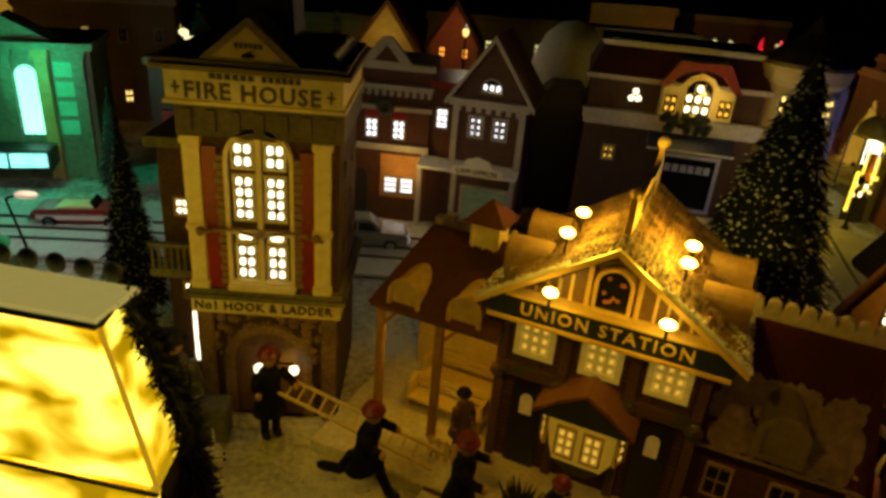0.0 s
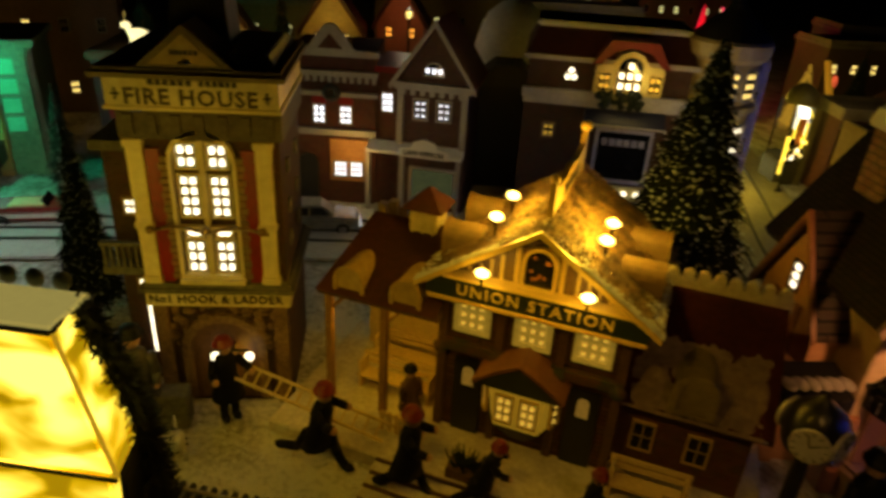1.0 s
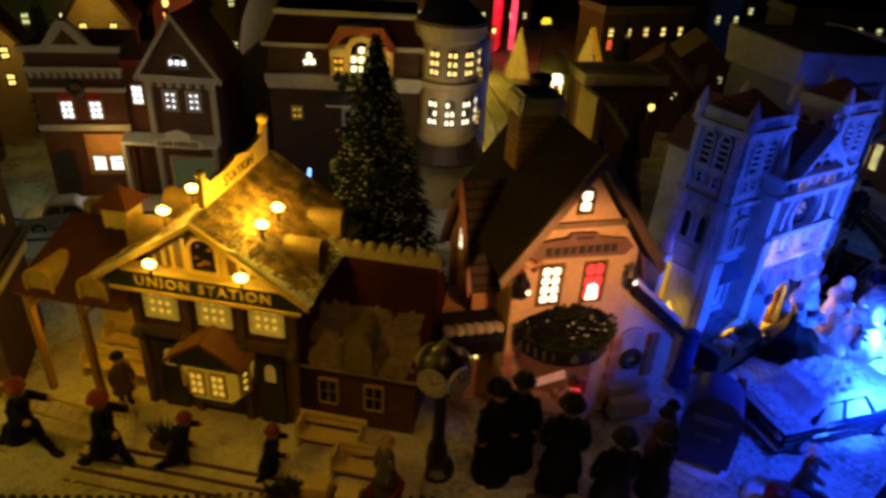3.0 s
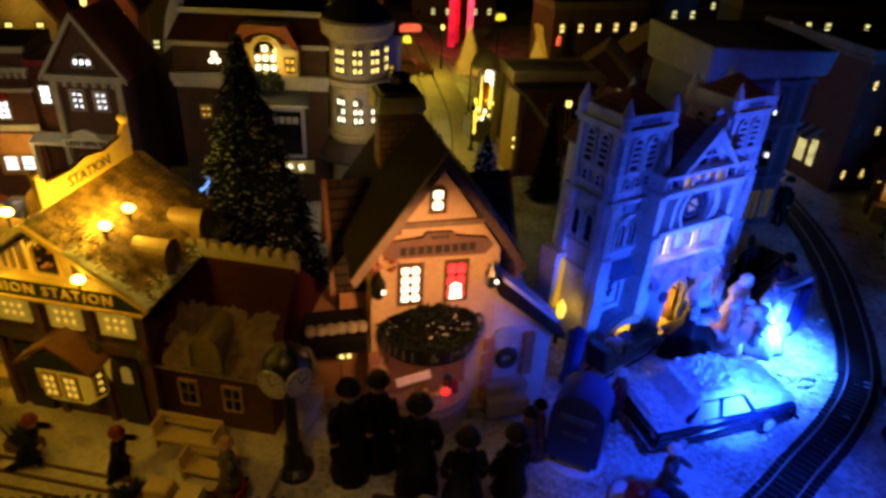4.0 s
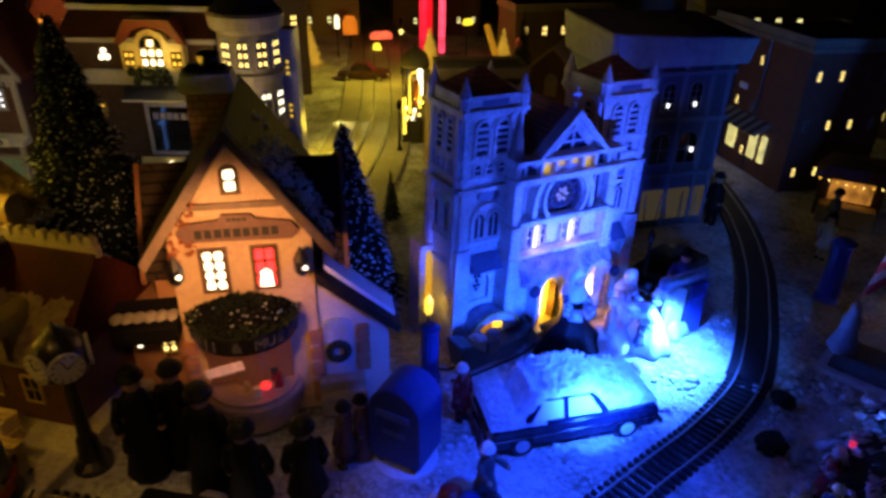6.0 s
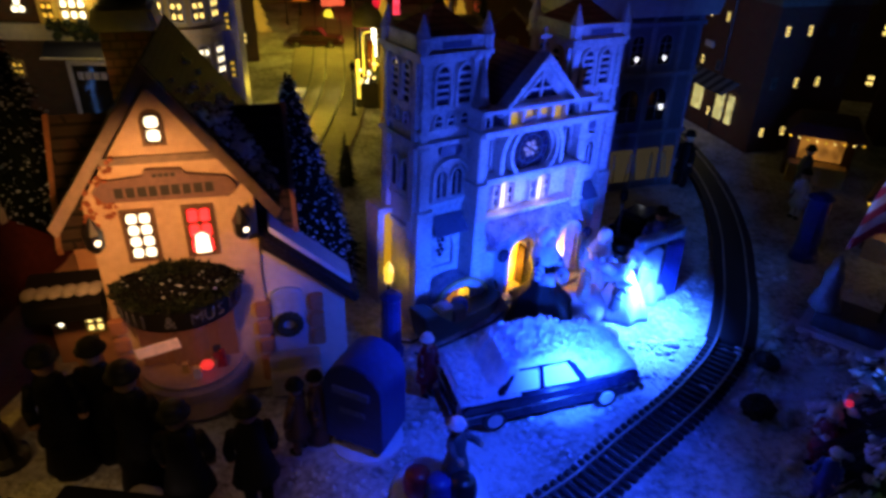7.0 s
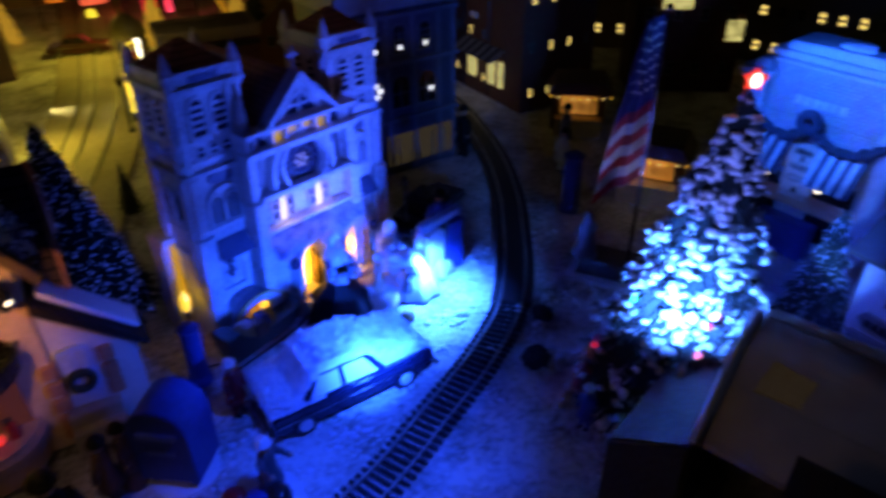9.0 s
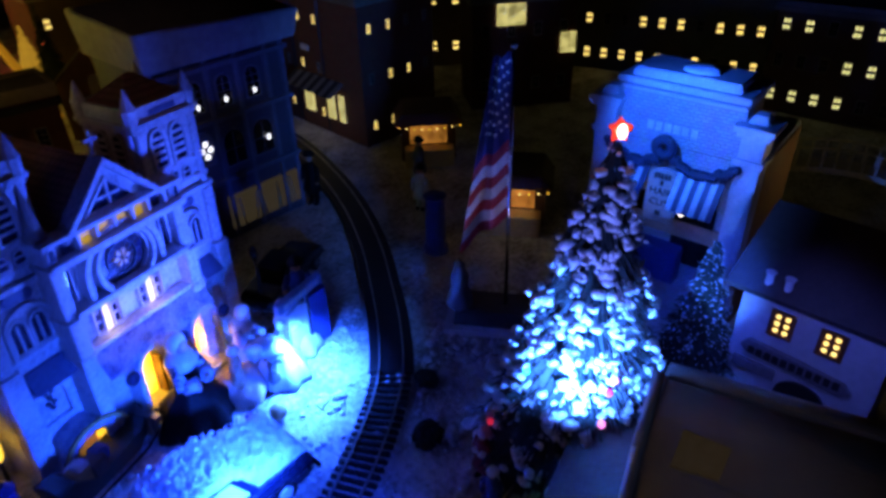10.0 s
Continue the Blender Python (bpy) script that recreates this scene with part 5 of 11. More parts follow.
def cathedral():
    h = thing("cathedral", 0.7547, 0.4635, 0.0, 18.5, "white two-towered model cathedral bathed in blue floodlight", "cathedral")
    h.matrix_world = CATH
    WHITE = mat("weathered_white_plaster", (0.68, 0.67, 0.66), 0.5, (0.30, 0.28, 0.30), 110, 0.8, 300, low=0.33, high=0.56)
    STAIN = mat("deep_blue_glass", (0.03, 0.04, 0.08), 0.15, (0.010, 0.013, 0.03), 300)
    ROOFC = courses("rust_brown_roof", (0.40, 0.20, 0.15), (0.33, 0.15, 0.115), (0.20, 0.09, 0.07), 0.006, 0.0045, 0.0005)
    BLUELEAD = mat("slate_blue_lead", (0.13, 0.15, 0.24), 0.5, (0.08, 0.09, 0.16), 110, 0.3)
    bm = solid()
    box(bm, -0.058, 0.058, 0.0045, 0.150, -0.004, 0.205)
    part("nave", bm, WHITE, h, "white nave", 0.0006)
    # central gable
    bm = solid()
    slab(bm, [(-0.044, 0.214), (0.044, 0.214), (0.0, 0.2565)], -0.0035, 0.02)
    part("gable", bm, WHITE, h, "white front gable")
    for s in (-1, 1):
        bm = solid()
        n = [(s * 0.049, 0.2095), (s * 0.049, 0.2155), (0.0, 0.2655), (0.0, 0.2580)]
        slab(bm, n if s > 0 else n[::-1], -0.0125, 0.004)
        part("gable_coping", bm, WHITE, h, "white coping", 0.0008)
        bm = solid()
        n = [(s * 0.060, 0.203), (s * 0.060, 0.207), (0.0, 0.2625), (0.0, 0.2565)]
        slab(bm, n if s > 0 else n[::-1], 0.0042, 0.158)
        part("roof_slope", bm, ROOFC, h, "rust-brown roof slope")
    bm = solid()
    ring(bm, [(-0.027, 0.2205), (0.027, 0.2205), (0.0, 0.2470)], [(-0.0225, 0.2222), (0.0225, 0.2222), (0.0, 0.2440)], -0.0065, -0.0034)
    box(bm, -0.0011, 0.0011, -0.0060, -0.0034, 0.2222, 0.2440)
    box(bm, -0.0115, 0.0115, -0.0060, -0.0034, 0.2300, 0.2318)
    part("gable_tracery", bm, WHITE, h, "white tracery in the gable")
    bm = solid()
    slab(bm, [(-0.0225, 0.2222), (0.0225, 0.2222), (0.0, 0.2440)], -0.0042, -0.0030)
    part("gable_glass", bm, STAIN, h, "dark glass in the gable")
    bm = solid()
    rod(bm, (0.0, -0.002, 0.262), (0.0, -0.002, 0.286), 0.0020, 0.0010)
    box(bm, -0.0065, 0.0065, -0.0032, -0.0008, 0.2765, 0.2792)
    part("gable_cross", bm, WHITE, h, "white stone cross on the gable", 0.0003)
    # arcade under the gable
    each("cornice", [(-0.066, 0.066, -0.0125, 0.0045, 0.2150, 0.2190), (-0.068, 0.068, -0.0135, 0.0045, 0.1935, 0.2000)], WHITE, h, "white string course", 0.0006)
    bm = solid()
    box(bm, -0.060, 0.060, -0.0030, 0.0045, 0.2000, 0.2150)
    # the recess's shade is put into a darker plaster
    part("arcade_wall", bm, mat("shadowed_plaster", (0.34, 0.33, 0.34), 0.6, (0.2, 0.19, 0.2), 110, 0.5), h, "recessed arcade wall, shade put into its darker grey")
    for i in range(6):
        x = -0.0470 + 0.0177 * i
        bm = solid()
        slab(bm, arch_pts(x, 0.2010, 0.2150, 0.0085, 8, 1.0), -0.0046, -0.0028)
        wn = part("arcade_arch", bm, mat("amber_niche", (0.5, 0.3, 0.05), 0.5, (0.12, 0.07, 0.02), 500, emit=(1.0, 0.62, 0.03), strength=0.42) if 1 <= i <= 4 else STAIN, h, "small amber-lit arch" if 1 <= i <= 4 else "small dark arch")
        each("arcade_column", [(x + 0.0072, x + 0.0102, -0.0095, -0.0030, 0.2000, 0.2150)], WHITE, h, "", 0.0004)
    # rose window under its arch
    n = 28

    def circ(r, z=0.1715):
        return [(-0.002 + r * math.cos(2 * math.pi * i / n), z + r * math.sin(2 * math.pi * i / n)) for i in range(n)]

    bm = solid()
    ring(bm, circ(0.0305), circ(0.0265), -0.0100, 0.0045)
    ring(bm, circ(0.0265), circ(0.0242), -0.0055, 0.0045)
    rose = part("rose_window", bm, WHITE, h, "round rose window in a white moulded ring", 0.0004)
    bm = solid()
    slab(bm, circ(0.0245), -0.0005, 0.0042)
    part("rose_glass", bm, mat("rose_blue_glass", (0.020, 0.024, 0.075), 0.2, (0.07, 0.035, 0.03), 330, low=0.45, high=0.55), rose)
    for i in range(12):
        a = 2 * math.pi * i / 12
        bm = solid()
        rod(bm, (-0.002 + 0.0065 * math.cos(a), -0.0016, 0.1715 + 0.0065 * math.sin(a)), (-0.002 + 0.0238 * math.cos(a), -0.0016, 0.1715 + 0.0238 * math.sin(a)), 0.0005, sides=5)
        part("rose_spoke", bm, mat("blue_grey_lead", (0.08, 0.09, 0.15), 0.5), rose)
    bm = solid()
    ring(bm, circ(0.0152), circ(0.0142), -0.0026, -0.0006)
    part("rose_tracery", bm, MATS["blue_grey_lead"], rose)
    for i in range(6):
        a = 2 * math.pi * i / 6
        bm = solid()
        slab(bm, [(-0.002 + 0.0080 * math.cos(a + d) * k, 0.1715 + 0.0080 * math.sin(a + d) * k) for d, k in ((-0.20, 0.40), (0, 0.25), (0.20, 0.40), (0.28, 0.85), (0, 1.05), (-0.28, 0.85))], -0.0028, -0.0008)
        part("rose_petal", bm, mat("buff_petal", (0.75, 0.62, 0.42), 0.4, emit=(1, 0.75, 0.4), strength=0.10), rose, "pale glowing petal of the rose")
    bm = solid()
    ring(bm, arch_pts(-0.002, 0.1515, 0.2090 - 0.002, 0.0800, 14, 0.95), arch_pts(-0.002, 0.1515, 0.2040 - 0.002, 0.0690, 14, 0.98), -0.0075, 0.0046)
    part("rose_arch", bm, WHITE, h, "white arch moulding over the rose", 0.0005)
    for s in (-1, 1):
        for z, w in ((0.1895, 0.0036), (0.1560, 0.0030)):
            bm = solid()
            lathe(bm, (0, 0, 0), [(w, -0.0006), (w, 0.0012)], 12)
            bm.transform(Matrix.Translation((-0.002 + s * (0.0395 if z > 0.18 else 0.0320), 0.0028, z)) @ Matrix.Rotation(math.pi / 2, 4, "X"))
            part("spandrel_eye", bm, STAIN, h, "dark round eye in the spandrel")
        gothic(h, -0.002 + s * 0.0500, 0.1545, 0.1880, 0.0088, STAIN, 0.0044, None, WHITE, 0.0045)
    # corner piers of the centre, the one beside the bell tower with a spire
    for s in (-1, 1):
        bm = solid()
        x = s * 0.0625
        box(bm, x - 0.0065, x + 0.0065, -0.0105, 0.02, -0.004, 0.1445)
        box(bm, x - 0.0055, x + 0.0055, -0.0075, 0.02, 0.1445, 0.217)
        part("pier", bm, WHITE, h, "white corner pier", 0.0008)
        each("pier_band", [(x - 0.0078, x + 0.0078, -0.0122, 0.018, z, z + 0.0036) for z in (0.1065, 0.1440, 0.1945, 0.2150)], WHITE, h, "", 0.0006)
        gothic(h, x, 0.2015, 0.2135, 0.0070, STAIN, -0.0078, None, WHITE, 0.0018)
    bm = solid()
    lathe(bm, (-0.0625, 0.004, 0.2185), [(0.0092, 0), (0.0092, 0.003), (0.0074, 0.006), (0.0046, 0.024), (0.0014, 0.043), (0.0004, 0.047)], 8)
    part("spire", bm, mat("weathered_spire", (0.34, 0.27, 0.25), 0.6, (0.2, 0.15, 0.14), 120, 0.4), h, "small weathered spire")
    # lit gallery
    each("gallery_course", [(-0.060, 0.060, -0.0120, 0.0046, 0.1465, 0.1520), (-0.058, 0.058, -0.0085, 0.0046, 0.1065, 0.1105)], WHITE, h, "white gallery string course", 0.0006)
    for cx in (-0.0290, 0.0180):
        bm = solid()
        slab(bm, arch_pts(cx, 0.1115, 0.1420, 0.0070, 8, 1.0), 0.0020, 0.0042)
        part("lit_niche", bm, mat("lit_niche_white", (0.9, 0.86, 0.88), 0.4, emit=(1.0, 0.80, 0.86), strength=0.9), h, "brightly lit white niche")
        for s in (-1, 1):
            gothic(h, cx + s * 0.0088, 0.1140, 0.1455, 0.0094, STAIN, 0.0044, None, WHITE, 0.0060, 3)
            bm = solid()
            slab(bm, [(cx + s * 0.0088 - 0.0060, 0.1405), (cx + s * 0.0088 + 0.0060, 0.1405), (cx + s * 0.0088, 0.1470)], -0.0042, 0.0044)
            part("gallery_hood", bm, WHITE, h, "small white gablet", 0.0004)
    # portals
    for i, (cx, w, top) in enumerate(((-0.0080, 0.030, 0.078), (0.0560, 0.030, 0.078))):
        bm = solid()
        ring(bm, arch_pts(cx, -0.003, top + 0.008, w + 0.012, 10, 1.15), arch_pts(cx, -0.003, top + 0.002, w + 0.001, 10, 1.15), -0.0150, 0.0046)
        ring(bm, arch_pts(cx, -0.003, top + 0.002, w + 0.001, 10, 1.15), arch_pts(cx, -0.003, top - 0.004, w - 0.008, 10, 1.15), -0.0090, 0.0046)
        pt = part("portal", bm, WHITE, h, "deep white pointed portal", 0.0005)
        bm = solid()
        slab(bm, arch_pts(cx, -0.003, top - 0.004, w - 0.008, 10, 1.15), 0.0020, 0.0044)
        part("portal_glow", bm, PORTAL, pt, "golden light in the doorway")
        bm = solid()
        box(bm, cx + 0.0072, cx + 0.0102, -0.0100, 0.0016, 0.012, top - 0.014)
        part("door_leaf", bm, WOOD, pt, "open brown door leaf")
    # frosted canopy that runs over the portals
    CANOPY = mat("frosted_canopy", (0.62, 0.64, 0.70), 0.6, (0.16, 0.19, 0.34), 260, 1.0, 420, low=0.42, high=0.56)
    bm = solid()
    nx, nz = 60, 14
    g = []
    for j in range(nz + 1):
        row = []
        for i in range(nx + 1):
            x, k = -0.056 + 0.126 * i / nx, j / nz
            wave = 0.5 + 0.5 * math.cos((x + 0.008) * 2 * math.pi / 0.064)
            z0 = 0.078 + 0.010 * wave
            z = z0 + (0.1065 - z0) * k + 0.0015 * noise.noise((x * 260, k * 9, 3))
            row.append(bm.verts.new((x, -0.0185 + 0.0150 * k ** 1.4 - 0.0022 * noise.noise((x * 190, k * 6, 7)), z)))
        g.append(row)
    for a, b in zip(g, g[1:]):
        for i in range(nx):
            bm.faces.new((a[i], a[i + 1], b[i + 1], b[i]))
    bmesh.ops.solidify(bm, geom=bm.faces[:], thickness=0.0015)
    part("portal_canopy", bm, CANOPY, h, "bumpy frosted canopy over the portals", smooth=True)
    for x, z in ((-0.0375, 0.0700), (0.0220, 0.0735), (0.0765, 0.0690)):
        bm = solid()
        for k in range(14):
            a = 2 * math.pi * k / 14
            ball(bm, (x + 0.0038 * math.cos(a), -0.0205, z + 0.0038 * math.sin(a)), 0.0034, sides=7, rings=5)
        part("wreath", bm, mat("navy_wreath", (0.02, 0.03, 0.08), 0.6, (0.01, 0.016, 0.04), 300, 0.5), h, "dark blue wreath between the portals")["kind"] = "stuff"
    each("step", [(-0.034, 0.092, -0.019 - 0.0085 * (k + 1), -0.0191 - 0.0085 * k, -0.004, 0.020 - 0.0048 * k) for k in range(4)],
         mat("step_stone", (0.55, 0.48, 0.38), 0.6, None, 90, 0.3), h, "broad stone step", 0.0006)
    each("step_nosing", [(-0.034, 0.092, -0.0200 - 0.0085 * k, -0.0188 - 0.0085 * k, 0.0186 - 0.0048 * k, 0.0206 - 0.0048 * k) for k in range(1, 4)],
         mat("step_dark", (0.10, 0.07, 0.05), 0.6, None, 90, 0.3), h, "thin dark strip at the step edge")
    bm = solid()
    box(bm, -0.036, 0.094, -0.0188, 0.0046, -0.004, 0.020)
    part("landing", bm, MATS["step_stone"], h, "stone landing before the portals", 0.0006)
    # towers
    for cx, sgn in ((-0.086, -1), (0.086, 1)):
        hw = 0.0335
        y0, y1 = 0.014, 0.076
        bm = solid()
        box(bm, cx - hw, cx + hw, y0, y1, -0.004, 0.264)
        tower = part("tower", bm, WHITE, h, "square white bell tower", 0.0008)
        each("string_course", [(cx - hw - o, cx + hw + o, y0 - o, y1 + o, z, z + 0.0045) for z, o in ((0.0965, 0.0045), (0.1240, 0.0030), (0.1850, 0.0052), (0.1960, 0.0030), (0.2150, 0.0025), (0.2595, 0.0030), (0.2640, 0.0052))], WHITE, tower, "", 0.0006)
        for sx in (-1, 1):
            bm = solid()
            x = cx + sx * (hw - 0.0035)
            box(bm, x - 0.0055, x + 0.0055, y0 - 0.0065, y0, -0.004, 0.185)
            box(bm, x - 0.0062 - (0.003 if sx == sgn else 0), x + 0.0062 + (0.003 if sx == sgn else 0), y0 - 0.0105, y0, -0.004, 0.124, 0.0008)
            box(bm, x - 0.0040, x + 0.0040, y0 - 0.0030, y0, 0.185, 0.260)
            part("buttress", bm, WHITE, tower, "stepped white buttress", 0.0008)
            bm = solid()
            x = cx + sx * (hw + 0.002)
            for yy in (y0 + 0.006, y1 - 0.006):
                box(bm, x - 0.003, x + 0.003, yy - 0.0055, yy + 0.0055, -0.004, 0.185)
                box(bm, x - 0.002, x + 0.0020, yy - 0.004, yy + 0.004, 0.185, 0.260)
            part("flank_buttress", bm, WHITE, tower, "white flank buttress", 0.0008)
        for sx in (-1, 1):
            for yy in (y0 + 0.001, y1 - 0.001):
                bm = solid()
                lathe(bm, (cx + sx * (hw - 0.0005), yy, 0.268), [(0.0062, 0), (0.0062, 0.011), (0.0072, 0.0125), (0.0056, 0.016), (0.0024, 0.026), (0.0003, 0.032)], 8)
                part("pinnacle", bm, WHITE, tower)
        for a0, a1, b0, b1 in ((cx - hw + 0.005, cx + hw - 0.005, y0 - 0.002, y0 + 0.002), (cx - hw - 0.002, cx - hw + 0.002, y0 + 0.006, y1 - 0.006), (cx + hw - 0.002, cx + hw + 0.002, y0 + 0.006, y1 - 0.006), (cx - hw + 0.005, cx + hw - 0.005, y1 - 0.002, y1 + 0.002)):
            bm = solid()
            box(bm, a0, a1, b0, b1, 0.2685, 0.2815)
            part("parapet", bm, WHITE, tower, "white parapet", 0.0005)
        bm = solid()
        box(bm, cx - 0.0150, cx + 0.0145, y0 - 0.0027, y0 - 0.0018, 0.2712, 0.2770)
        part("parapet_carving", bm, BLUELEAD, tower, "dark carved slot in the parapet")
        bm = solid()
        v = [bm.verts.new(p) for p in ((cx - hw + 0.001, y0 + 0.002, 0.278), (cx + hw - 0.001, y0 + 0.002, 0.278), (cx + hw - 0.001, y1 - 0.002, 0.278), (cx - hw + 0.001, y1 - 0.002, 0.278),
                                       (cx - 0.004, (y0 + y1) / 2, 0.3015), (cx + 0.004, (y0 + y1) / 2, 0.3015))]
        for f in ((0, 1, 5, 4), (1, 2, 5), (2, 3, 4, 5), (3, 0, 4), (3, 2, 1, 0)):
            bm.faces.new([v[k] for k in f])
        part("tower_roof", bm, ROOFC, tower, "rust-brown hipped tower roof")
        # front: bell openings, triplet, plaque, twin lancets under one arch, lean-to slab, trefoil window
        for x in (cx - 0.0125, cx + 0.0105):
            gothic(tower, x, 0.2200, 0.2590, 0.0190, STAIN, y0, None, WHITE, 0.0035, 5)
        for k in range(3):
            gothic(tower, cx - 0.0155 + 0.0140 * k, 0.2010, 0.2145, 0.0110, STAIN, y0, None, WHITE, 0.0026, 2)
        bm = solid()
        slab(bm, [(cx - 0.0130, 0.1760), (cx - 0.0100, 0.1735), (cx + 0.0090, 0.1735), (cx + 0.0120, 0.1760), (cx + 0.0120, 0.1810), (cx + 0.0085, 0.1838), (cx - 0.0095, 0.1838), (cx - 0.0130, 0.1810)], y0 - 0.0030, y0)
        part("plaque", bm, BLUELEAD, tower, "dark carved plaque", 0.0005)
        bm = solid()
        ring(bm, arch_pts(cx - 0.0005, 0.1290, 0.1715, 0.0400, 10, 0.9), arch_pts(cx - 0.0005, 0.1305, 0.1685, 0.0355, 10, 0.9), y0 - 0.0050, y0 + 0.0005)
        part("window_arch", bm, WHITE, tower, "white arch over twin lancets", 0.0004)
        for x in (cx - 0.0092, cx + 0.0082):
            gothic(tower, x, 0.1300, 0.1620, 0.0165, STAIN, y0, None, WHITE, 0.0034)
        bm = solid()
        slab(bm, [(cx - 0.0205, 0.0975), (cx + 0.0205, 0.0975), (cx + 0.0190, 0.1135), (cx - 0.0190, 0.1135)], y0 - 0.0160, y0)
        for v in bm.verts:
            if v.co.z > 0.11 and v.co.y < y0 - 0.01:
                v.co.y += 0.0135
        part("porch_roof", bm, BLUELEAD, tower, "slanted blue-grey lean-to slab", 0.0006)
        bm = solid()
        ring(bm, arch_pts(cx - 0.006, 0.0560, 0.0960, 0.0300, 10, 1.1), arch_pts(cx - 0.006, 0.0575, 0.0930, 0.0260, 10, 1.1), y0 - 0.0045, y0 + 0.0004)
        part("window_arch", bm, WHITE, tower, "white arch over the trefoil window", 0.0004)
        for k, (dx, dz, r) in enumerate(((0, 0.0905, 0.0026), (-0.0026, 0.0855, 0.0022), (0.0026, 0.0855, 0.0022), (0, 0.0800, 0.0026), (-0.0026, 0.0745, 0.0022), (0.0026, 0.0745, 0.0022), (0, 0.0695, 0.0024))):
            bm = solid()
            lathe(bm, (0, 0, 0), [(r, -0.0006), (r, 0.0010)], 10)
            bm.transform(Matrix.Translation((cx - 0.006 + dx, y0 - 0.0008, dz)) @ Matrix.Rotation(math.pi / 2, 4, "X"))
            part("trefoil_eye", bm, STAIN, tower)
        # flank that faces the cottage
        turn = Matrix.Rotation(-math.pi / 2, 4, "Z")
        for yy in (y0 + 0.021, y1 - 0.021):
            spans = [(0.2200, 0.2590, 0.0165, 5), (0.1330, 0.1690, 0.0150, 0), (0.1995, 0.2140, 0.0090, 2)]
            for z0, z1, ww, sl in spans if sgn < 0 else spans[:1]:
                wn = gothic(tower, 0, z0, z1, ww, STAIN, 0, None, WHITE, 0.0035, sl)
                wn.matrix_local = Matrix.Translation((cx - hw, yy, 0)) @ turn
    # snow-hooded doorway in the foot of the near tower
    bm = solid()
    cx = -0.080
    ring(bm, arch_pts(cx, -0.003, 0.048, 0.060, 12, 0.8), arch_pts(cx, -0.003, 0.040, 0.046, 12, 0.8), -0.012, 0.014)
    pt = part("low_portal", bm, MATS["frosted_canopy"], h, "frosted hood over a dark doorway", 0.0008)
    bm = solid()
    slab(bm, arch_pts(cx, -0.003, 0.040, 0.046, 12, 0.8), 0.0100, 0.0130)
    part("doorway", bm, mat("dim_portal", (0.3, 0.18, 0.05), 0.5, (0.08, 0.05, 0.02), 200, emit=(1.0, 0.5, 0.02), strength=0.10), pt, "dim golden doorway")
    bm = solid()
    ring(bm, arch_pts(cx, -0.003, 0.0520, 0.066, 12, 0.8), arch_pts(cx, -0.003, 0.0485, 0.0605, 12, 0.8), -0.014, -0.0115)
    part("hood_rim", bm, mat("golden_brown_rim", (0.6, 0.38, 0.12), 0.5), pt, "golden-brown rim of the hood")
    # side aisle with an amber recess and lantern
    bm = solid()
    box(bm, -0.1350, -0.1195, 0.060, 0.088, -0.004, 0.108)
    part("aisle", bm, WHITE, h, "low side aisle", 0.0008)
    each("quoin", [(-0.1368, -0.1300, 0.0585, 0.0635, 0.030 + 0.0062 * k, 0.0352 + 0.0062 * k) for k in range(12)], WHITE, h, "", 0.0004)
    AMB = mat("amber_side_window", (0.7, 0.4, 0.03), 0.4, (0.5, 0.26, 0.02), 90, emit=(1.0, 0.55, 0.02), strength=0.42)
    bm = solid()
    slab(bm, arch_pts(-0.1255, 0.036, 0.1020, 0.0085, 8, 1.2), 0.0585, 0.0605)
    part("aisle_light", bm, AMB, h, "amber lit side window")
    bm = solid()
    lathe(bm, (-0.1345, 0.040, 0.034), [(0.0030, 0), (0.0052, 0.004), (0.0060, 0.016), (0.0026, 0.022), (0.0006, 0.026)], 6)
    lan = part("side_lantern", bm, mat("lantern_amber", (0.8, 0.5, 0.05), 0.4, emit=(1.0, 0.62, 0.04), strength=1.3), h, "glowing amber lantern on the flank")
    bm = solid()
    rod(bm, (-0.1345, 0.040, -0.002), (-0.1345, 0.040, 0.034), 0.0024, 0.0016)
    part("lantern_post", bm, IRON, lan)

    for px in (-0.029, 0.018):
        lamp("niche_light", ca_at(px, -0.014, 0.122), 0.0075, (1.0, 0.75, 0.85), 0.004)
    for px in (-0.012, 0.052):
        lamp("portal_light", ca_at(px, -0.006, 0.045), 0.04, (1.0, 0.55, 0.02), 0.005)
    lamp("portal_light", ca_at(-0.078, 0.004, 0.026), 0.012, (1.0, 0.55, 0.02), 0.004)
    lamp("lantern_light", ca_at(-0.1345, 0.030, 0.050), 0.004, (1.0, 0.55, 0.03), 0.004)


cathedral()

# ---- main street behind the station ----


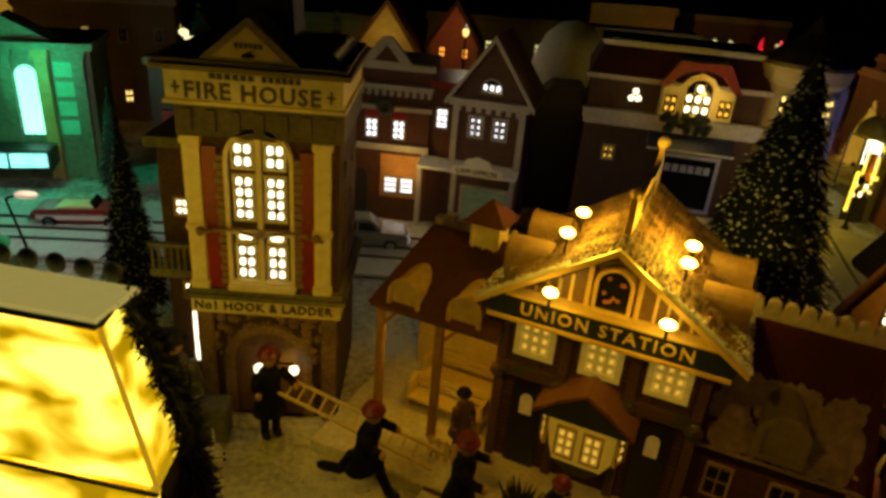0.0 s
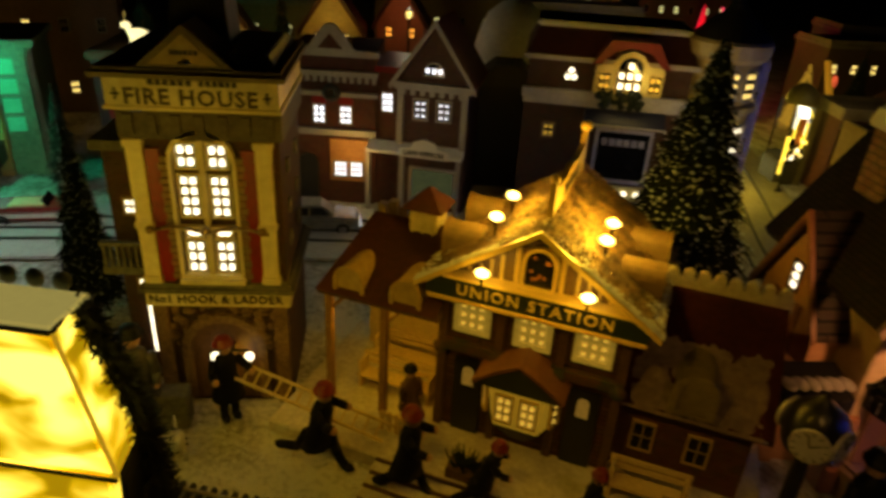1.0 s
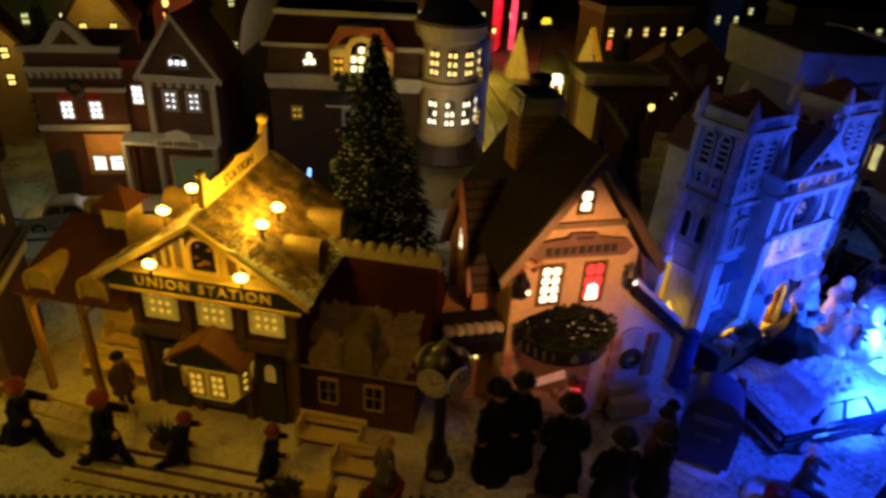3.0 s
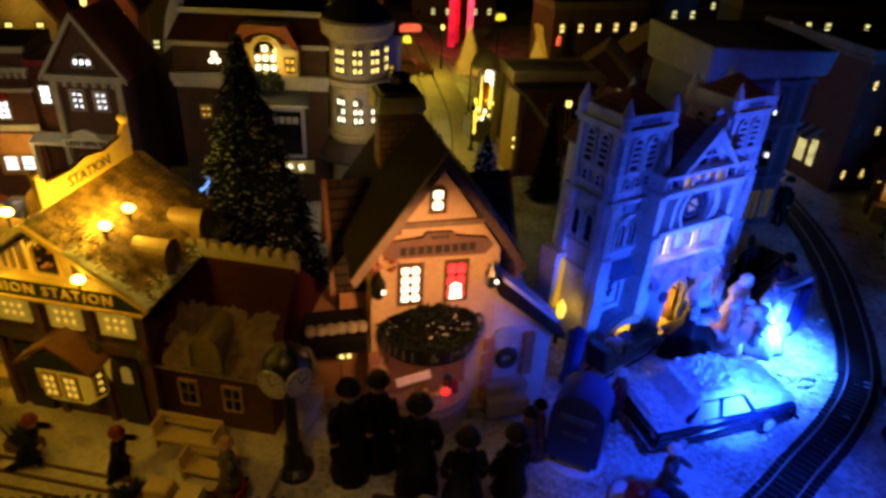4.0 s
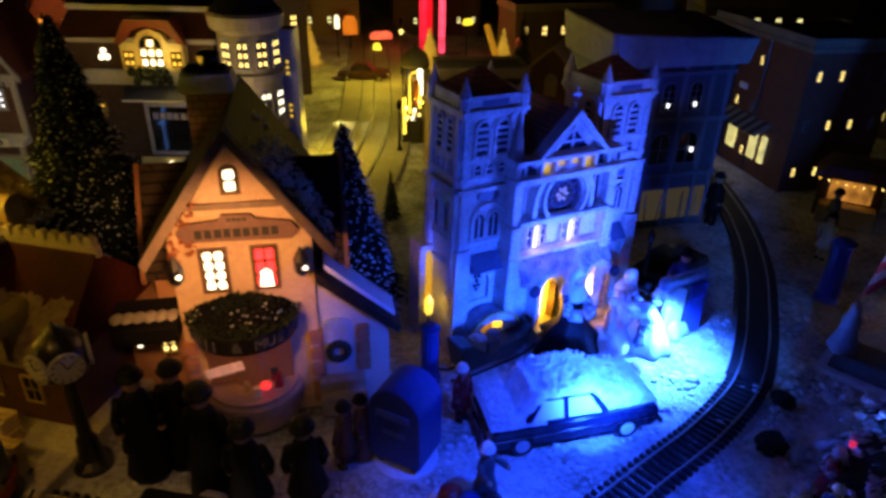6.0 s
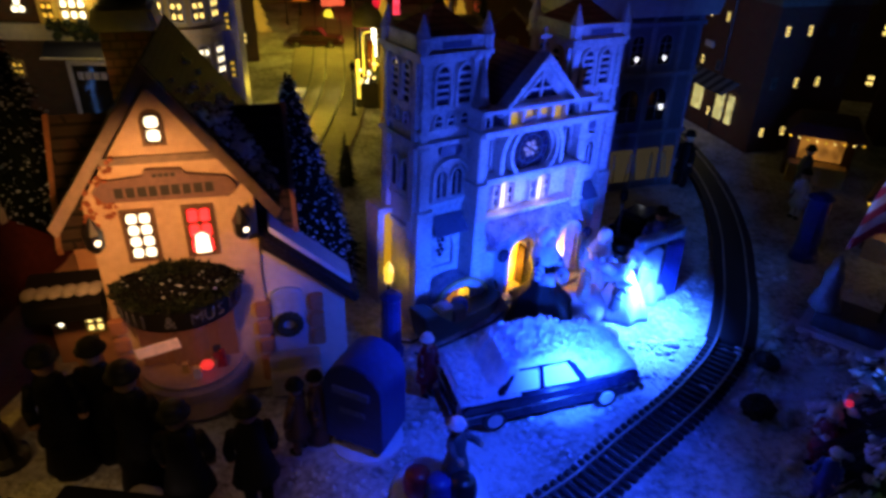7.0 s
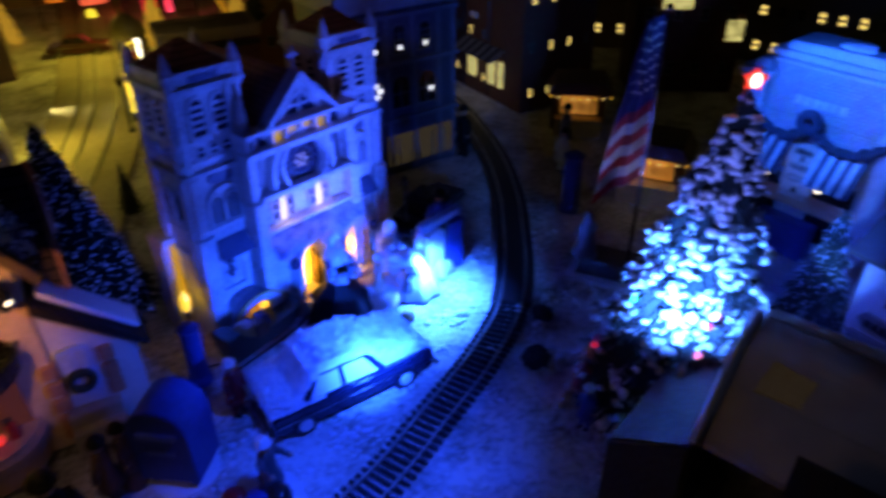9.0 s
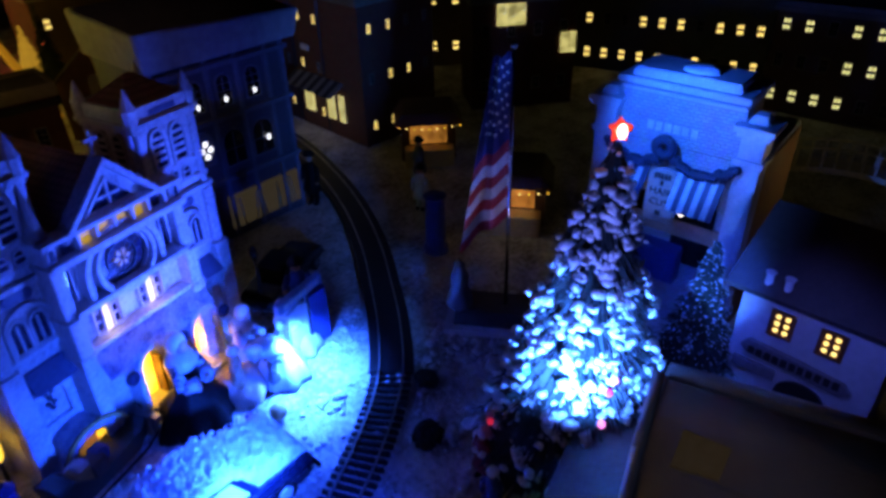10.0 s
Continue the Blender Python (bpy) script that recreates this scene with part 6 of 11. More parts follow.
def law_office():
    g = 0.045
    h = thing("law_office", 0.075, 0.850, g, -15, "dark grey gabled law office with white trim and lit windows", "house")
    W = mat("grey_white_trim", (0.48, 0.46, 0.43), 0.5, (0.34, 0.32, 0.30), 90, 0.4)
    SIDING = courses("brown_siding", (0.17, 0.10, 0.08), (0.15, 0.085, 0.07), (0.05, 0.03, 0.03), 0.2, 0.004, 0.0004)
    bm = solid()
    slab(bm, [(-0.046, g - 0.004), (0.046, g - 0.004), (0.046, 0.224), (0, 0.292), (-0.046, 0.224)], 0, 0.11)
    part("wall", bm, SIDING, h, "dark board wall")
    for s in (-1, 1):
        bm = solid()
        n = [(s * 0.055, 0.216), (s * 0.056, 0.222), (0, 0.304), (0, 0.295)]
        slab(bm, n if s > 0 else n[::-1], -0.004, 0.115)
        part("roof_slope", bm, mat("red_roof", (0.2, 0.05, 0.035), 0.5, (0.14, 0.035, 0.025), 80, 0.3), h, "dull red roof slope")
        bm = solid()
        n = [(s * 0.057, 0.214), (s * 0.058, 0.221), (0, 0.3055), (0, 0.2965)]
        slab(bm, n if s > 0 else n[::-1], -0.009, -0.0045)
        part("bargeboard", bm, W, h, "white bargeboard", 0.0005)
        bm = solid()
        box(bm, s * 0.043 - 0.004, s * 0.043 + 0.004, -0.005, 0, 0.135, 0.215)
        part("pilaster", bm, W, h, "white pilaster", 0.0005)
    bm = solid()
    box(bm, -0.052, 0.052, -0.008, 0.0, 0.2155, 0.2250)
    for i in range(7):
        box(bm, -0.042 + 0.0128 * i, -0.036 + 0.0128 * i, -0.0072, 0, 0.2085, 0.2155)
    part("cornice", bm, W, h, "white bracketed cornice", 0.0005)
    window(h, 0.0, 0.233, 0.252, 0.028, 3, 1, LIT_C, W, 0, arched=True, fill=0.55)
    for x in (-0.016, 0.0155):
        window(h, x, 0.174, 0.204, 0.021, 2, 3, LIT_C, W, 0, fw=0.0026, fill=0.42)
    bm = solid()
    slab(bm, [(-0.085, 0.130), (0.047, 0.130), (0.047, 0.142), (-0.085, 0.142)], -0.022, 0.0)
    for v in bm.verts:
        if v.co.z > 0.14 and v.co.y < -0.02:
            v.co.z -= 0.008
    part("porch_roof", bm, SNOW, h, "snow-dusted porch roof", 0.0008)
    bm = solid()
    slab(bm, [(-0.037, 0.131), (0.030, 0.131), (0.030, 0.142), (0.014, 0.144), (0.012, 0.152), (-0.004, 0.157), (-0.019, 0.152), (-0.021, 0.144), (-0.037, 0.142)], -0.027, -0.023)
    sg = part("signboard", bm, mat("sign_white", (0.82, 0.80, 0.76), 0.5, (0.7, 0.68, 0.64), 90), h, "white shaped signboard", 0.0005)
    lettering("LAW OFFICES", 0.0088, DARK, sg, -0.0035, -0.0273, 0.1370, bold=0.0002)
    for x in (-0.082, -0.035, 0.042):
        bm = solid()
        box(bm, x - 0.003, x + 0.003, -0.021, -0.015, g, 0.130)
        part("porch_post", bm, W, h, "white porch post")
    bm = solid()
    ring(bm, [(-0.028, 0.055), (0.038, 0.055), (0.038, 0.110), (-0.028, 0.110)], [(-0.024, 0.059), (0.034, 0.059), (0.034, 0.106), (-0.024, 0.106)], -0.004, 0)
    wn = part("shop_window", bm, W, h)
    bm = solid()
    box(bm, -0.024, 0.034, -0.0015, 0.0, 0.059, 0.106)
    part("glass", bm, mat("dim_green_shop", (0.06, 0.07, 0.03), 0.2, (0.015, 0.02, 0.015), 120, emit=(0.7, 0.8, 0.3), strength=0.05), wn)
    # the lower side house that joins the hotel
    bm = solid()
    box(bm, -0.086, -0.046, 0.008, 0.10, g - 0.004, 0.232)
    part("side_house", bm, BRICK, h, "narrow brick side house")
    bm = solid()
    box(bm, -0.090, -0.046, 0.002, 0.104, 0.232, 0.240)
    part("side_cornice", bm, RED, h, "red cornice")
    window(h, -0.063, 0.178, 0.206, 0.017, 2, 3, LIT_C, W, 0.0075, fill=0.8)


law_office()


def hotel():
    g = 0.045
    h = thing("town_house", -0.050, 0.877, g, -5, "red brick town house with white cornice and lit windows", "house")
    W = mat("grey_white_trim", (0.50, 0.49, 0.48))
    bm = solid()
    box(bm, -0.064, 0.050, 0, 0.11, g - 0.004, 0.255)
    part("wall", bm, BRICK, h, "red brick wall")
    bm = solid()
    slab(bm, [(-0.070, 0.250), (0.055, 0.250), (0.055, 0.258), (0.022, 0.258), (0.004, 0.282), (-0.003, 0.290), (-0.014, 0.290), (-0.021, 0.282), (-0.038, 0.258), (-0.070, 0.258)], -0.010, 0.0)
    part("pediment", bm, W, h, "white shaped pediment", 0.0008)
    bm = solid()
    slab(bm, [(-0.024, 0.2605), (0.008, 0.2605), (-0.0085, 0.279)], -0.0115, -0.009)
    part("pediment_panel", bm, BRICK, h)
    bm = solid()
    box(bm, -0.068, 0.053, -0.008, 0, 0.224, 0.231)
    box(bm, -0.068, 0.053, -0.006, 0, 0.197, 0.203)
    box(bm, -0.066, 0.051, -0.005, 0, 0.143, 0.152)
    for i in range(12):
        box(bm, -0.062 + 0.0098 * i, -0.057 + 0.0098 * i, -0.007, 0, 0.216, 0.224)
    part("cornice", bm, W, h, "white string courses with brackets", 0.0005)
    for x in (-0.026, 0.010):
        window(h, x, 0.158, 0.185, 0.018, 2, 3, LIT_C, W, 0, fill=0.75)
        bm = solid()
        slab(bm, arch_pts(x, 0.186, 0.197, 0.020, 8, 0.7), -0.003, 0)
        part("window_head", bm, RED, h, "red window head")
    bm = solid()
    for i in range(12):
        a = 2 * math.pi * i / 12
        ball(bm, (-0.008 + 0.008 * math.cos(a), -0.009, 0.203 + 0.008 * math.sin(a)), 0.0045, sides=7, rings=5)
    part("wreath", bm, DARK, h, "dark wreath")["kind"] = "stuff"
    bm = solid()
    box(bm, -0.012, 0.042, -0.004, 0, 0.078, 0.138)
    part("shop_front", bm, mat("amber_lit_brick", (0.5, 0.26, 0.08), 0.6, (0.34, 0.16, 0.05), 150, 0.4), h, "amber-lit shop front")
    for x in (0.003, 0.025):
        window(h, x, 0.084, 0.108, 0.019, 3, 3, LIT_C, W, -0.004, fill=0.72)
    bm = solid()
    slab(bm, arch_pts(-0.042, g, 0.115, 0.026), -0.003, 0)
    part("door", bm, DARK, h, "dark arched door")
    lamp("shop_light", (-0.05 + 0.015, 0.836, 0.130), 0.06, (1.0, 0.55, 0.12), 0.004)


hotel()


def bank():
    g = 0.045
    h = thing("bank", 0.306, 0.800, g, -12, "brick bank with mansard roof, lit bay and round corner tower", "bank")
    W = mat("grey_white_trim", (0.50, 0.49, 0.48))
    bm = solid()
    box(bm, -0.118, 0.082, 0, 0.13, g - 0.004, 0.276)
    part("wall", bm, BRICK_BROWN, h, "brown brick wall")
    bm = solid()
    v = [bm.verts.new(p) for p in ((-0.122, -0.006, 0.274), (0.086, -0.006, 0.274), (0.086, 0.136, 0.274), (-0.122, 0.136, 0.274),
                                   (-0.108, 0.020, 0.306), (0.074, 0.020, 0.306), (0.074, 0.11, 0.306), (-0.108, 0.11, 0.306))]
    for f in ((3, 2, 1, 0), (4, 5, 6, 7), (0, 1, 5, 4), (1, 2, 6, 5), (2, 3, 7, 6), (3, 0, 4, 7)):
        bm.faces.new([v[i] for i in f])
    part("mansard_roof", bm, TERRA, h, "dark red mansard roof")
    bm = solid()
    box(bm, -0.112, 0.078, 0.016, 0.114, 0.306, 0.313)
    part("roof_snow", bm, SNOW, h, "snow on the flat roof", 0.002)
    bm = solid()
    box(bm, -0.124, 0.088, -0.009, 0.0, 0.270, 0.276)
    box(bm, -0.122, 0.086, -0.010, 0.0, 0.2225, 0.2345)
    box(bm, -0.120, 0.084, -0.006, 0.0, 0.2150, 0.2225)
    part("cornice", bm, W, h, "grey-white cornices", 0.0006)
    # lit bay
    bm = solid()
    slab(bm, [(-0.035, 0.236), (0.047, 0.236), (0.047, 0.268), (0.040, 0.272), (0.006 + 0.022, 0.272), (0.020, 0.284), (0.006, 0.289), (-0.008, 0.284), (-0.016, 0.272), (-0.028, 0.272), (-0.035, 0.268)], -0.014, 0.0)
    part("bay", bm, mat("bright_cream", (0.66, 0.55, 0.22), 0.5, (0.52, 0.42, 0.15), 70), h, "cream bay")
    bm = solid()
    slab(bm, [(-0.041, 0.270), (-0.030, 0.272), (-0.016, 0.288), (0.000, 0.2925), (0.012, 0.2925), (0.028, 0.288), (0.042, 0.272), (0.053, 0.270), (0.034, 0.301), (-0.022, 0.301)], -0.018, 0.02)
    part("bay_roof", bm, mat("deep_red_roof", (0.20, 0.018, 0.014), 0.4, (0.13, 0.012, 0.01), 60), h, "red curved bay roof", 0.0006)
    wn = window(h, 0.006, 0.2395, 0.2835, 0.033, 3, 3, LIT, GILT, -0.0145, arched=True, fill=0.62)
    for x in (-0.024, 0.037):
        window(h, x, 0.2395, 0.263, 0.017, 2, 2, LIT_DIM, GILT, -0.0145, fill=0.55)
    # added lamp before the bay, brightens its cream front
    lamp("bay_fill", (0.312, 0.758, 0.262), 0.045, (1.0, 0.7, 0.2), 0.004)
    bm = solid()
    for x, z in ((-0.0675, 0.2500), (-0.0595, 0.2500), (-0.0635, 0.2580)):
        ball(bm, (x, -0.001, z), 0.0038, (1, 0.4, 1), 8, 5)
    part("trefoil_window", bm, LIT, h, "three-lobed bright window", smooth=True)
    bm = solid()
    rng = random.Random(21)
    for i in range(40):
        ball(bm, (rng.uniform(-0.028, 0.030), -0.012 - rng.uniform(0, 0.006), 0.2345 + rng.uniform(-0.014, 0.004)), rng.uniform(0.003, 0.006), sides=6, rings=4)
    part("garland", bm, mat("dark_holly", (0.03, 0.05, 0.02)), h, "dark holly garland")["kind"] = "stuff"
    # shop front
    bm = solid()
    slab(bm, [(-0.040, 0.199), (0.058, 0.199), (0.058, 0.214), (-0.040, 0.214)], -0.024, 0.0)
    for v in bm.verts:
        if v.co.z > 0.21 and v.co.y < -0.02:
            v.co.y += 0.016
    part("awning", bm, mat("navy_awning", (0.012, 0.016, 0.06), 0.5), h, "navy shop awning")
    bm = solid()
    rod(bm, (-0.041, -0.0245, 0.1985), (0.059, -0.0245, 0.1985), 0.0011, sides=6)
    part("awning_edge", bm, WHITE, h, "white awning edge")
    bm = solid()
    ring(bm, [(-0.022, 0.118), (0.050, 0.118), (0.050, 0.190), (-0.022, 0.190)], [(-0.018, 0.122), (0.046, 0.122), (0.046, 0.186), (-0.018, 0.186)], -0.006, 0)
    sw = part("shop_window", bm, mat("grey_blue_trim", (0.48, 0.47, 0.62), 0.5, None, 70), h)
    bm = solid()
    box(bm, -0.018, 0.046, -0.002, 0, 0.122, 0.186)
    part("glass", bm, GLASSY, sw)
    bm = solid()
    bars(bm, -0.014, 0.042, -0.0032, 0.172, 0.009, 6, random.Random(30))
    part("window_writing", bm, mat("grey_blue_trim", (0.35, 0.36, 0.45)), sw, "pale curly letters as plain bars")
    window(h, -0.083, 0.170, 0.190, 0.016, 2, 2, LIT_DIM, OCHRE, 0, fill=0.5)
    bm = solid()
    box(bm, -0.040, 0.060, -0.004, 0, 0.094, 0.113)
    part("shop_panel", bm, mat("bright_cream", (0.66, 0.55, 0.22)), h, "cream panel below the shop window")
    for x in (-0.018, 0.006, 0.022):
        bm = solid()
        ball(bm, (x + 0.02, -0.006, 0.104), 0.004)
        part("shop_light", bm, LIT, h, "bright round shop light", smooth=True)
    # round tower
    c = (0.122, 0.022)
    bm = solid()
    lathe(bm, (c[0], c[1], 0), [(0.040, g - 0.004), (0.040, 0.150), (0.044, 0.152), (0.044, 0.158), (0.040, 0.160), (0.040, 0.222), (0.046, 0.226), (0.046, 0.233), (0.040, 0.235), (0.040, 0.284), (0.048, 0.290), (0.050, 0.306), (0.046, 0.310)], 20)
    tw = part("tower", bm, mat("tower_glaze", (0.54, 0.44, 0.22), 0.45, (0.42, 0.33, 0.15), 60, 0.2), h, "pale round corner tower", smooth=False)
    bm = solid()
    lathe(bm, (c[0], c[1], 0.310), [(0.047, 0), (0.036, 0.012), (0.012, 0.032), (0.001, 0.050)], 20)
    part("tower_roof", bm, DARK, tw, "dark tower roof")
    for z0, z1, lit in ((0.240, 0.280, LIT_Y), (0.172, 0.214, LIT)):
        for k in range(-1, 3):
            a = radians(-90 + 34 * k + 4)
            wn = window(tw, 0, z0, z1, 0.0175, 2, 3, lit, W, 0, arched=True, fill=0.50, dead=0.18, back=mat("tower_pane_back", (0.09, 0.07, 0.03), 0.4))
            wn.matrix_local = Matrix.Translation((c[0] + 0.0402 * math.cos(a), c[1] + 0.0402 * math.sin(a), 0)) @ Matrix.Rotation(a + math.pi / 2, 4, "Z")
    bm = solid()
    lathe(bm, (c[0], c[1], 0.120), [(0.058, 0), (0.060, 0.004), (0.044, 0.026)], 20)
    part("tower_awning", bm, mat("dark_brown_awning", (0.05, 0.025, 0.02), 0.6), tw, "dark ring awning")
    # grey-blue kiosk behind the tower
    bm = solid()
    box(bm, 0.156, 0.180, 0.036, 0.066, g, 0.283)
    part("side_block", bm, mat("warm_grey_block", (0.42, 0.40, 0.36), 0.5, (0.3, 0.28, 0.25), 70, 0.3), h, "grey side block", 0.0008)
    for z in (0.10, 0.16, 0.22):
        window(h, 0.168, z, z + 0.026, 0.012, 1, 3, LIT_DIM, W, 0.0355, fill=0.5)


bank()

# ---- pavilion with a glowing roof, in the foreground ----


def pavilion():
    g = 0.03
    h = thing("glowing_pavilion", -0.200, 0.240, g, -11, "pavilion whose yellow translucent mansard roof glows from within", "pavilion")
    SHELL = glow("glowing_yellow_shell", (1.0, 0.62, 0.022), 2.7, 0.16, 30.0)
    for nd in SHELL.node_tree.nodes:
        if nd.type == "MAP_RANGE":
            nd.inputs[1].default_value, nd.inputs[2].default_value = 0.38, 0.64
        if nd.type == "TEX_NOISE":
            nd.inputs["Detail"].default_value, nd.inputs["Distortion"].default_value = 1.5, 0.6
    nt = SHELL.node_tree
    stretch = nt.nodes.new("ShaderNodeMapping")
    stretch.inputs["Scale"].default_value = (0.75, 1.0, 2.1)
    for nd in list(nt.nodes):
        if nd.type == "TEX_NOISE":
            nt.links.new(nt.nodes["Texture Coordinate"].outputs["Object"], stretch.inputs["Vector"])
            nt.links.new(stretch.outputs["Vector"], nd.inputs["Vector"])
    hue = nt.nodes.new("ShaderNodeValToRGB")
    hue.color_ramp.elements[0].position, hue.color_ramp.elements[1].position = 0.42, 0.62
    hue.color_ramp.elements[0].color, hue.color_ramp.elements[1].color = (1.0, 0.58, 0.003, 1), (1.0, 0.82, 0.11, 1)
    for nd in nt.nodes:
        if nd.type == "TEX_NOISE":
            nt.links.new(nd.outputs["Fac"], hue.inputs[0])
    nt.links.new(hue.outputs[0], nt.nodes["Principled BSDF"].inputs["Emission Color"])
    bm = solid()
    v = [bm.verts.new(p) for p in ((-0.16, -0.006, 0.188), (0.098, -0.006, 0.188), (0.082, 0.050, 0.186), (-0.16, 0.050, 0.186),
                                   (-0.16, 0.016, 0.247), (0.064, 0.016, 0.247), (0.056, 0.044, 0.250), (-0.16, 0.044, 0.250))]
    for f in ((3, 2, 1, 0), (4, 5, 6, 7), (0, 1, 5, 4), (1, 2, 6, 5), (2, 3, 7, 6), (3, 0, 4, 7)):
        bm.faces.new([v[i] for i in f])
    part("roof", bm, SHELL, h, "glowing yellow roof shell", 0.0015)
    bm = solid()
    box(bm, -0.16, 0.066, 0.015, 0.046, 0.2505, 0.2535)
    # the cap's lit look is put in as faint emission
    part("roof_cap", bm, mat("emissive_cap_paint", (0.6, 0.52, 0.26), 0.35, (0.5, 0.42, 0.2), 60, emit=(1.0, 0.80, 0.20), strength=0.32), h, "flat roof cap, its lit look put in as emission", 0.0008)
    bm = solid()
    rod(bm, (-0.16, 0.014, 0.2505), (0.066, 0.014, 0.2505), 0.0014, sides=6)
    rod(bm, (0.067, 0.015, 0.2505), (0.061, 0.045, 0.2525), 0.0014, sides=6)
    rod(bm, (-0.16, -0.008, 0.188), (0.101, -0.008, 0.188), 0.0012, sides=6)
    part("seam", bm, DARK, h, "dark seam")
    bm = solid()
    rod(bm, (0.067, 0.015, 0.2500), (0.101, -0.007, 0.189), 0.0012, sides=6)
    # emission stands in for light on the ridge
    part("hip_ridge", bm, mat("emissive_seam", (0.5, 0.35, 0.05), 0.4, emit=(1.0, 0.55, 0.02), strength=0.45), h, "amber hip ridge with its glow put in as emission")
    for i in range(15):
        bm = solid()
        ball(bm, (0.052 - 0.0145 * i, 0.047, 0.2580), 0.0050, (1, 0.7, 1.05), 8, 6)
        part("cresting", bm, mat("dark_cresting", (0.06, 0.07, 0.04), 0.4), h, "dark scalloped cresting", smooth=True)
    bm = solid()
    v = box(bm, -0.16, 0.094, -0.004, 0.052, 0.150, 0.1865)
    for k in (2, 6):
        v[k].co.x -= 0.013
    part("lower_shell", bm, SHELL, h, "glowing lower shell", 0.0015)
    bm = solid()
    v = []
    slab(bm, [(0.0945, 0.150), (0.0995, 0.150), (0.1000, 0.178), (0.0975, 0.186)], -0.002, 0.040)
    for v in bm.verts:
        v.co.x -= 0.22 * (v.co.y + 0.002)
    part("edge_trim", bm, BLACK, h, "black edge trim", 0.002)
    bm = solid()
    rng = random.Random(17)
    keys = [Vector((0.062, 0.040, 0.249)), Vector((0.078, 0.036, 0.218)), Vector((0.090, 0.032, 0.188)), Vector((0.096, 0.028, 0.158)), Vector((0.098, 0.024, 0.135))]
    for i in range(2200):
        k = rng.uniform(0, 3.999)
        c = keys[int(k)].lerp(keys[int(k) + 1], k - int(k))
        d = Vector((rng.gauss(0.6, 0.7), rng.gauss(0.1, 0.7), rng.gauss(0, 0.7))).normalized()
        rod(bm, c, c + d * rng.uniform(0.006, 0.014), 0.0010, 0.0002, 3)
    part("garland", bm, mat("black_bristle", (0.010, 0.013, 0.008), 0.7, None, 200), h, "dark bristly garland down the roof edge")["kind"] = "stuff"
    bm = solid()
    box(bm, -0.155, 0.078, 0.0, 0.050, g - 0.004, 0.150)
    part("wall", bm, OCHRE, h, "ochre pavilion wall")


pavilion()

# ---- candy shop, white house and snow roof on the right ----


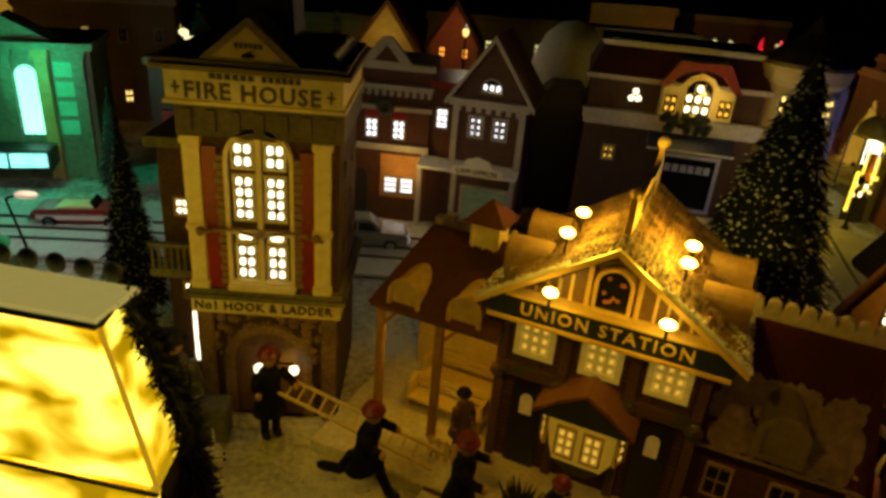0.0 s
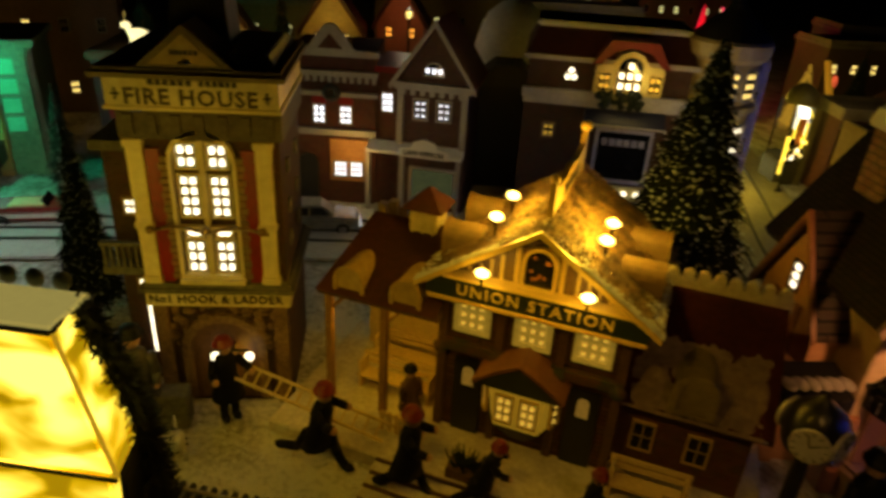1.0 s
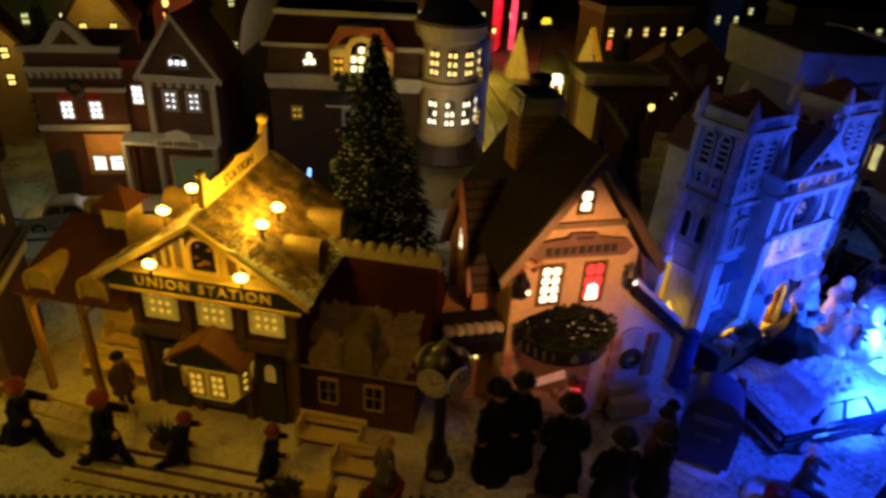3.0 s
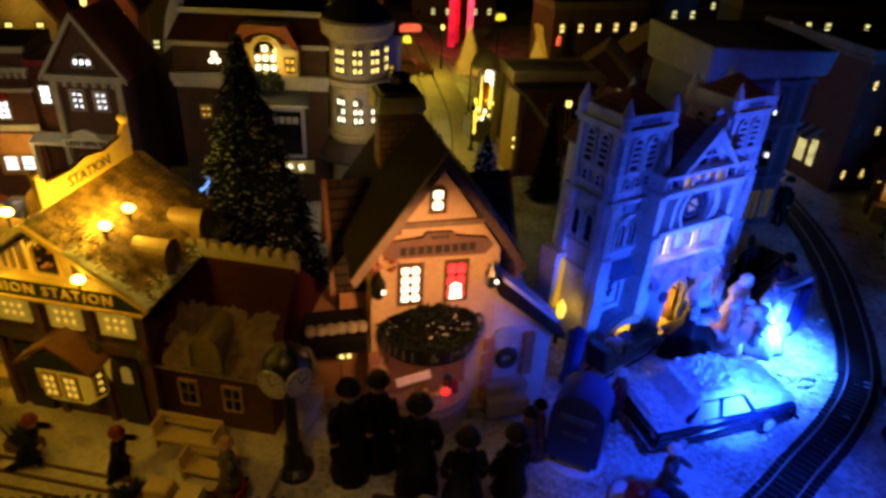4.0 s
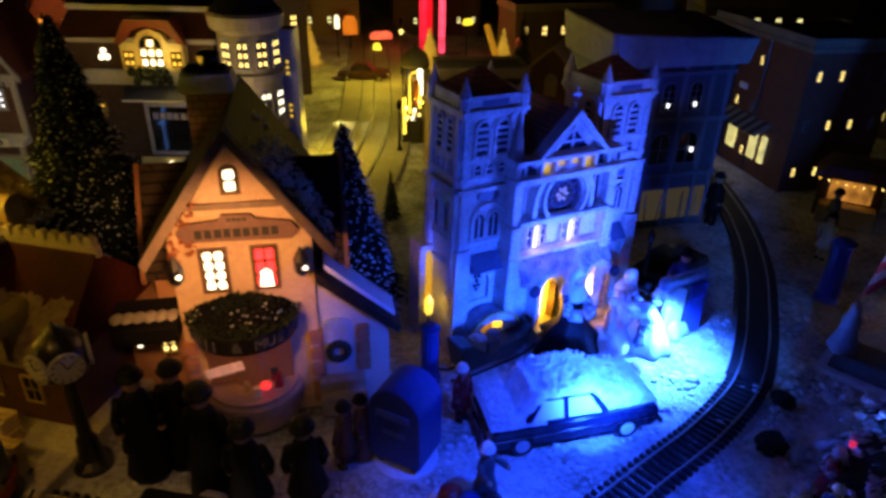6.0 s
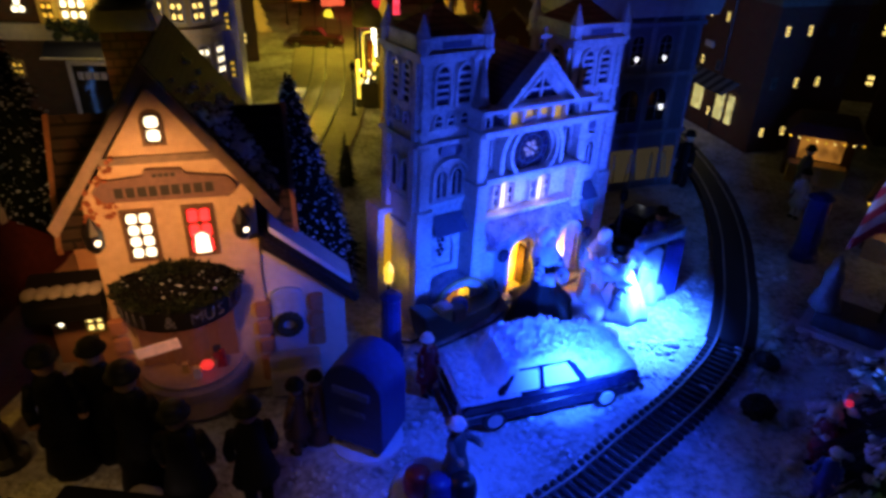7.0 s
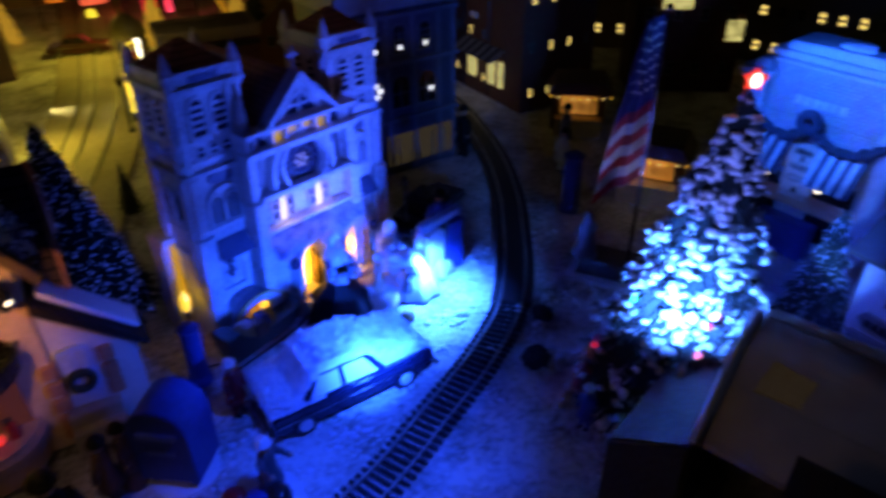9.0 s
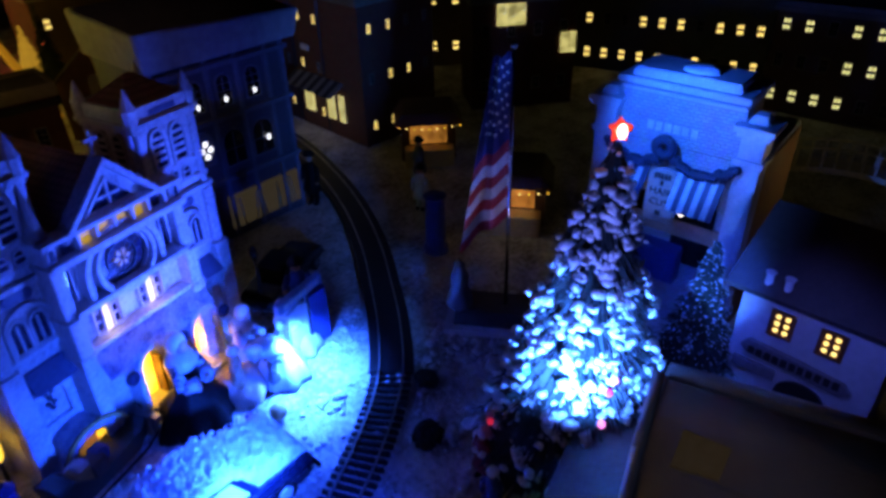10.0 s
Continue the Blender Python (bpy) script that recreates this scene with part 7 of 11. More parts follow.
def shop():
    h = thing("awning_shop", 1.205, 0.200, 0.0, -84, "pale shop front with stepped parapet and striped awnings in blue light", "shop")
    PALE = mat("pale_shop_glaze", (0.62, 0.64, 0.68), 0.4, (0.44, 0.46, 0.52), 110, 0.6)
    PALEB = courses("pale_painted_brick", (0.64, 0.66, 0.70), (0.54, 0.56, 0.62), (0.34, 0.36, 0.42), 0.0075, 0.0034, 0.0005)
    bm = solid()
    box(bm, -0.082, 0.082, 0.0, 0.14, -0.003, 0.205)
    box(bm, -0.058, 0.062, 0.0, 0.05, 0.205, 0.262)
    part("wall", bm, PALEB, h, "pale painted brick front", 0.001)
    bm = solid()
    box(bm, 0.0825, 0.0835, 0.004, 0.139, -0.003, 0.200)
    part("side_wall", bm, courses("tan_boards", (0.40, 0.23, 0.11), (0.34, 0.19, 0.09), (0.15, 0.08, 0.04), 0.012, 0.2, 0.0005), h, "tan board side wall")
    bm = solid()
    box(bm, -0.062, 0.066, -0.010, 0.055, 0.262, 0.268)
    box(bm, -0.059, 0.063, -0.006, 0.052, 0.254, 0.258)
    box(bm, -0.050, 0.055, -0.004, 0.046, 0.268, 0.2765, 0.002)
    part("parapet_cap", bm, PALE, h, "stepped parapet cap", 0.0012)
    bm = solid()
    ball(bm, (0.010, 0.018, 0.2765), 0.010, (1.9, 1.3, 0.55), 12, 8)
    for v in bm.verts:
        v.co += Vector((1, 1, 0.6)) * 0.003 * noise.noise(v.co * 140)
    part("parapet_snow", bm, SNOW, h, "lump of snow on the parapet", smooth=True)
    for s in (-0.0715, 0.0735):
        bm = solid()
        box(bm, s - 0.011, s + 0.011, -0.006, 0.02, -0.003, 0.232)
        for k, (o, z) in enumerate(((0.014, 0.205), (0.015, 0.232), (0.018, 0.238))):
            box(bm, s - o, s + o, -0.006 - (o - 0.011), 0.024, z, z + 0.006)
        box(bm, s - 0.009, s + 0.009, -0.002, 0.018, 0.244, 0.252, 0.003)
        part("pier", bm, PALE, h, "moulded corner pier", 0.0008)
    bm = solid()
    bars(bm, -0.029, 0.024, -0.0030, 0.2225, 0.0085, 6, random.Random(40))
    part("sign_writing", bm, mat("white_letters", (0.9, 0.92, 0.92), 0.4), h, "white letters as plain bars")
    bm = solid()
    rng = random.Random(41)
    for i in range(36):
        t = i / 35
        x = -0.066 + 0.132 * t
        z = 0.199 - 0.014 * math.sin(math.pi * ((2 * t) % 1.0)) + rng.uniform(-0.002, 0.002)
        ball(bm, (x, -0.008, z), rng.uniform(0.004, 0.006), sides=6, rings=4)
    part("garland", bm, mat("navy_garland", (0.03, 0.05, 0.09), 0.6, (0.015, 0.03, 0.05), 300, 0.5), h, "dark evergreen garland")["kind"] = "stuff"
    bm = solid()
    for i in range(14):
        a = 2 * math.pi * i / 14
        ball(bm, (-0.004 + 0.008 * math.cos(a), -0.012, 0.206 + 0.008 * math.sin(a)), 0.0055, sides=7, rings=5)
    part("wreath", bm, mat("navy_garland", (0.03, 0.05, 0.09)), h, "dark wreath")["kind"] = "stuff"
    STR = [mat("white_stripe", (0.75, 0.76, 0.78), 0.5), mat("navy_stripe", (0.03, 0.04, 0.10), 0.5)]
    for cx in (-0.040, 0.035):
        aw = None
        for k in range(8):
            bm = solid()
            x0, x1 = cx - 0.023 + 0.00575 * k, cx - 0.023 + 0.00575 * (k + 1)
            slab(bm, [(x0, 0.150), (x1, 0.150), (x1, 0.186), (x0, 0.186)], -0.003, 0.0)
            for v in bm.verts:
                if v.co.z < 0.16:
                    v.co.y -= 0.026
            part("awning_stripe", bm, STR[k % 2], h)
        bm = solid()
        box(bm, cx - 0.020, cx + 0.020, -0.003, 0.0, 0.080, 0.150)
        wn = part("shop_window", bm, GLASSY, h, "dark shop window")
        bm = solid()
        ball(bm, (cx + (0.012 if cx < 0 else -0.008), -0.020, 0.147), 0.0038)
        part("awning_light", bm, LIT, h, "bright bulb under the awning", smooth=True)
    bm = solid()
    slab(bm, arch_pts(-0.003, 0.120, 0.180, 0.030, 8, 0.6), -0.004, 0)
    dr = part("notice_panel", bm, mat("cream_panel", (0.7, 0.64, 0.55), 0.5), h, "cream notice panel")
    bm = solid()
    for z, a, b, n in ((0.172, -0.012, 0.006, 5), (0.1645, -0.005, -0.001, 1), (0.130, -0.006, 0.000, 2)):
        bars(bm, a, b, -0.0048, z, 0.006, n, random.Random(int(z * 1000)))
    part("panel_writing", bm, DARK, dr, "dark letters as plain bars")
    lettering("HAIR", 0.0105, DARK, dr, -0.003, -0.0044, 0.1545)
    lettering("CUT", 0.0105, DARK, dr, -0.003, -0.0044, 0.1420)
    bm = solid()
    box(bm, -0.062, 0.062, -0.004, 0.0, 0.110, 0.128)
    part("fascia", bm, mat("tan_fascia", (0.5, 0.32, 0.2), 0.5), h, "tan fascia", 0.0006)
    bm = solid()
    box(bm, -0.030, 0.030, -0.020, 0.0, 0.060, 0.100)
    part("counter", bm, BLUEP, h, "blue counter front", 0.0015)


shop()


def white_house():
    h = thing("white_house", 1.112, 0.020, 0.0, -88, "white shop house with two amber windows and a long signboard", "house")
    PL = mat("white_house_paint", (0.62, 0.60, 0.62), 0.5, (0.5, 0.48, 0.5), 60, 0.25)
    bm = solid()
    box(bm, -0.052, 0.062, 0.0, 0.11, -0.003, 0.158)
    part("wall", bm, PL, h, "white wall", 0.0008)
    bm = solid()
    v = [bm.verts.new(p) for p in ((-0.066, -0.010, 0.154), (0.074, -0.010, 0.154), (0.074, 0.12, 0.154), (-0.066, 0.12, 0.154), (-0.058, 0.055, 0.205), (0.066, 0.055, 0.205), (-0.066, -0.010, 0.150), (0.074, -0.010, 0.150), (0.074, 0.12, 0.150), (-0.066, 0.12, 0.150))]
    for f in ((0, 1, 5, 4), (1, 2, 5), (2, 3, 4, 5), (3, 0, 4), (6, 7, 1, 0), (7, 8, 2, 1), (8, 9, 3, 2), (9, 6, 0, 3), (9, 8, 7, 6)):
        bm.faces.new([v[i] for i in f])
    part("roof", bm, mat("dark_brown_roof", (0.06, 0.045, 0.04), 0.6, None, 90, 0.4), h, "dark brown hipped roof")
    for x in (-0.035, -0.020):
        bm = solid()
        lathe(bm, (x, 0.0, 0.158), [(0.004, 0), (0.003, 0.004), (0.003, 0.010), (0.0045, 0.012)], 8)
        part("vent", bm, SNOW, h, "small white roof vent")
    for x in (-0.0165, 0.0215):
        window(h, x, 0.113, 0.139, 0.020, 2, 3, LIT_Y, mat("rust_frame", (0.3, 0.1, 0.03), 0.5), 0, fw=0.0026, fill=0.52, back=mat("rust_frame", (0.3, 0.1, 0.03)))
    bm = solid()
    slab(bm, [(-0.043, 0.095), (-0.037, 0.089), (0.040, 0.084), (0.046, 0.090), (0.040, 0.097), (0.006, 0.100), (-0.037, 0.103)], -0.005, 0)
    sg = part("signboard", bm, mat("grey_sign", (0.25, 0.23, 0.24), 0.5), h, "long grey signboard", 0.0006)
    bm = solid()
    bars(bm, -0.036, 0.038, -0.0058, 0.0935, 0.0075, 11, random.Random(60))
    part("sign_writing", bm, DARK, sg, "dark letters as plain bars")
    bm = solid()
    box(bm, -0.046, -0.010, -0.004, 0, 0.070, 0.080)
    part("small_sign", bm, mat("grey_sign", (0.25, 0.23, 0.24)), h, "small grey sign")
    bm = solid()
    slab(bm, arch_pts(0.012, -0.003, 0.078, 0.040, 10, 0.8), -0.003, 0.0)
    part("door", bm, DARK, h, "dark arched door")
    bm = solid()
    box(bm, -0.060, 0.066, -0.05, 0.0, -0.003, 0.022, 0.003)
    part("terrace", bm, mat("brown_terrace", (0.15, 0.1, 0.08), 0.7, None, 90, 0.4), h, "brown terrace", 0.001)


white_house()


def snow_roof_house():
    h = thing("snow_roofed_house", 0.975, -0.015, 0.0, -72, "low house under a smooth dirty-white snow roof", "house")
    OLD = mat("dull_snow_roof", (0.40, 0.36, 0.32), 0.6, (0.30, 0.27, 0.24), 14, 0.4, 300)
    bm = solid()
    box(bm, -0.060, 0.10, -0.055, 0.060, -0.003, 0.105)
    part("wall", bm, STONE, h, "grey wall")
    for s in (-1, 1):
        bm = solid()
        prof = [(0.0, 0.166), (0.025, 0.156), (0.050, 0.136), (0.078, 0.106), (0.082, 0.098), (0.076, 0.094), (0.0, 0.150)]
        pts = [(s * a, b) for a, b in prof]
        slab(bm, pts if s < 0 else pts[::-1], -0.078, 0.115)
        bm.transform(Matrix.Rotation(math.pi / 2, 4, "Z") @ Matrix.Rotation(0, 4, "Z"))
        bm.transform(Matrix.Scale(-1, 4, (1, 0, 0)))
        part("roof_slope", bm, OLD, h, "smooth snowy roof slope", 0.003, smooth=True)
    bm = solid()
    rod(bm, (-0.081, 0.0, 0.166), (-0.081, -0.045, 0.140), 0.0040, sides=8)
    rod(bm, (-0.081, -0.045, 0.140), (-0.080, -0.082, 0.099), 0.0040, sides=8)
    part("snow_rim", bm, SNOW, h, "bright snow rim", smooth=True)
    bm = solid()
    v = [bm.verts.new(p) for p in ((-0.135, -0.10, 0.078), (-0.08, -0.085, 0.098), (-0.078, 0.03, 0.110), (-0.135, 0.02, 0.085), (-0.135, -0.10, 0.0), (-0.08, -0.085, 0.0), (-0.078, 0.03, 0.0), (-0.135, 0.02, 0.0))]
    for f in ((0, 1, 2, 3), (0, 4, 5, 1), (1, 5, 6, 2), (2, 6, 7, 3), (3, 7, 4, 0)):
        bm.faces.new([v[i] for i in f])
    part("porch_roof", bm, mat("blue_grey_slate", (0.13, 0.13, 0.15), 0.6, None, 80, 0.4), h, "low porch roof", 0.002)
    # dark slab added for the shade under the eaves
    bm = solid()
    slab(bm, [(-0.02, 0.10), (0.05, 0.10), (0.05, 0.135), (-0.02, 0.135)], -0.0865, -0.0835)
    part("eaves_shade_slab", bm, DARK, h)
    # emissive plate added for amber light showing through the roof
    bm = solid()
    v = [bm.verts.new(p) for p in ((-0.060, -0.049, 0.1380), (-0.031, -0.048, 0.1388), (-0.028, -0.032, 0.1516), (-0.057, -0.030, 0.1532),
                                   (-0.060, -0.049, 0.1350), (-0.031, -0.048, 0.1358), (-0.028, -0.032, 0.1486), (-0.057, -0.030, 0.1502))]
    for f in ((0, 1, 2, 3), (0, 4, 5, 1), (1, 5, 6, 2), (2, 6, 7, 3), (3, 7, 4, 0)):
        bm.faces.new([v[i] for i in f])
    part("glow_plate", bm, mat("amber_roof_glow", (0.32, 0.26, 0.14), 0.6, (0.24, 0.18, 0.08), 60, emit=(1.0, 0.62, 0.05), strength=0.010), h, "dim amber patch lit from within")


snow_roof_house()

# ---- street behind the cathedral and beyond ----


def town_block(name, x, y, gz, yaw, w, d, ht, storeys, cols, wall, lit, label, seed, trim=STONE, dead=0.3, roof=None, parapet=0.012, win_h=0.024, win_w=0.014, panes=(2, 3), group=""):
    """A plain town house: walls, cornice, flat snowy roof, rows of windows of which some are dark, shop windows below."""
    rng = random.Random(seed)
    h = thing(name, x, y, gz, yaw, label, "house", group)
    bm = solid()
    box(bm, -w / 2, w / 2, 0, d, gz - 0.004, gz + ht)
    part("wall", bm, wall, h)
    bm = solid()
    z = gz + ht
    box(bm, -w / 2 - 0.006, w / 2 + 0.006, -0.006, d + 0.006, z - 0.010, z - 0.002)
    box(bm, -w / 2 - 0.003, w / 2 + 0.003, -0.003, 0.003, z - 0.002, z + parapet)
    box(bm, -w / 2 - 0.003, -w / 2 + 0.003, 0.003, d, z - 0.002, z + parapet)
    box(bm, w / 2 - 0.003, w / 2 + 0.003, 0.003, d, z - 0.002, z + parapet)
    part("cornice", bm, trim, h, "moulded cornice and parapet", 0.0008)
    bm = solid()
    box(bm, -w / 2 + 0.004, w / 2 - 0.004, 0.004, d, z - 0.004, z + 0.002)
    part("roof", bm, roof or TERRA, h, "flat roof")
    sh = ht / storeys
    for s in range(storeys):
        for c in range(cols):
            cx = -w / 2 + w * (c + 0.5) / cols
            z0 = gz + sh * s + 0.3 * sh
            on = rng.random() > dead
            wn = window(h, cx, z0, z0 + win_h, win_w, panes[0], panes[1], lit if on else GLASSY, trim, 0, fill=0.62, dead=0.0 if on else 0.9)
            if d > 0.06 and c < 2:
                cy = d * (c + 0.5) / 2
                on = rng.random() > dead
                for sx in (-1, 1):
                    window(h, sx * cy, z0, z0 + win_h, win_w, panes[0], panes[1], lit if on else GLASSY, trim, -w / 2, side=True, fill=0.7, dead=0.1) if sx > 0 else None
    return h


# flat-roofed block beside the cathedral
def corner_block():
    h = thing("corner_block", 1.030, 0.700, 0.0, 4, "white-parapeted dark block beside the cathedral, lit blue", "house")
    NAVY = mat("navy_wall", (0.10, 0.11, 0.16), 0.5, (0.07, 0.075, 0.11), 70, 0.3)
    bm = solid()
    box(bm, -0.128, 0.062, 0.0, 0.13, -0.003, 0.250)
    part("wall", bm, NAVY, h, "dark wall")
    bm = solid()
    v = [bm.verts.new(p) for p in ((-0.134, -0.010, 0.245), (0.080, -0.010, 0.245), (0.080, 0.14, 0.245), (-0.134, 0.14, 0.245),
                                   (-0.138, -0.014, 0.292), (0.086, -0.014, 0.280), (0.086, 0.145, 0.292), (-0.138, 0.145, 0.300))]
    for f in ((3, 2, 1, 0), (4, 5, 6, 7), (0, 1, 5, 4), (1, 2, 6, 5), (2, 3, 7, 6), (3, 0, 4, 7)):
        bm.faces.new([v[i] for i in f])
    part("parapet", bm, mat("pale_parapet", (0.40, 0.40, 0.40), 0.6, (0.26, 0.26, 0.27), 40, 0.3), h, "deep pale parapet", 0.002)
    LB = mat("slate_trim", (0.2, 0.22, 0.3), 0.5, None, 70)
    bm = solid()
    for z in (0.232, 0.165, 0.082):
        box(bm, -0.132, 0.066, -0.006, 0.0, z, z + 0.006)
    for x in (-0.125, -0.055, -0.012, 0.032, 0.058):
        box(bm, x - 0.003, x + 0.003, -0.004, 0, 0.0, 0.245)
    part("trim", bm, LB, h, "slate-blue trim", 0.0005)
    for x in (-0.074, -0.034, 0.009):
        window(h, x, 0.180, 0.222, 0.022, 2, 4, GLASSY, LB, 0, arched=True)
        bm = solid()
        ball(bm, (x, -0.003, 0.190), 0.0030, (0.8, 0.6, 1.2), 8, 6)
        part("window_candle", bm, LIT_C, h, "bright candle in the window", smooth=True)
    for x in (-0.034, 0.011):
        window(h, x, 0.100, 0.150, 0.034, 2, 2, GLASSY, LB, 0, arched=True)
    bm = solid()
    ball(bm, (0.017, -0.004, 0.122), 0.0040, (0.8, 0.6, 1), 8, 6)
    part("window_candle", bm, LIT_C, h, "bright candle in the window", smooth=True)
    bm = solid()
    slab(bm, arch_pts(-0.076, 0.112, 0.158, 0.024, 8, 1.2), -0.003, 0.0)
    qw = part("side_window", bm, LB, h, "pointed slate-blue window panel")
    for dx, dz in ((0, 0.0085), (0, -0.0085), (-0.0056, 0), (0.0056, 0)):
        bm = solid()
        ball(bm, (-0.076 + dx, -0.0035, 0.134 + dz), 0.0036, (1, 0.4, 1.1), 8, 6)
        part("bright_pane", bm, LIT_C, qw, "small bright pane", smooth=True)
    bm = solid()
    box(bm, -0.060, 0.055, -0.003, 0.0, 0.012, 0.060)
    sw = part("shop_window", bm, mat("dim_shop", (0.022, 0.018, 0.012), 0.3, (0.010, 0.009, 0.008), 60, emit=(1.0, 0.75, 0.4), strength=0.03), h, "dim shop window")
    bm = solid()
    rng = random.Random(70)
    for k in range(9):
        x = rng.uniform(-0.05, 0.045)
        rod(bm, (x, -0.006, 0.014), (x + rng.uniform(-0.01, 0.01), -0.006, 0.055), 0.0012, sides=5)
    part("window_display", bm, PALEWOOD, sw, "pale sticks of a window display")


corner_block()
town_block("brick_block", 1.368, 0.790, 0.0, 0, 0.165, 0.19, 0.245, 3, 4, BRICK, LIT_Y, "dark red brick block with small yellow lit windows", 5, dead=0.45, win_h=0.019, win_w=0.010, roof=SNOW)
blk = town_block("brick_block", 1.286, 0.979, 0.0, -90, 0.185, 0.01, 0.245, 3, 4, BRICK, LIT_Y, "dark red brick side of the block with lit windows", 8, dead=0.3, win_h=0.019, win_w=0.010)
for x, z, w_ in ((-0.045, 0.150, 0.030), (0.035, 0.140, 0.022)):
    bm = solid()
    box(bm, x - w_ / 2, x + w_ / 2, -0.004, -0.0005, z, z + 0.010)
    part("shop_sign", bm, WHITE, blk, "small white shop sign", 0.0005)
for x in (-0.085, 0.0, 0.085):
    bm = solid()
    rod(bm, (x, -0.003, 0.0), (x, -0.003, 0.236), 0.0016, sides=6)
    part("drainpipe", bm, IRON, blk, "iron drainpipe")
# striped awning and lit shop windows of the brick block
aw = thing("shop_awning", 1.278, 0.90, 0.0, -90, "dark striped awning over lit shop windows", "awning")
for k in range(12):
    bm = solid()
    x0 = -0.07 + 0.0115 * k
    slab(bm, [(x0, 0.086), (x0 + 0.0115, 0.086), (x0 + 0.0115, 0.104), (x0, 0.104)], -0.002, 0)
    for v in bm.verts:
        if v.co.z < 0.09:
            v.co.y -= 0.03
    part("awning_stripe", bm, [DARK, mat("grey_stripe", (0.3, 0.29, 0.27), 0.5)][k % 2], aw)
for x, w_ in ((-0.045, 0.026), (0.02, 0.020), (0.05, 0.014)):
    bm = solid()
    box(bm, x - w_ / 2, x + w_ / 2, 0.003, 0.0055, 0.03, 0.078)
    part("lit_shop_window", bm, glow("shop_yellow", (1.0, 0.86, 0.28), 0.8, 0.2, 90), aw, "yellow lit shop window")
lamp("shop_light", (1.24, 0.90, 0.07), 0.005, (1, 0.75, 0.3), 0.01)

FARTRIM = mat("far_trim", (0.3, 0.26, 0.2), 0.6, None, 60)
FARW = mat("far_wall_brown", (0.15, 0.09, 0.06), 0.7, (0.1, 0.06, 0.04), 60, 0.3)
FARG = mat("far_wall_grey", (0.16, 0.15, 0.12), 0.7, (0.1, 0.095, 0.08), 60, 0.3)
FARTAN = mat("far_wall_tan", (0.30, 0.23, 0.12), 0.7, (0.2, 0.15, 0.08), 60, 0.3)
LIT_F = glow("far_window", (1.0, 0.92, 0.36), 1.5, 0.4)
FAR = [
    # x, y, yaw, width, depth, height, storeys, columns, wall, dead
    (1.95, 0.62, -70, 0.42, 0.10, 0.22, 3, 11, FARG, 0.3),
    (1.93, 0.23, -80, 0.30, 0.10, 0.19, 3, 8, FARW, 0.35),
    (1.62, 0.72, -35, 0.20, 0.10, 0.205, 2, 4, BRICK, 0.75),
    (1.78, 0.95, -40, 0.30, 0.12, 0.20, 2, 6, FARTAN, 0.35),
    (2.10, 1.15, -45, 0.50, 0.12, 0.24, 3, 9, FARW, 0.45),
    (1.55, 1.25, -10, 0.34, 0.12, 0.24, 3, 7, FARG, 0.5),
    (1.14, 1.50, 5, 0.26, 0.12, 0.20, 2, 5, FARW, 0.4),
    (1.30, 1.60, 0, 0.40, 0.12, 0.22, 2, 7, FARG, 0.35),
    (1.85, 1.80, -20, 0.60, 0.12, 0.28, 3, 10, FARW, 0.4),
    (0.40, 1.35, 0, 0.22, 0.12, 0.22, 2, 4, FARW, 0.4),
    (0.15, 1.60, 0, 0.34, 0.12, 0.20, 2, 6, FARTAN, 0.45),
    (-0.22, 1.40, 5, 0.26, 0.12, 0.20, 2, 4, FARTAN, 0.4),
    (-0.62, 1.25, 15, 0.30, 0.12, 0.22, 2, 5, FARW, 0.5),
    (0.55, 2.00, 0, 0.24, 0.12, 0.22, 2, 4, FARTAN, 0.3),
    (0.95, 2.20, 0, 0.30, 0.12, 0.24, 2, 6, FARW, 0.3),
]
for i, (x, y, yaw, w, d, ht, st, co, wa, de) in enumerate(FAR):
    fh = town_block("far_house", x, y, ground_z(x, y), yaw, w, d, ht, st, co, wa, LIT_F if i % 3 else LIT_Y, "far town house with rows of small yellow windows", 100 + i, FARTRIM, de,
               roof=mat("far_roof", (0.22, 0.2, 0.18), 0.7, (0.14, 0.12, 0.11), 30), parapet=0.008, win_h=0.026, win_w=0.016, panes=(2, 2), group="houses at the edge of town")

    if i == 2:
        for u0, u1, z0, z1 in ((-0.054, 0.0, 0.155, 0.196), (0.070, 0.100, 0.098, 0.136)):
            bm = solid()
            box(bm, u0, u1, -0.0035, 0.0, z0, z1)
            part("lit_shop_window", bm, glow("shop_yellow", (1.0, 0.80, 0.35), 0.8), fh, "yellow lit shop window")

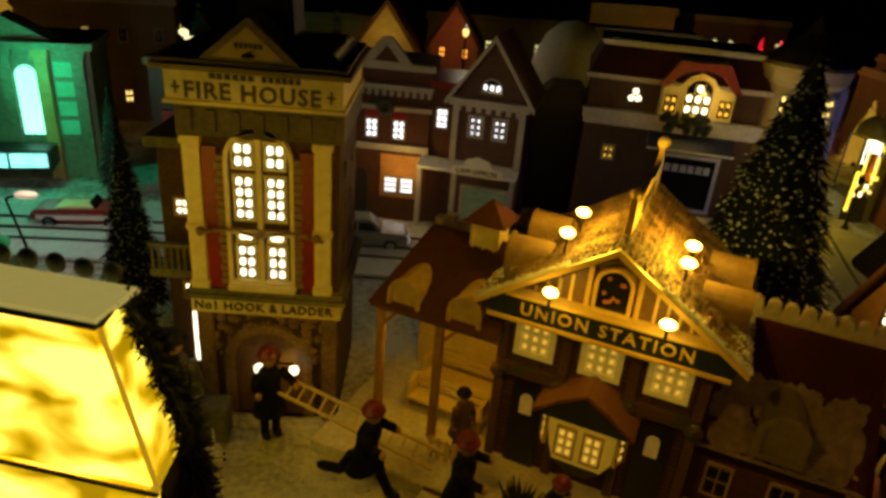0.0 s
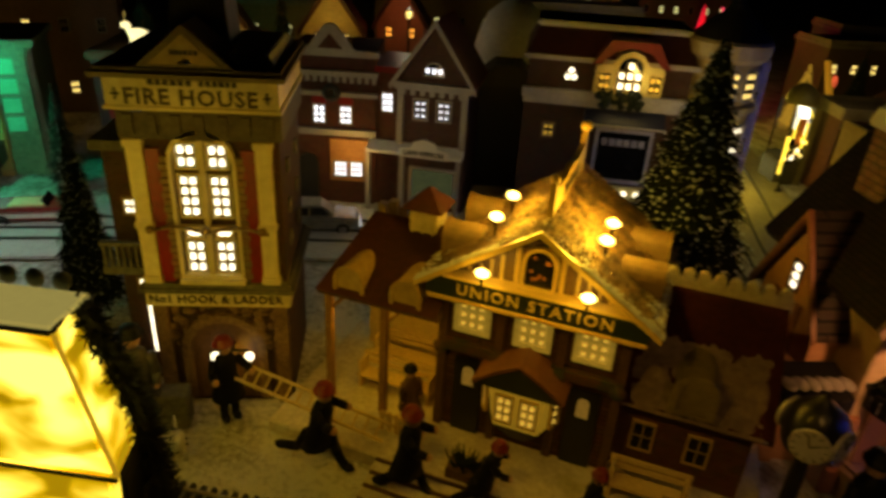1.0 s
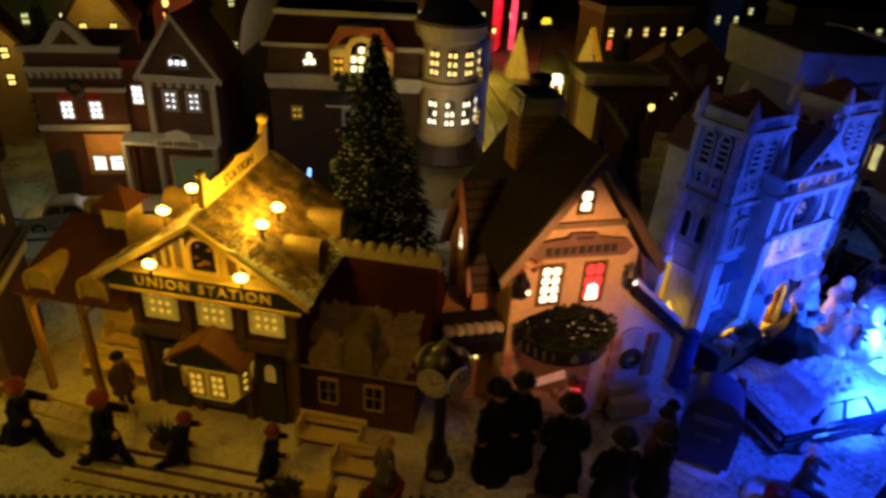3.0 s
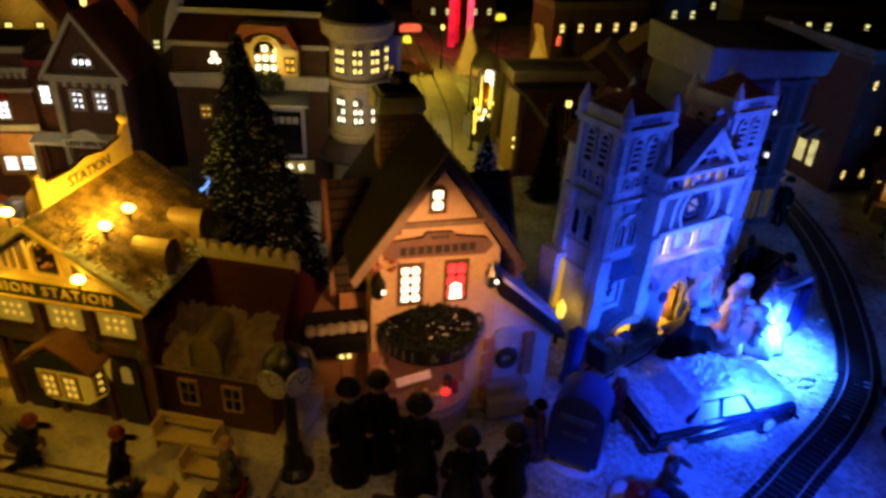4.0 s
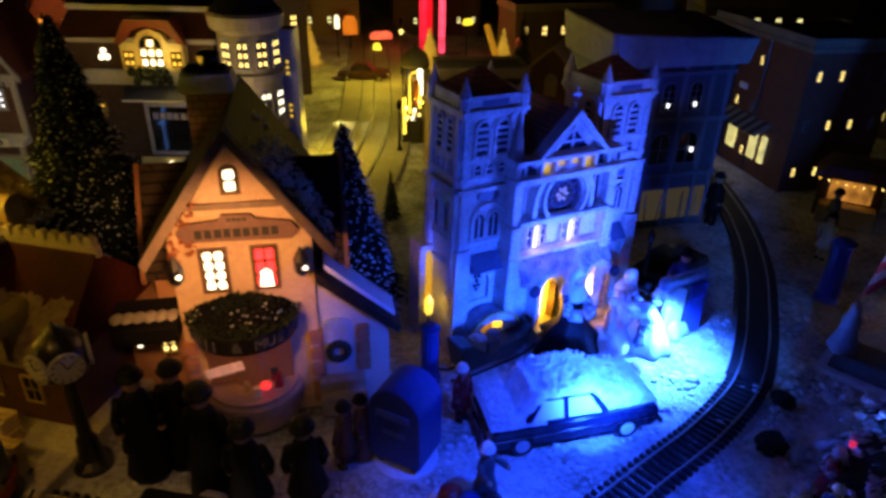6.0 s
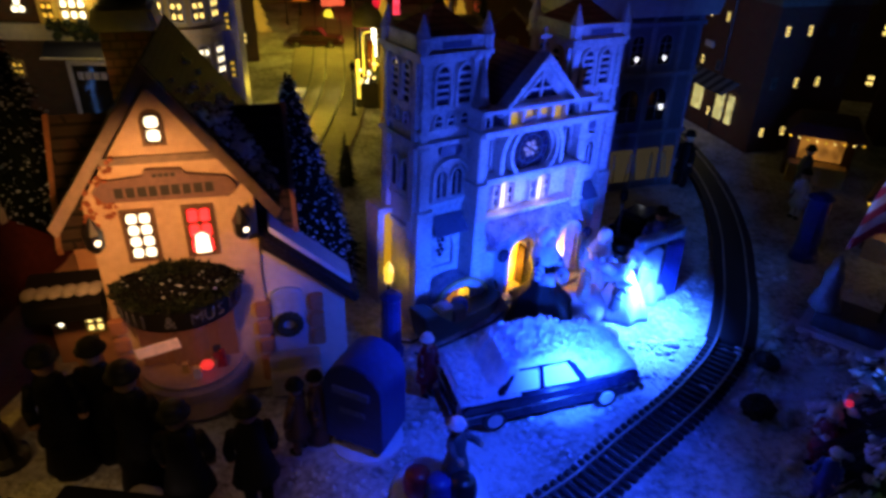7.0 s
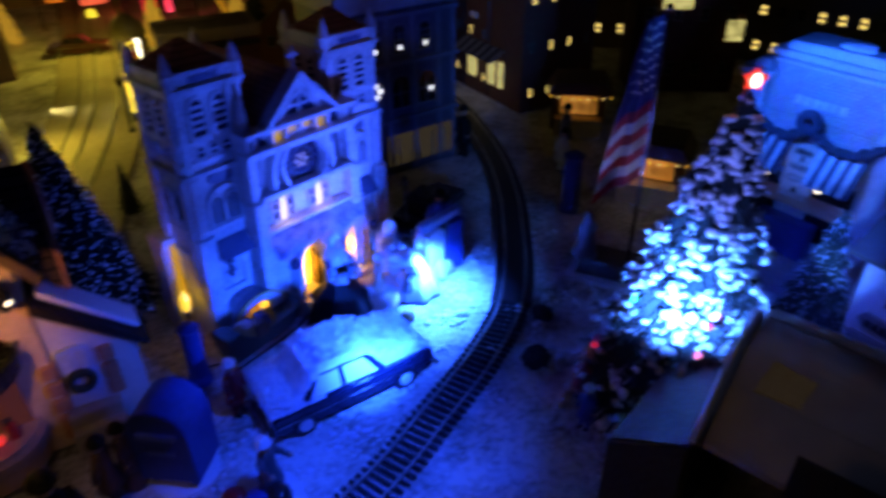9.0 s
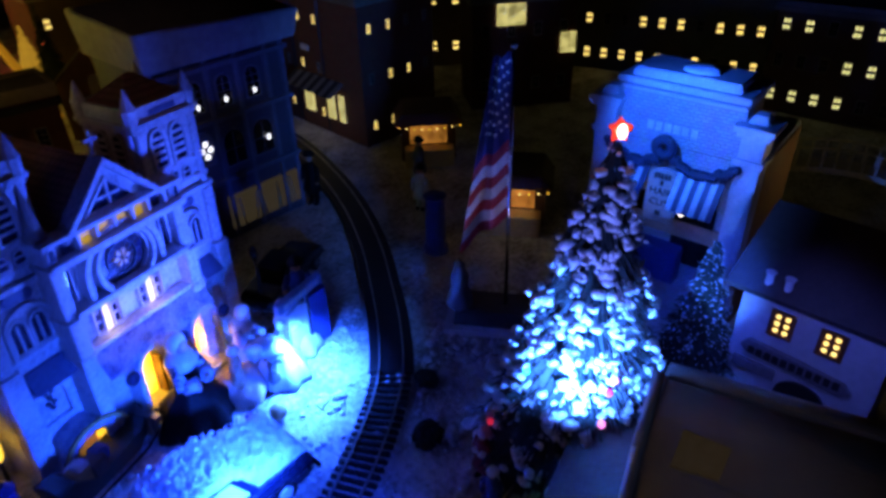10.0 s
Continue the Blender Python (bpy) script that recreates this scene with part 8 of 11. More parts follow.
# flat-roofed house on the right of the avenue
def avenue_house():
    g = 0.035
    h = thing("avenue_house", 0.718, 0.957, g, -4, "dull red house with tan flat roof beside the avenue", "house")
    bm = solid()
    box(bm, 0.004, 0.154, 0.006, 0.088, g - 0.006, 0.176)
    part("wall", bm, mat("dull_red_wall", (0.15, 0.050, 0.030), 0.6, (0.09, 0.03, 0.02), 60, 0.3), h, "dull red wall")
    TAN = mat("tan_flat_roof", (0.42, 0.33, 0.22), 0.7, (0.26, 0.20, 0.13), 26, 0.3)
    bm = solid()
    box(bm, 0.002, 0.156, 0.004, 0.090, 0.1762, 0.1800)
    part("roof", bm, TAN, h, "tan flat roof")
    for x0, x1, y0, y1 in ((0.0, 0.158, 0.0, 0.004), (0.0, 0.158, 0.090, 0.094), (0.0, 0.004, 0.004, 0.090), (0.154, 0.158, 0.004, 0.090)):
        bm = solid()
        box(bm, x0, x1, y0, y1, 0.168, 0.187)
        part("parapet", bm, TAN, h, "low tan parapet", 0.0008)
    bm = solid()
    box(bm, 0.002, 0.156, -0.003, 0.004, 0.156, 0.164)
    part("cornice", bm, mat("dark_cornice", (0.035, 0.030, 0.032), 0.5, None, 60), h, "dark cornice under the parapet", 0.0008)
    for x in (0.034, 0.078, 0.122):
        window(h, x, 0.098, 0.128, 0.016, 2, 3, GLASSY, FARTRIM, 0.006, dead=0.9)


avenue_house()


def street_portal():
    """A small arched stand beside the avenue, hung with lamps."""
    g = 0.035
    h = thing("lit_stand", 0.672, 1.000, g, 0, "olive arched street stand with yellow light tubes and white lit panel", "stand")
    OLIVE = mat("olive_glaze", (0.20, 0.17, 0.06), 0.45, (0.12, 0.10, 0.035), 60, 0.3)
    bm = solid()
    box(bm, 0.028, 0.040, 0.0, 0.060, g - 0.004, 0.176)
    part("back_wall", bm, OLIVE, h, "olive back wall", 0.001)
    bm = solid()
    lathe(bm, (0.018, 0.030, 0.176), [(0.026, 0.0), (0.026, 0.006), (0.021, 0.020), (0.010, 0.030), (0.002, 0.033), (0.0005, 0.040)], 14)
    part("dome", bm, OLIVE, h, "dull olive domed roof", smooth=True)
    bm = solid()
    box(bm, 0.0255, 0.028, 0.012, 0.046, 0.128, 0.170)
    part("lit_panel", bm, glow("bright_shop", (1.0, 0.95, 0.74), 4.2, 0.85, 30), h, "tall white lit panel")
    for x, y in ((0.0, 0.002), (0.0, 0.056)):
        bm = solid()
        rod(bm, (x, y, g - 0.003), (x, y, 0.176), 0.0022, 0.0018, 6)
        part("post", bm, IRON, h, "thin dark post")
    AMB = glow("yellow_tube", (1.0, 0.72, 0.06), 2.4, 0.4, 60)
    for x, y0, r, z0, z1 in ((0.004, 0.0, 0.0016, 0.100, 0.164), (0.022, 0.0, 0.0018, 0.108, 0.150), (-0.006, -0.004, 0.0026, 0.064, 0.128)):
        bm = solid()
        rod(bm, (x, y0, z0), (x, y0, z1), r, sides=7)
        part("light_tube", bm, AMB, h, "glowing yellow tube", smooth=True)
    bm = solid()
    for k in range(8):
        a0, a1 = math.pi * k / 8, math.pi * (k + 1) / 8
        rod(bm, (0.014 - 0.011 * math.cos(a0), -0.001, 0.160 + 0.012 * math.sin(a0)), (0.014 - 0.011 * math.cos(a1), -0.001, 0.160 + 0.012 * math.sin(a1)), 0.0013, sides=5)
    part("light_arch", bm, AMB, h, "yellow arch of light", smooth=True)
    bm = solid()
    box(bm, 0.012, 0.022, 0.004, 0.010, 0.112, 0.156)
    part("orange_board", bm, mat("orange_board", (0.50, 0.16, 0.03), 0.5, (0.36, 0.10, 0.02), 50), h, "orange board")
    rng = random.Random(77)
    for k in range(16):
        bm = solid()
        ball(bm, (rng.uniform(-0.006, 0.026), rng.uniform(-0.010, -0.002), rng.uniform(0.088, 0.130)), rng.uniform(0.0012, 0.0034), sides=7, rings=5)
        part("lamp_bulb", bm, [LIT_Y, LIT, AMB][k % 3], h, "yellow bulb", smooth=True)
    bm = solid()
    slab(bm, [(-0.010, g), (0.026, g), (0.026, 0.085), (0.008, 0.094), (-0.010, 0.085)], 0.0, 0.050)
    part("counter", bm, mat("dark_counter", (0.07, 0.06, 0.03), 0.5, (0.04, 0.035, 0.02), 60), h, "dark counter", 0.001)


street_portal()
lamp("stand_light_or_fill", (0.662, 0.985, 0.135), 0.020, (1.0, 0.80, 0.16), 0.006)
# added fill for the neighbouring tan roof, not a lamp of the stand
lamp("stand_light_or_fill", (0.700, 0.940, 0.235), 0.030, (1.0, 0.76, 0.28), 0.010)


def side_street_house():
    g = 0.03
    h = thing("green_roofed_house", 0.690, 0.845, g, 0, "narrow orange-brown house with sloping yellow-green roof", "house")
    RUSTY = mat("orange_brown_wall", (0.30, 0.10, 0.03), 0.55, (0.19, 0.06, 0.02), 60, 0.3)
    bm = solid()
    slab(bm, [(0.0, g - 0.004), (0.060, g - 0.004), (0.060, 0.115), (0.012, 0.168), (0.0, 0.172)], 0.004, 0.060)
    part("wall", bm, RUSTY, h, "orange-brown wall")
    bm = solid()
    slab(bm, [(0.008, 0.176), (0.012, 0.180), (0.070, 0.114), (0.066, 0.109)], -0.004, 0.068)
    part("roof", bm, mat("yellow_green_roof", (0.40, 0.38, 0.10), 0.6, (0.26, 0.25, 0.07), 50, 0.3), h, "yellow-green roof slope", 0.001)
    bm = solid()
    slab(bm, [(-0.003, g), (0.006, g), (0.010, 0.180), (-0.003, 0.184)], -0.003, 0.064)
    part("corner_pier", bm, mat("ochre_pier", (0.32, 0.19, 0.05), 0.55, (0.22, 0.12, 0.03), 50, 0.3), h, "ochre corner pier", 0.001)
    for z in (0.098, 0.112):
        bm = solid()
        ball(bm, (-0.006, -0.006, z), 0.0022, sides=8, rings=6)
        part("wall_lamp", bm, LIT_Y, h, "tiny yellow wall lamp", smooth=True)


side_street_house()


def barn(x, y, yaw, w, d, eave, ridge, label):
    """A gabled brown house with a pale arched panel in its gable."""
    g = ground_z(x, y)
    h = thing("gabled_house", x, y, g, yaw, label, "house", "houses at the edge of town")
    bm = solid()
    slab(bm, [(-w / 2, g - 0.005), (w / 2, g - 0.005), (w / 2, eave), (0, ridge), (-w / 2, eave)], 0, d)
    part("wall", bm, mat("rust_gable", (0.22, 0.085, 0.040), 0.6, (0.14, 0.05, 0.025), 50, 0.3), h, "rust-brown gabled wall")
    for sx in (-1, 1):
        bm = solid()
        slab(bm, [(0, ridge + 0.001), (0, ridge + 0.006), (sx * (w / 2 + 0.012), eave - 0.003), (sx * (w / 2 + 0.012), eave - 0.008)][::sx], -0.010, d + 0.008)
        part("roof_slope", bm, mat("dusty_tan_roof", (0.36, 0.27, 0.17), 0.7, (0.22, 0.16, 0.10), 40, 0.4), h, "dusty tan roof slope", 0.001)
    bm = solid()
    slab(bm, arch_pts(0, eave - 0.035, eave + 0.012, 0.026), -0.002, 0.0)
    part("gable_panel", bm, mat("pale_panel", (0.55, 0.42, 0.30), 0.5, None, 50), h, "pale arched gable panel")
    for sx in (-1, 1):
        window(h, sx * w * 0.30, eave - 0.034, eave - 0.012, 0.014, 2, 2, LIT_F if sx > 0 else GLASSY, FARTRIM, 0, fill=0.45, dead=0.3)


barn(1.000, 1.180, -32, 0.130, 0.12, 0.105, 0.165, "rust-brown gabled house with tan roof behind the cathedral")
barn(1.165, 1.270, -20, 0.150, 0.12, 0.110, 0.175, "rust-brown gabled house with pale panel behind the cathedral")
# added warm fill for the gabled houses, no lamp there
lamp("yard_fill", (1.04, 1.12, 0.22), 0.014, (1.0, 0.62, 0.30), 0.010)


def theatre():
    g = 0.045
    h = thing("theatre", -0.575, 0.930, g, 14, "theatre front flooded with green light, lit marquee", "theatre")
    T = mat("theatre_stone", (0.20, 0.24, 0.17), 0.5, (0.10, 0.12, 0.09), 60, 0.5)
    bm = solid()
    box(bm, -0.10, 0.105, 0.0, 0.12, g - 0.004, 0.235)
    part("wall", bm, T, h, "pale theatre wall")
    for x in (-0.075, 0.0, 0.045, 0.090):
        bm = solid()
        box(bm, x - 0.008, x + 0.008, -0.010, 0, g, 0.225)
        box(bm, x - 0.011, x + 0.011, -0.013, 0, 0.218, 0.228)
        part("pier", bm, T if x != 0.045 else OCHRE, h, "tall pier", 0.001)
    bm = solid()
    box(bm, -0.105, 0.112, -0.014, 0.125, 0.228, 0.238)
    part("cornice", bm, T, h, "cornice", 0.001)
    bm = solid()
    slab(bm, arch_pts(0.0225, 0.110, 0.205, 0.026), -0.003, 0)
    part("lit_window", bm, glow("green_lit_window", (0.35, 1.0, 0.75), 2.2, 0.7, 30), h, "tall green-lit window")
    # green floodlight is put into these panels as emission
    for k in range(4):
        bm = solid()
        box(bm, 0.058, 0.084, -0.004, 0, 0.110 + 0.027 * k, 0.130 + 0.027 * k)
        part("green_panel", bm, mat("green_panel", (0.1, 0.4, 0.25), 0.4, emit=(0.05, 1.0, 0.5), strength=0.15), h, "carved panel with green light put in as emission")
    bm = solid()
    box(bm, -0.10, 0.050, -0.05, -0.010, 0.072, 0.100)
    mq = part("marquee", bm, DARK, h, "marquee box", 0.001)
    for x0, x1 in ((-0.095, -0.050), (-0.046, -0.004), (0.0, 0.045)):
        bm = solid()
        box(bm, x0, x1, -0.0525, -0.0505, 0.077, 0.096)
        part("marquee_sign", bm, glow("cyan_sign", (0.35, 1.0, 0.95), 1.6, 0.6, 60), mq, "cyan lit sign panel")
    bm = solid()
    slab(bm, [(-0.06, 0.238), (0.06, 0.238), (0.0, 0.270)], 0.0, 0.05)
    part("gable", bm, T, h)


theatre()


def lit_house(x, y, yaw, w, ht, wall, lit, colour, watts, label):
    """A gabled house at the back of the town, its front washed by a lamp of its own."""
    g = 0.045
    h = thing("lit_house", x, y, g, yaw, label, "house", "lit houses at the back")
    bm = solid()
    slab(bm, [(-w / 2, g - 0.004), (w / 2, g - 0.004), (w / 2, g + ht * 0.72), (0, g + ht), (-w / 2, g + ht * 0.72)], 0, 0.08)
    part("wall", bm, wall, h, bevel=0.0008)
    for q in (-1, 1):
        bm = solid()
        slab(bm, [(q * (w / 2 + 0.008), g + ht * 0.67), (q * (w / 2 + 0.009), g + ht * 0.71), (0, g + ht + 0.012), (0, g + ht)][::q], -0.008, 0.086)
        part("roof_slope", bm, TERRA, h, "dark roof slope", 0.0006)
    for cx in (-w * 0.24, w * 0.24):
        for z in (0.42, 0.62):
            window(h, cx, g + ht * z, g + ht * z + 0.022, 0.014, 2, 2, lit, STONE, 0, fill=0.7)
    a = radians(yaw)
    lamp("house_light", (x + 0.06 * math.sin(a), y - 0.06 * math.cos(a), g + ht * 0.80), watts, colour, 0.005)


lit_house(-0.085, 1.20, 0, 0.10, 0.250, OCHRE, LIT_Y, (1.0, 0.62, 0.08), 0.06, "yellow-lit gabled house behind the main street")
lit_house(0.035, 1.30, -6, 0.09, 0.250, mat("salmon_wall", (0.5, 0.22, 0.14), 0.6, (0.4, 0.16, 0.1), 60, 0.3), LIT_O, (1.0, 0.30, 0.08), 0.025, "salmon gabled house lit orange behind the main street")
lit_house(-0.235, 1.12, 8, 0.09, 0.215, PEACH, LIT_Y, (1.0, 0.60, 0.06), 0.05, "peach gabled house lit yellow behind the fire house")
lit_house(-0.78, 1.02, 25, 0.12, 0.230, OCHRE, LIT_O, (1.0, 0.45, 0.06), 0.08, "amber-lit gabled house beside the theatre")


def snow_mound():
    bm = solid()
    lathe(bm, (0, 0, 0), [(0.075, 0.0), (0.072, 0.16), (0.060, 0.21), (0.045, 0.245), (0.025, 0.262), (0.004, 0.268)], 20)
    for v in bm.verts:
        v.co += Vector((1, 1, 0.6)) * 0.010 * noise.noise(v.co * 14)
    single("snow_mountain", bm, SNOW, 0.215, 1.08, 0.04, 0, "rounded white snow mountain behind the houses", "mountain", smooth=True)
    h = thing("dark_shed", 0.190, 0.955, 0.045, -8, "unlit black shed between two houses", "shed")
    bm = solid()
    box(bm, -0.05, 0.045, 0, 0.06, 0.041, 0.200)
    part("wall", bm, BLACK, h)
    bm = solid()
    slab(bm, [(-0.055, 0.200), (0.05, 0.200), (0.02, 0.230), (-0.02, 0.230)], -0.006, 0.066)
    part("roof", bm, DARK, h, "dark roof", 0.001)


snow_mound()

# ---- trees ----


def conifer(name, x, y, gz, ht, r, label, seed, n=2600, snow=0.25, clump=1.0, needle=GREEN, tipmat=SNOW, group="", base=0.10, lean=0.0, tip=1.0):
    """A bottle-brush spruce: tapered trunk, drooping twigs with gaps, frosted tips."""
    rng = random.Random(seed)
    h = thing(name, x, y, gz, rng.uniform(0, 360), label, "tree", group)
    bm = solid()
    rod(bm, (0, 0, gz - 0.003), (0, 0, gz + ht * 0.92), r * 0.10, r * 0.015)
    part("trunk", bm, WOOD, h, "thin tapered trunk")
    bm, bs = solid(), solid()
    for i in range(n):
        t = 1 - math.sqrt(rng.random())
        a = rng.uniform(0, 2 * math.pi)
        tier = 0.88 + 0.12 * math.sin(t * 55 + 2 * math.sin(a * 3 + seed))
        reach = r * (1 - t) ** 0.9 * tier * rng.uniform(0.72, 1.06) + r * 0.04
        z0 = gz + ht * (base + (1 - base) * t)
        inner = reach * rng.uniform(0.25, 0.6)
        d = Vector((math.cos(a), math.sin(a), 0))
        s = Vector((-d.y, d.x, 0))
        p0 = d * inner + Vector((0, 0, z0 + 0.02 * r))
        p1 = d * reach + Vector((0, 0, z0 - reach * rng.uniform(0.12, 0.38)))
        w = r * 0.055 * clump * rng.uniform(0.7, 1.3)
        up = Vector((0, 0, w * 0.8))
        v = [bm.verts.new(p0 + s * w), bm.verts.new(p0 - s * w), bm.verts.new(p0 + up), bm.verts.new(p1)]
        bm.faces.new((v[0], v[1], v[3]))
        bm.faces.new((v[1], v[2], v[3]))
        bm.faces.new((v[2], v[0], v[3]))
        if rng.random() < snow:
            q = p0.lerp(p1, rng.uniform(0.55, 0.95)) + Vector((0, 0, w * 0.55))
            e = w * tip * rng.uniform(0.16, 0.42)
            u = [bs.verts.new(q + s * e), bs.verts.new(q - s * e), bs.verts.new(q + d * e * 1.2), bs.verts.new(q - d * e), bs.verts.new(q + Vector((0, 0, e * 0.8)))]
            for f in ((0, 2, 4), (2, 1, 4), (1, 3, 4), (3, 0, 4)):
                bs.faces.new([u[k] for k in f])
    c = part("crown", bm, needle, h, "dark needle crown with gaps")
    if snow:
        part("frost", bs, tipmat, h, "frosted tips")
    return h


FROST = mat("silver_frost", (0.82, 0.88, 0.95), 0.35, (0.6, 0.66, 0.75), 300)
DEEP = mat("deep_spruce_needles", (0.006, 0.012, 0.007), 0.8, (0.003, 0.006, 0.003), 200, spec=0.1)
conifer("spruce", 0.284, 0.511, 0.040, 0.312, 0.096, "tall dark spruce with frosted tips behind the station", 3, 7500, 0.60, 0.8, needle=DEEP, tipmat=FROST, tip=1.05)
conifer("spruce", -0.277, 0.590, 0.04, 0.200, 0.040, "narrow spruce with glittering frosted tips", 4, 2600, 0.55, 0.9, needle=DEEP, tipmat=FROST, tip=1.1)
conifer("spruce", -0.430, 0.900, 0.045, 0.150, 0.030, "small dark frosted spruce", 5, 1300, 0.3)
conifer("blue_spruce", 0.536, 0.535, 0.01, 0.226, 0.072, "spruce with blue-lit tips between cottage and cathedral", 6, 4600, 0.45, 0.9, needle=DEEP, tip=1.5)
conifer("spruce", 0.712, 0.760, 0.03, 0.165, 0.034, "dark narrow spruce with a few bright tips beside the cathedral", 41, 1700, 0.02, needle=DEEP, tipmat=FROST)
conifer("spruce", 0.605, 0.700, 0.03, 0.085, 0.020, "tiny dark spruce beside the avenue", 7, 900, 0.1)
conifer("frosted_tree", 1.106, 0.100, 0.0, 0.185, 0.055, "frosted spruce lit blue beside the white house", 8, 2400, 0.8, 1.0)
conifer("spruce", 0.36, 1.12, 0.045, 0.21, 0.05, "dark unlit spruce among the houses", 9, 1500, 0.06)
conifer("spruce", 0.235, 1.0, 0.045, 0.27, 0.03, "dark narrow spruce on the hill", 10, 900, 0.0)
conifer("spruce", -0.35, 1.05, 0.045, 0.25, 0.075, "dark unlit spruce among the houses", 11, 1500, 0.03)
conifer("spruce", -0.16, 1.15, 0.045, 0.25, 0.06, "dark unlit spruce among the houses", 12, 1300, 0.03)
conifer("spruce", 0.971, 1.30, 0.03, 0.195, 0.042, "dark unlit spruce among the houses", 13, 1200, 0.03)


def christmas_tree():
    """The great flocked tree: clumps of snow on dark boughs, ornaments, a red star."""
    rng = random.Random(31)
    g, ht, r = 0.0, 0.292, 0.088
    h = thing("christmas_tree", 0.966, 0.135, g, 0, "large snow-flocked Christmas tree with red star, lit blue", "christmas tree")
    bm = solid()
    rod(bm, (0, 0, -0.003), (0, 0, 0.26), 0.009, 0.002)
    part("trunk", bm, WOOD, h)
    bm, bs = solid(), solid()
    for i in range(5600):
        t = 1 - math.sqrt(rng.random())
        a = rng.uniform(0, 2 * math.pi)
        reach = r * (1 - t) ** 0.85 * rng.uniform(0.7, 1.08) * (0.9 + 0.1 * math.sin(t * 38 + 2.2 * math.sin(2 * a))) + 0.004
        z = 0.035 + (ht - 0.035) * t
        d = Vector((math.cos(a), math.sin(a), 0))
        s = Vector((-d.y, d.x, 0))
        p0, p1 = d * reach * 0.4 + Vector((0, 0, z + 0.004)), d * reach + Vector((0, 0, z - reach * 0.3))
        w = 0.0055 * (1 - 0.5 * t) * rng.uniform(0.7, 1.2)
        v = [bm.verts.new(p0 + s * w), bm.verts.new(p0 - s * w), bm.verts.new(p0 + Vector((0, 0, w))), bm.verts.new(p1)]
        for f in ((0, 1, 3), (1, 2, 3), (2, 0, 3)):
            bm.faces.new([v[k] for k in f])
        if rng.random() < (0.10 + 0.76 * (noise.noise((a * 3, t * 12, 5)) > 0.02)) * (0.55 + 0.45 * smoothstep(0.0, 0.35, t)):
            q = p0.lerp(p1, rng.uniform(0.6, 1.02)) + Vector((0, 0, 0.002))
            e = rng.uniform(0.0012, 0.0050) * (1 - 0.3 * t)
            st = len(bs.verts)
            ball(bs, q, e, (rng.uniform(0.7, 1.9), rng.uniform(0.7, 1.9), rng.uniform(0.4, 1.0)), 6, 4)
            bs.verts.ensure_lookup_table()
            for vv in bs.verts[st:]:
                vv.co += Vector((noise.noise(vv.co * 420), noise.noise(vv.co * 380 + Vector((5, 0, 0))), noise.noise(vv.co * 400 + Vector((0, 9, 0))))) * e * 0.8
    part("crown", bm, mat("dark_blue_needles", (0.015, 0.03, 0.03), 0.7, None, 200), h, "dark boughs")
    f = part("flock", bs, SNOW, h, "clumps of snow on the boughs", smooth=True)
    f["kind"] = "stuff"
    ORN = [("red", (0.9, 0.03, 0.1)), ("green", (0.1, 0.8, 0.05)), ("pink", (1.0, 0.25, 0.5)), ("gold", (1.0, 0.7, 0.1))]
    for i, (t, deg) in enumerate(((0.44, 232), (0.43, 165), (0.36, 228), (0.30, 238), (0.22, 150), (0.14, 205), (0.47, 236))):
        a = radians(deg)
        reach = r * (1 - t) ** 0.85 * 1.04
        nm, c = ORN[i % 4]
        bm = solid()
        ball(bm, (reach * math.cos(a), reach * math.sin(a), 0.035 + (ht - 0.035) * t - reach * 0.28), 0.0030)
        part("ornament", bm, mat("ornament_" + nm, c, 0.2, emit=c, strength=0.5 + 0.5 * (i % 3)), h, "glowing " + nm + " ornament", smooth=True)
    bm = solid()
    pts = []
    for k in range(10):
        rr = 0.0088 if k % 2 == 0 else 0.0040
        pts.append((rr * math.cos(math.pi / 2 + math.pi * k / 5), 0.303 + rr * math.sin(math.pi / 2 + math.pi * k / 5)))
    slab(bm, pts, -0.003, 0.003)
    bm.transform(Matrix.Rotation(radians(-45), 4, "Z"))
    part("star", bm, mat("red_star", (0.9, 0.08, 0.03), 0.3, emit=(1.0, 0.06, 0.02), strength=0.8), h, "glowing red star", 0.0006)
    bm = solid()
    ball(bm, (-0.004, -0.004, 0.304), 0.0034, (1, 1, 1.5))
    part("star_bulb", bm, mat("star_bulb", (1, 0.5, 0.4), 0.3, emit=(1.0, 0.5, 0.4), strength=6), h, "bright bulb in the star", smooth=True)


christmas_tree()
for ob in scene.objects:
    if ob.parent and ob.parent.name == "christmas_tree":
        for v in ob.data.vertices:
            v.co.x += 0.070 * v.co.z
            v.co.z *= 1.015

# ---- figurines: plain glazed shapes, one mesh each ----
HATRED = mat("red_glaze", (0.22, 0.018, 0.012), 0.35, None, 90)
BOOT = mat("black_boot_glaze", (0.008, 0.008, 0.008), 0.5, None, 90, spec=0.2)
BROWNC = mat("brown_coat_glaze", (0.12, 0.06, 0.035), 0.45, None, 90)
GREYC = mat("grey_coat_glaze", (0.10, 0.10, 0.11), 0.45, None, 90)


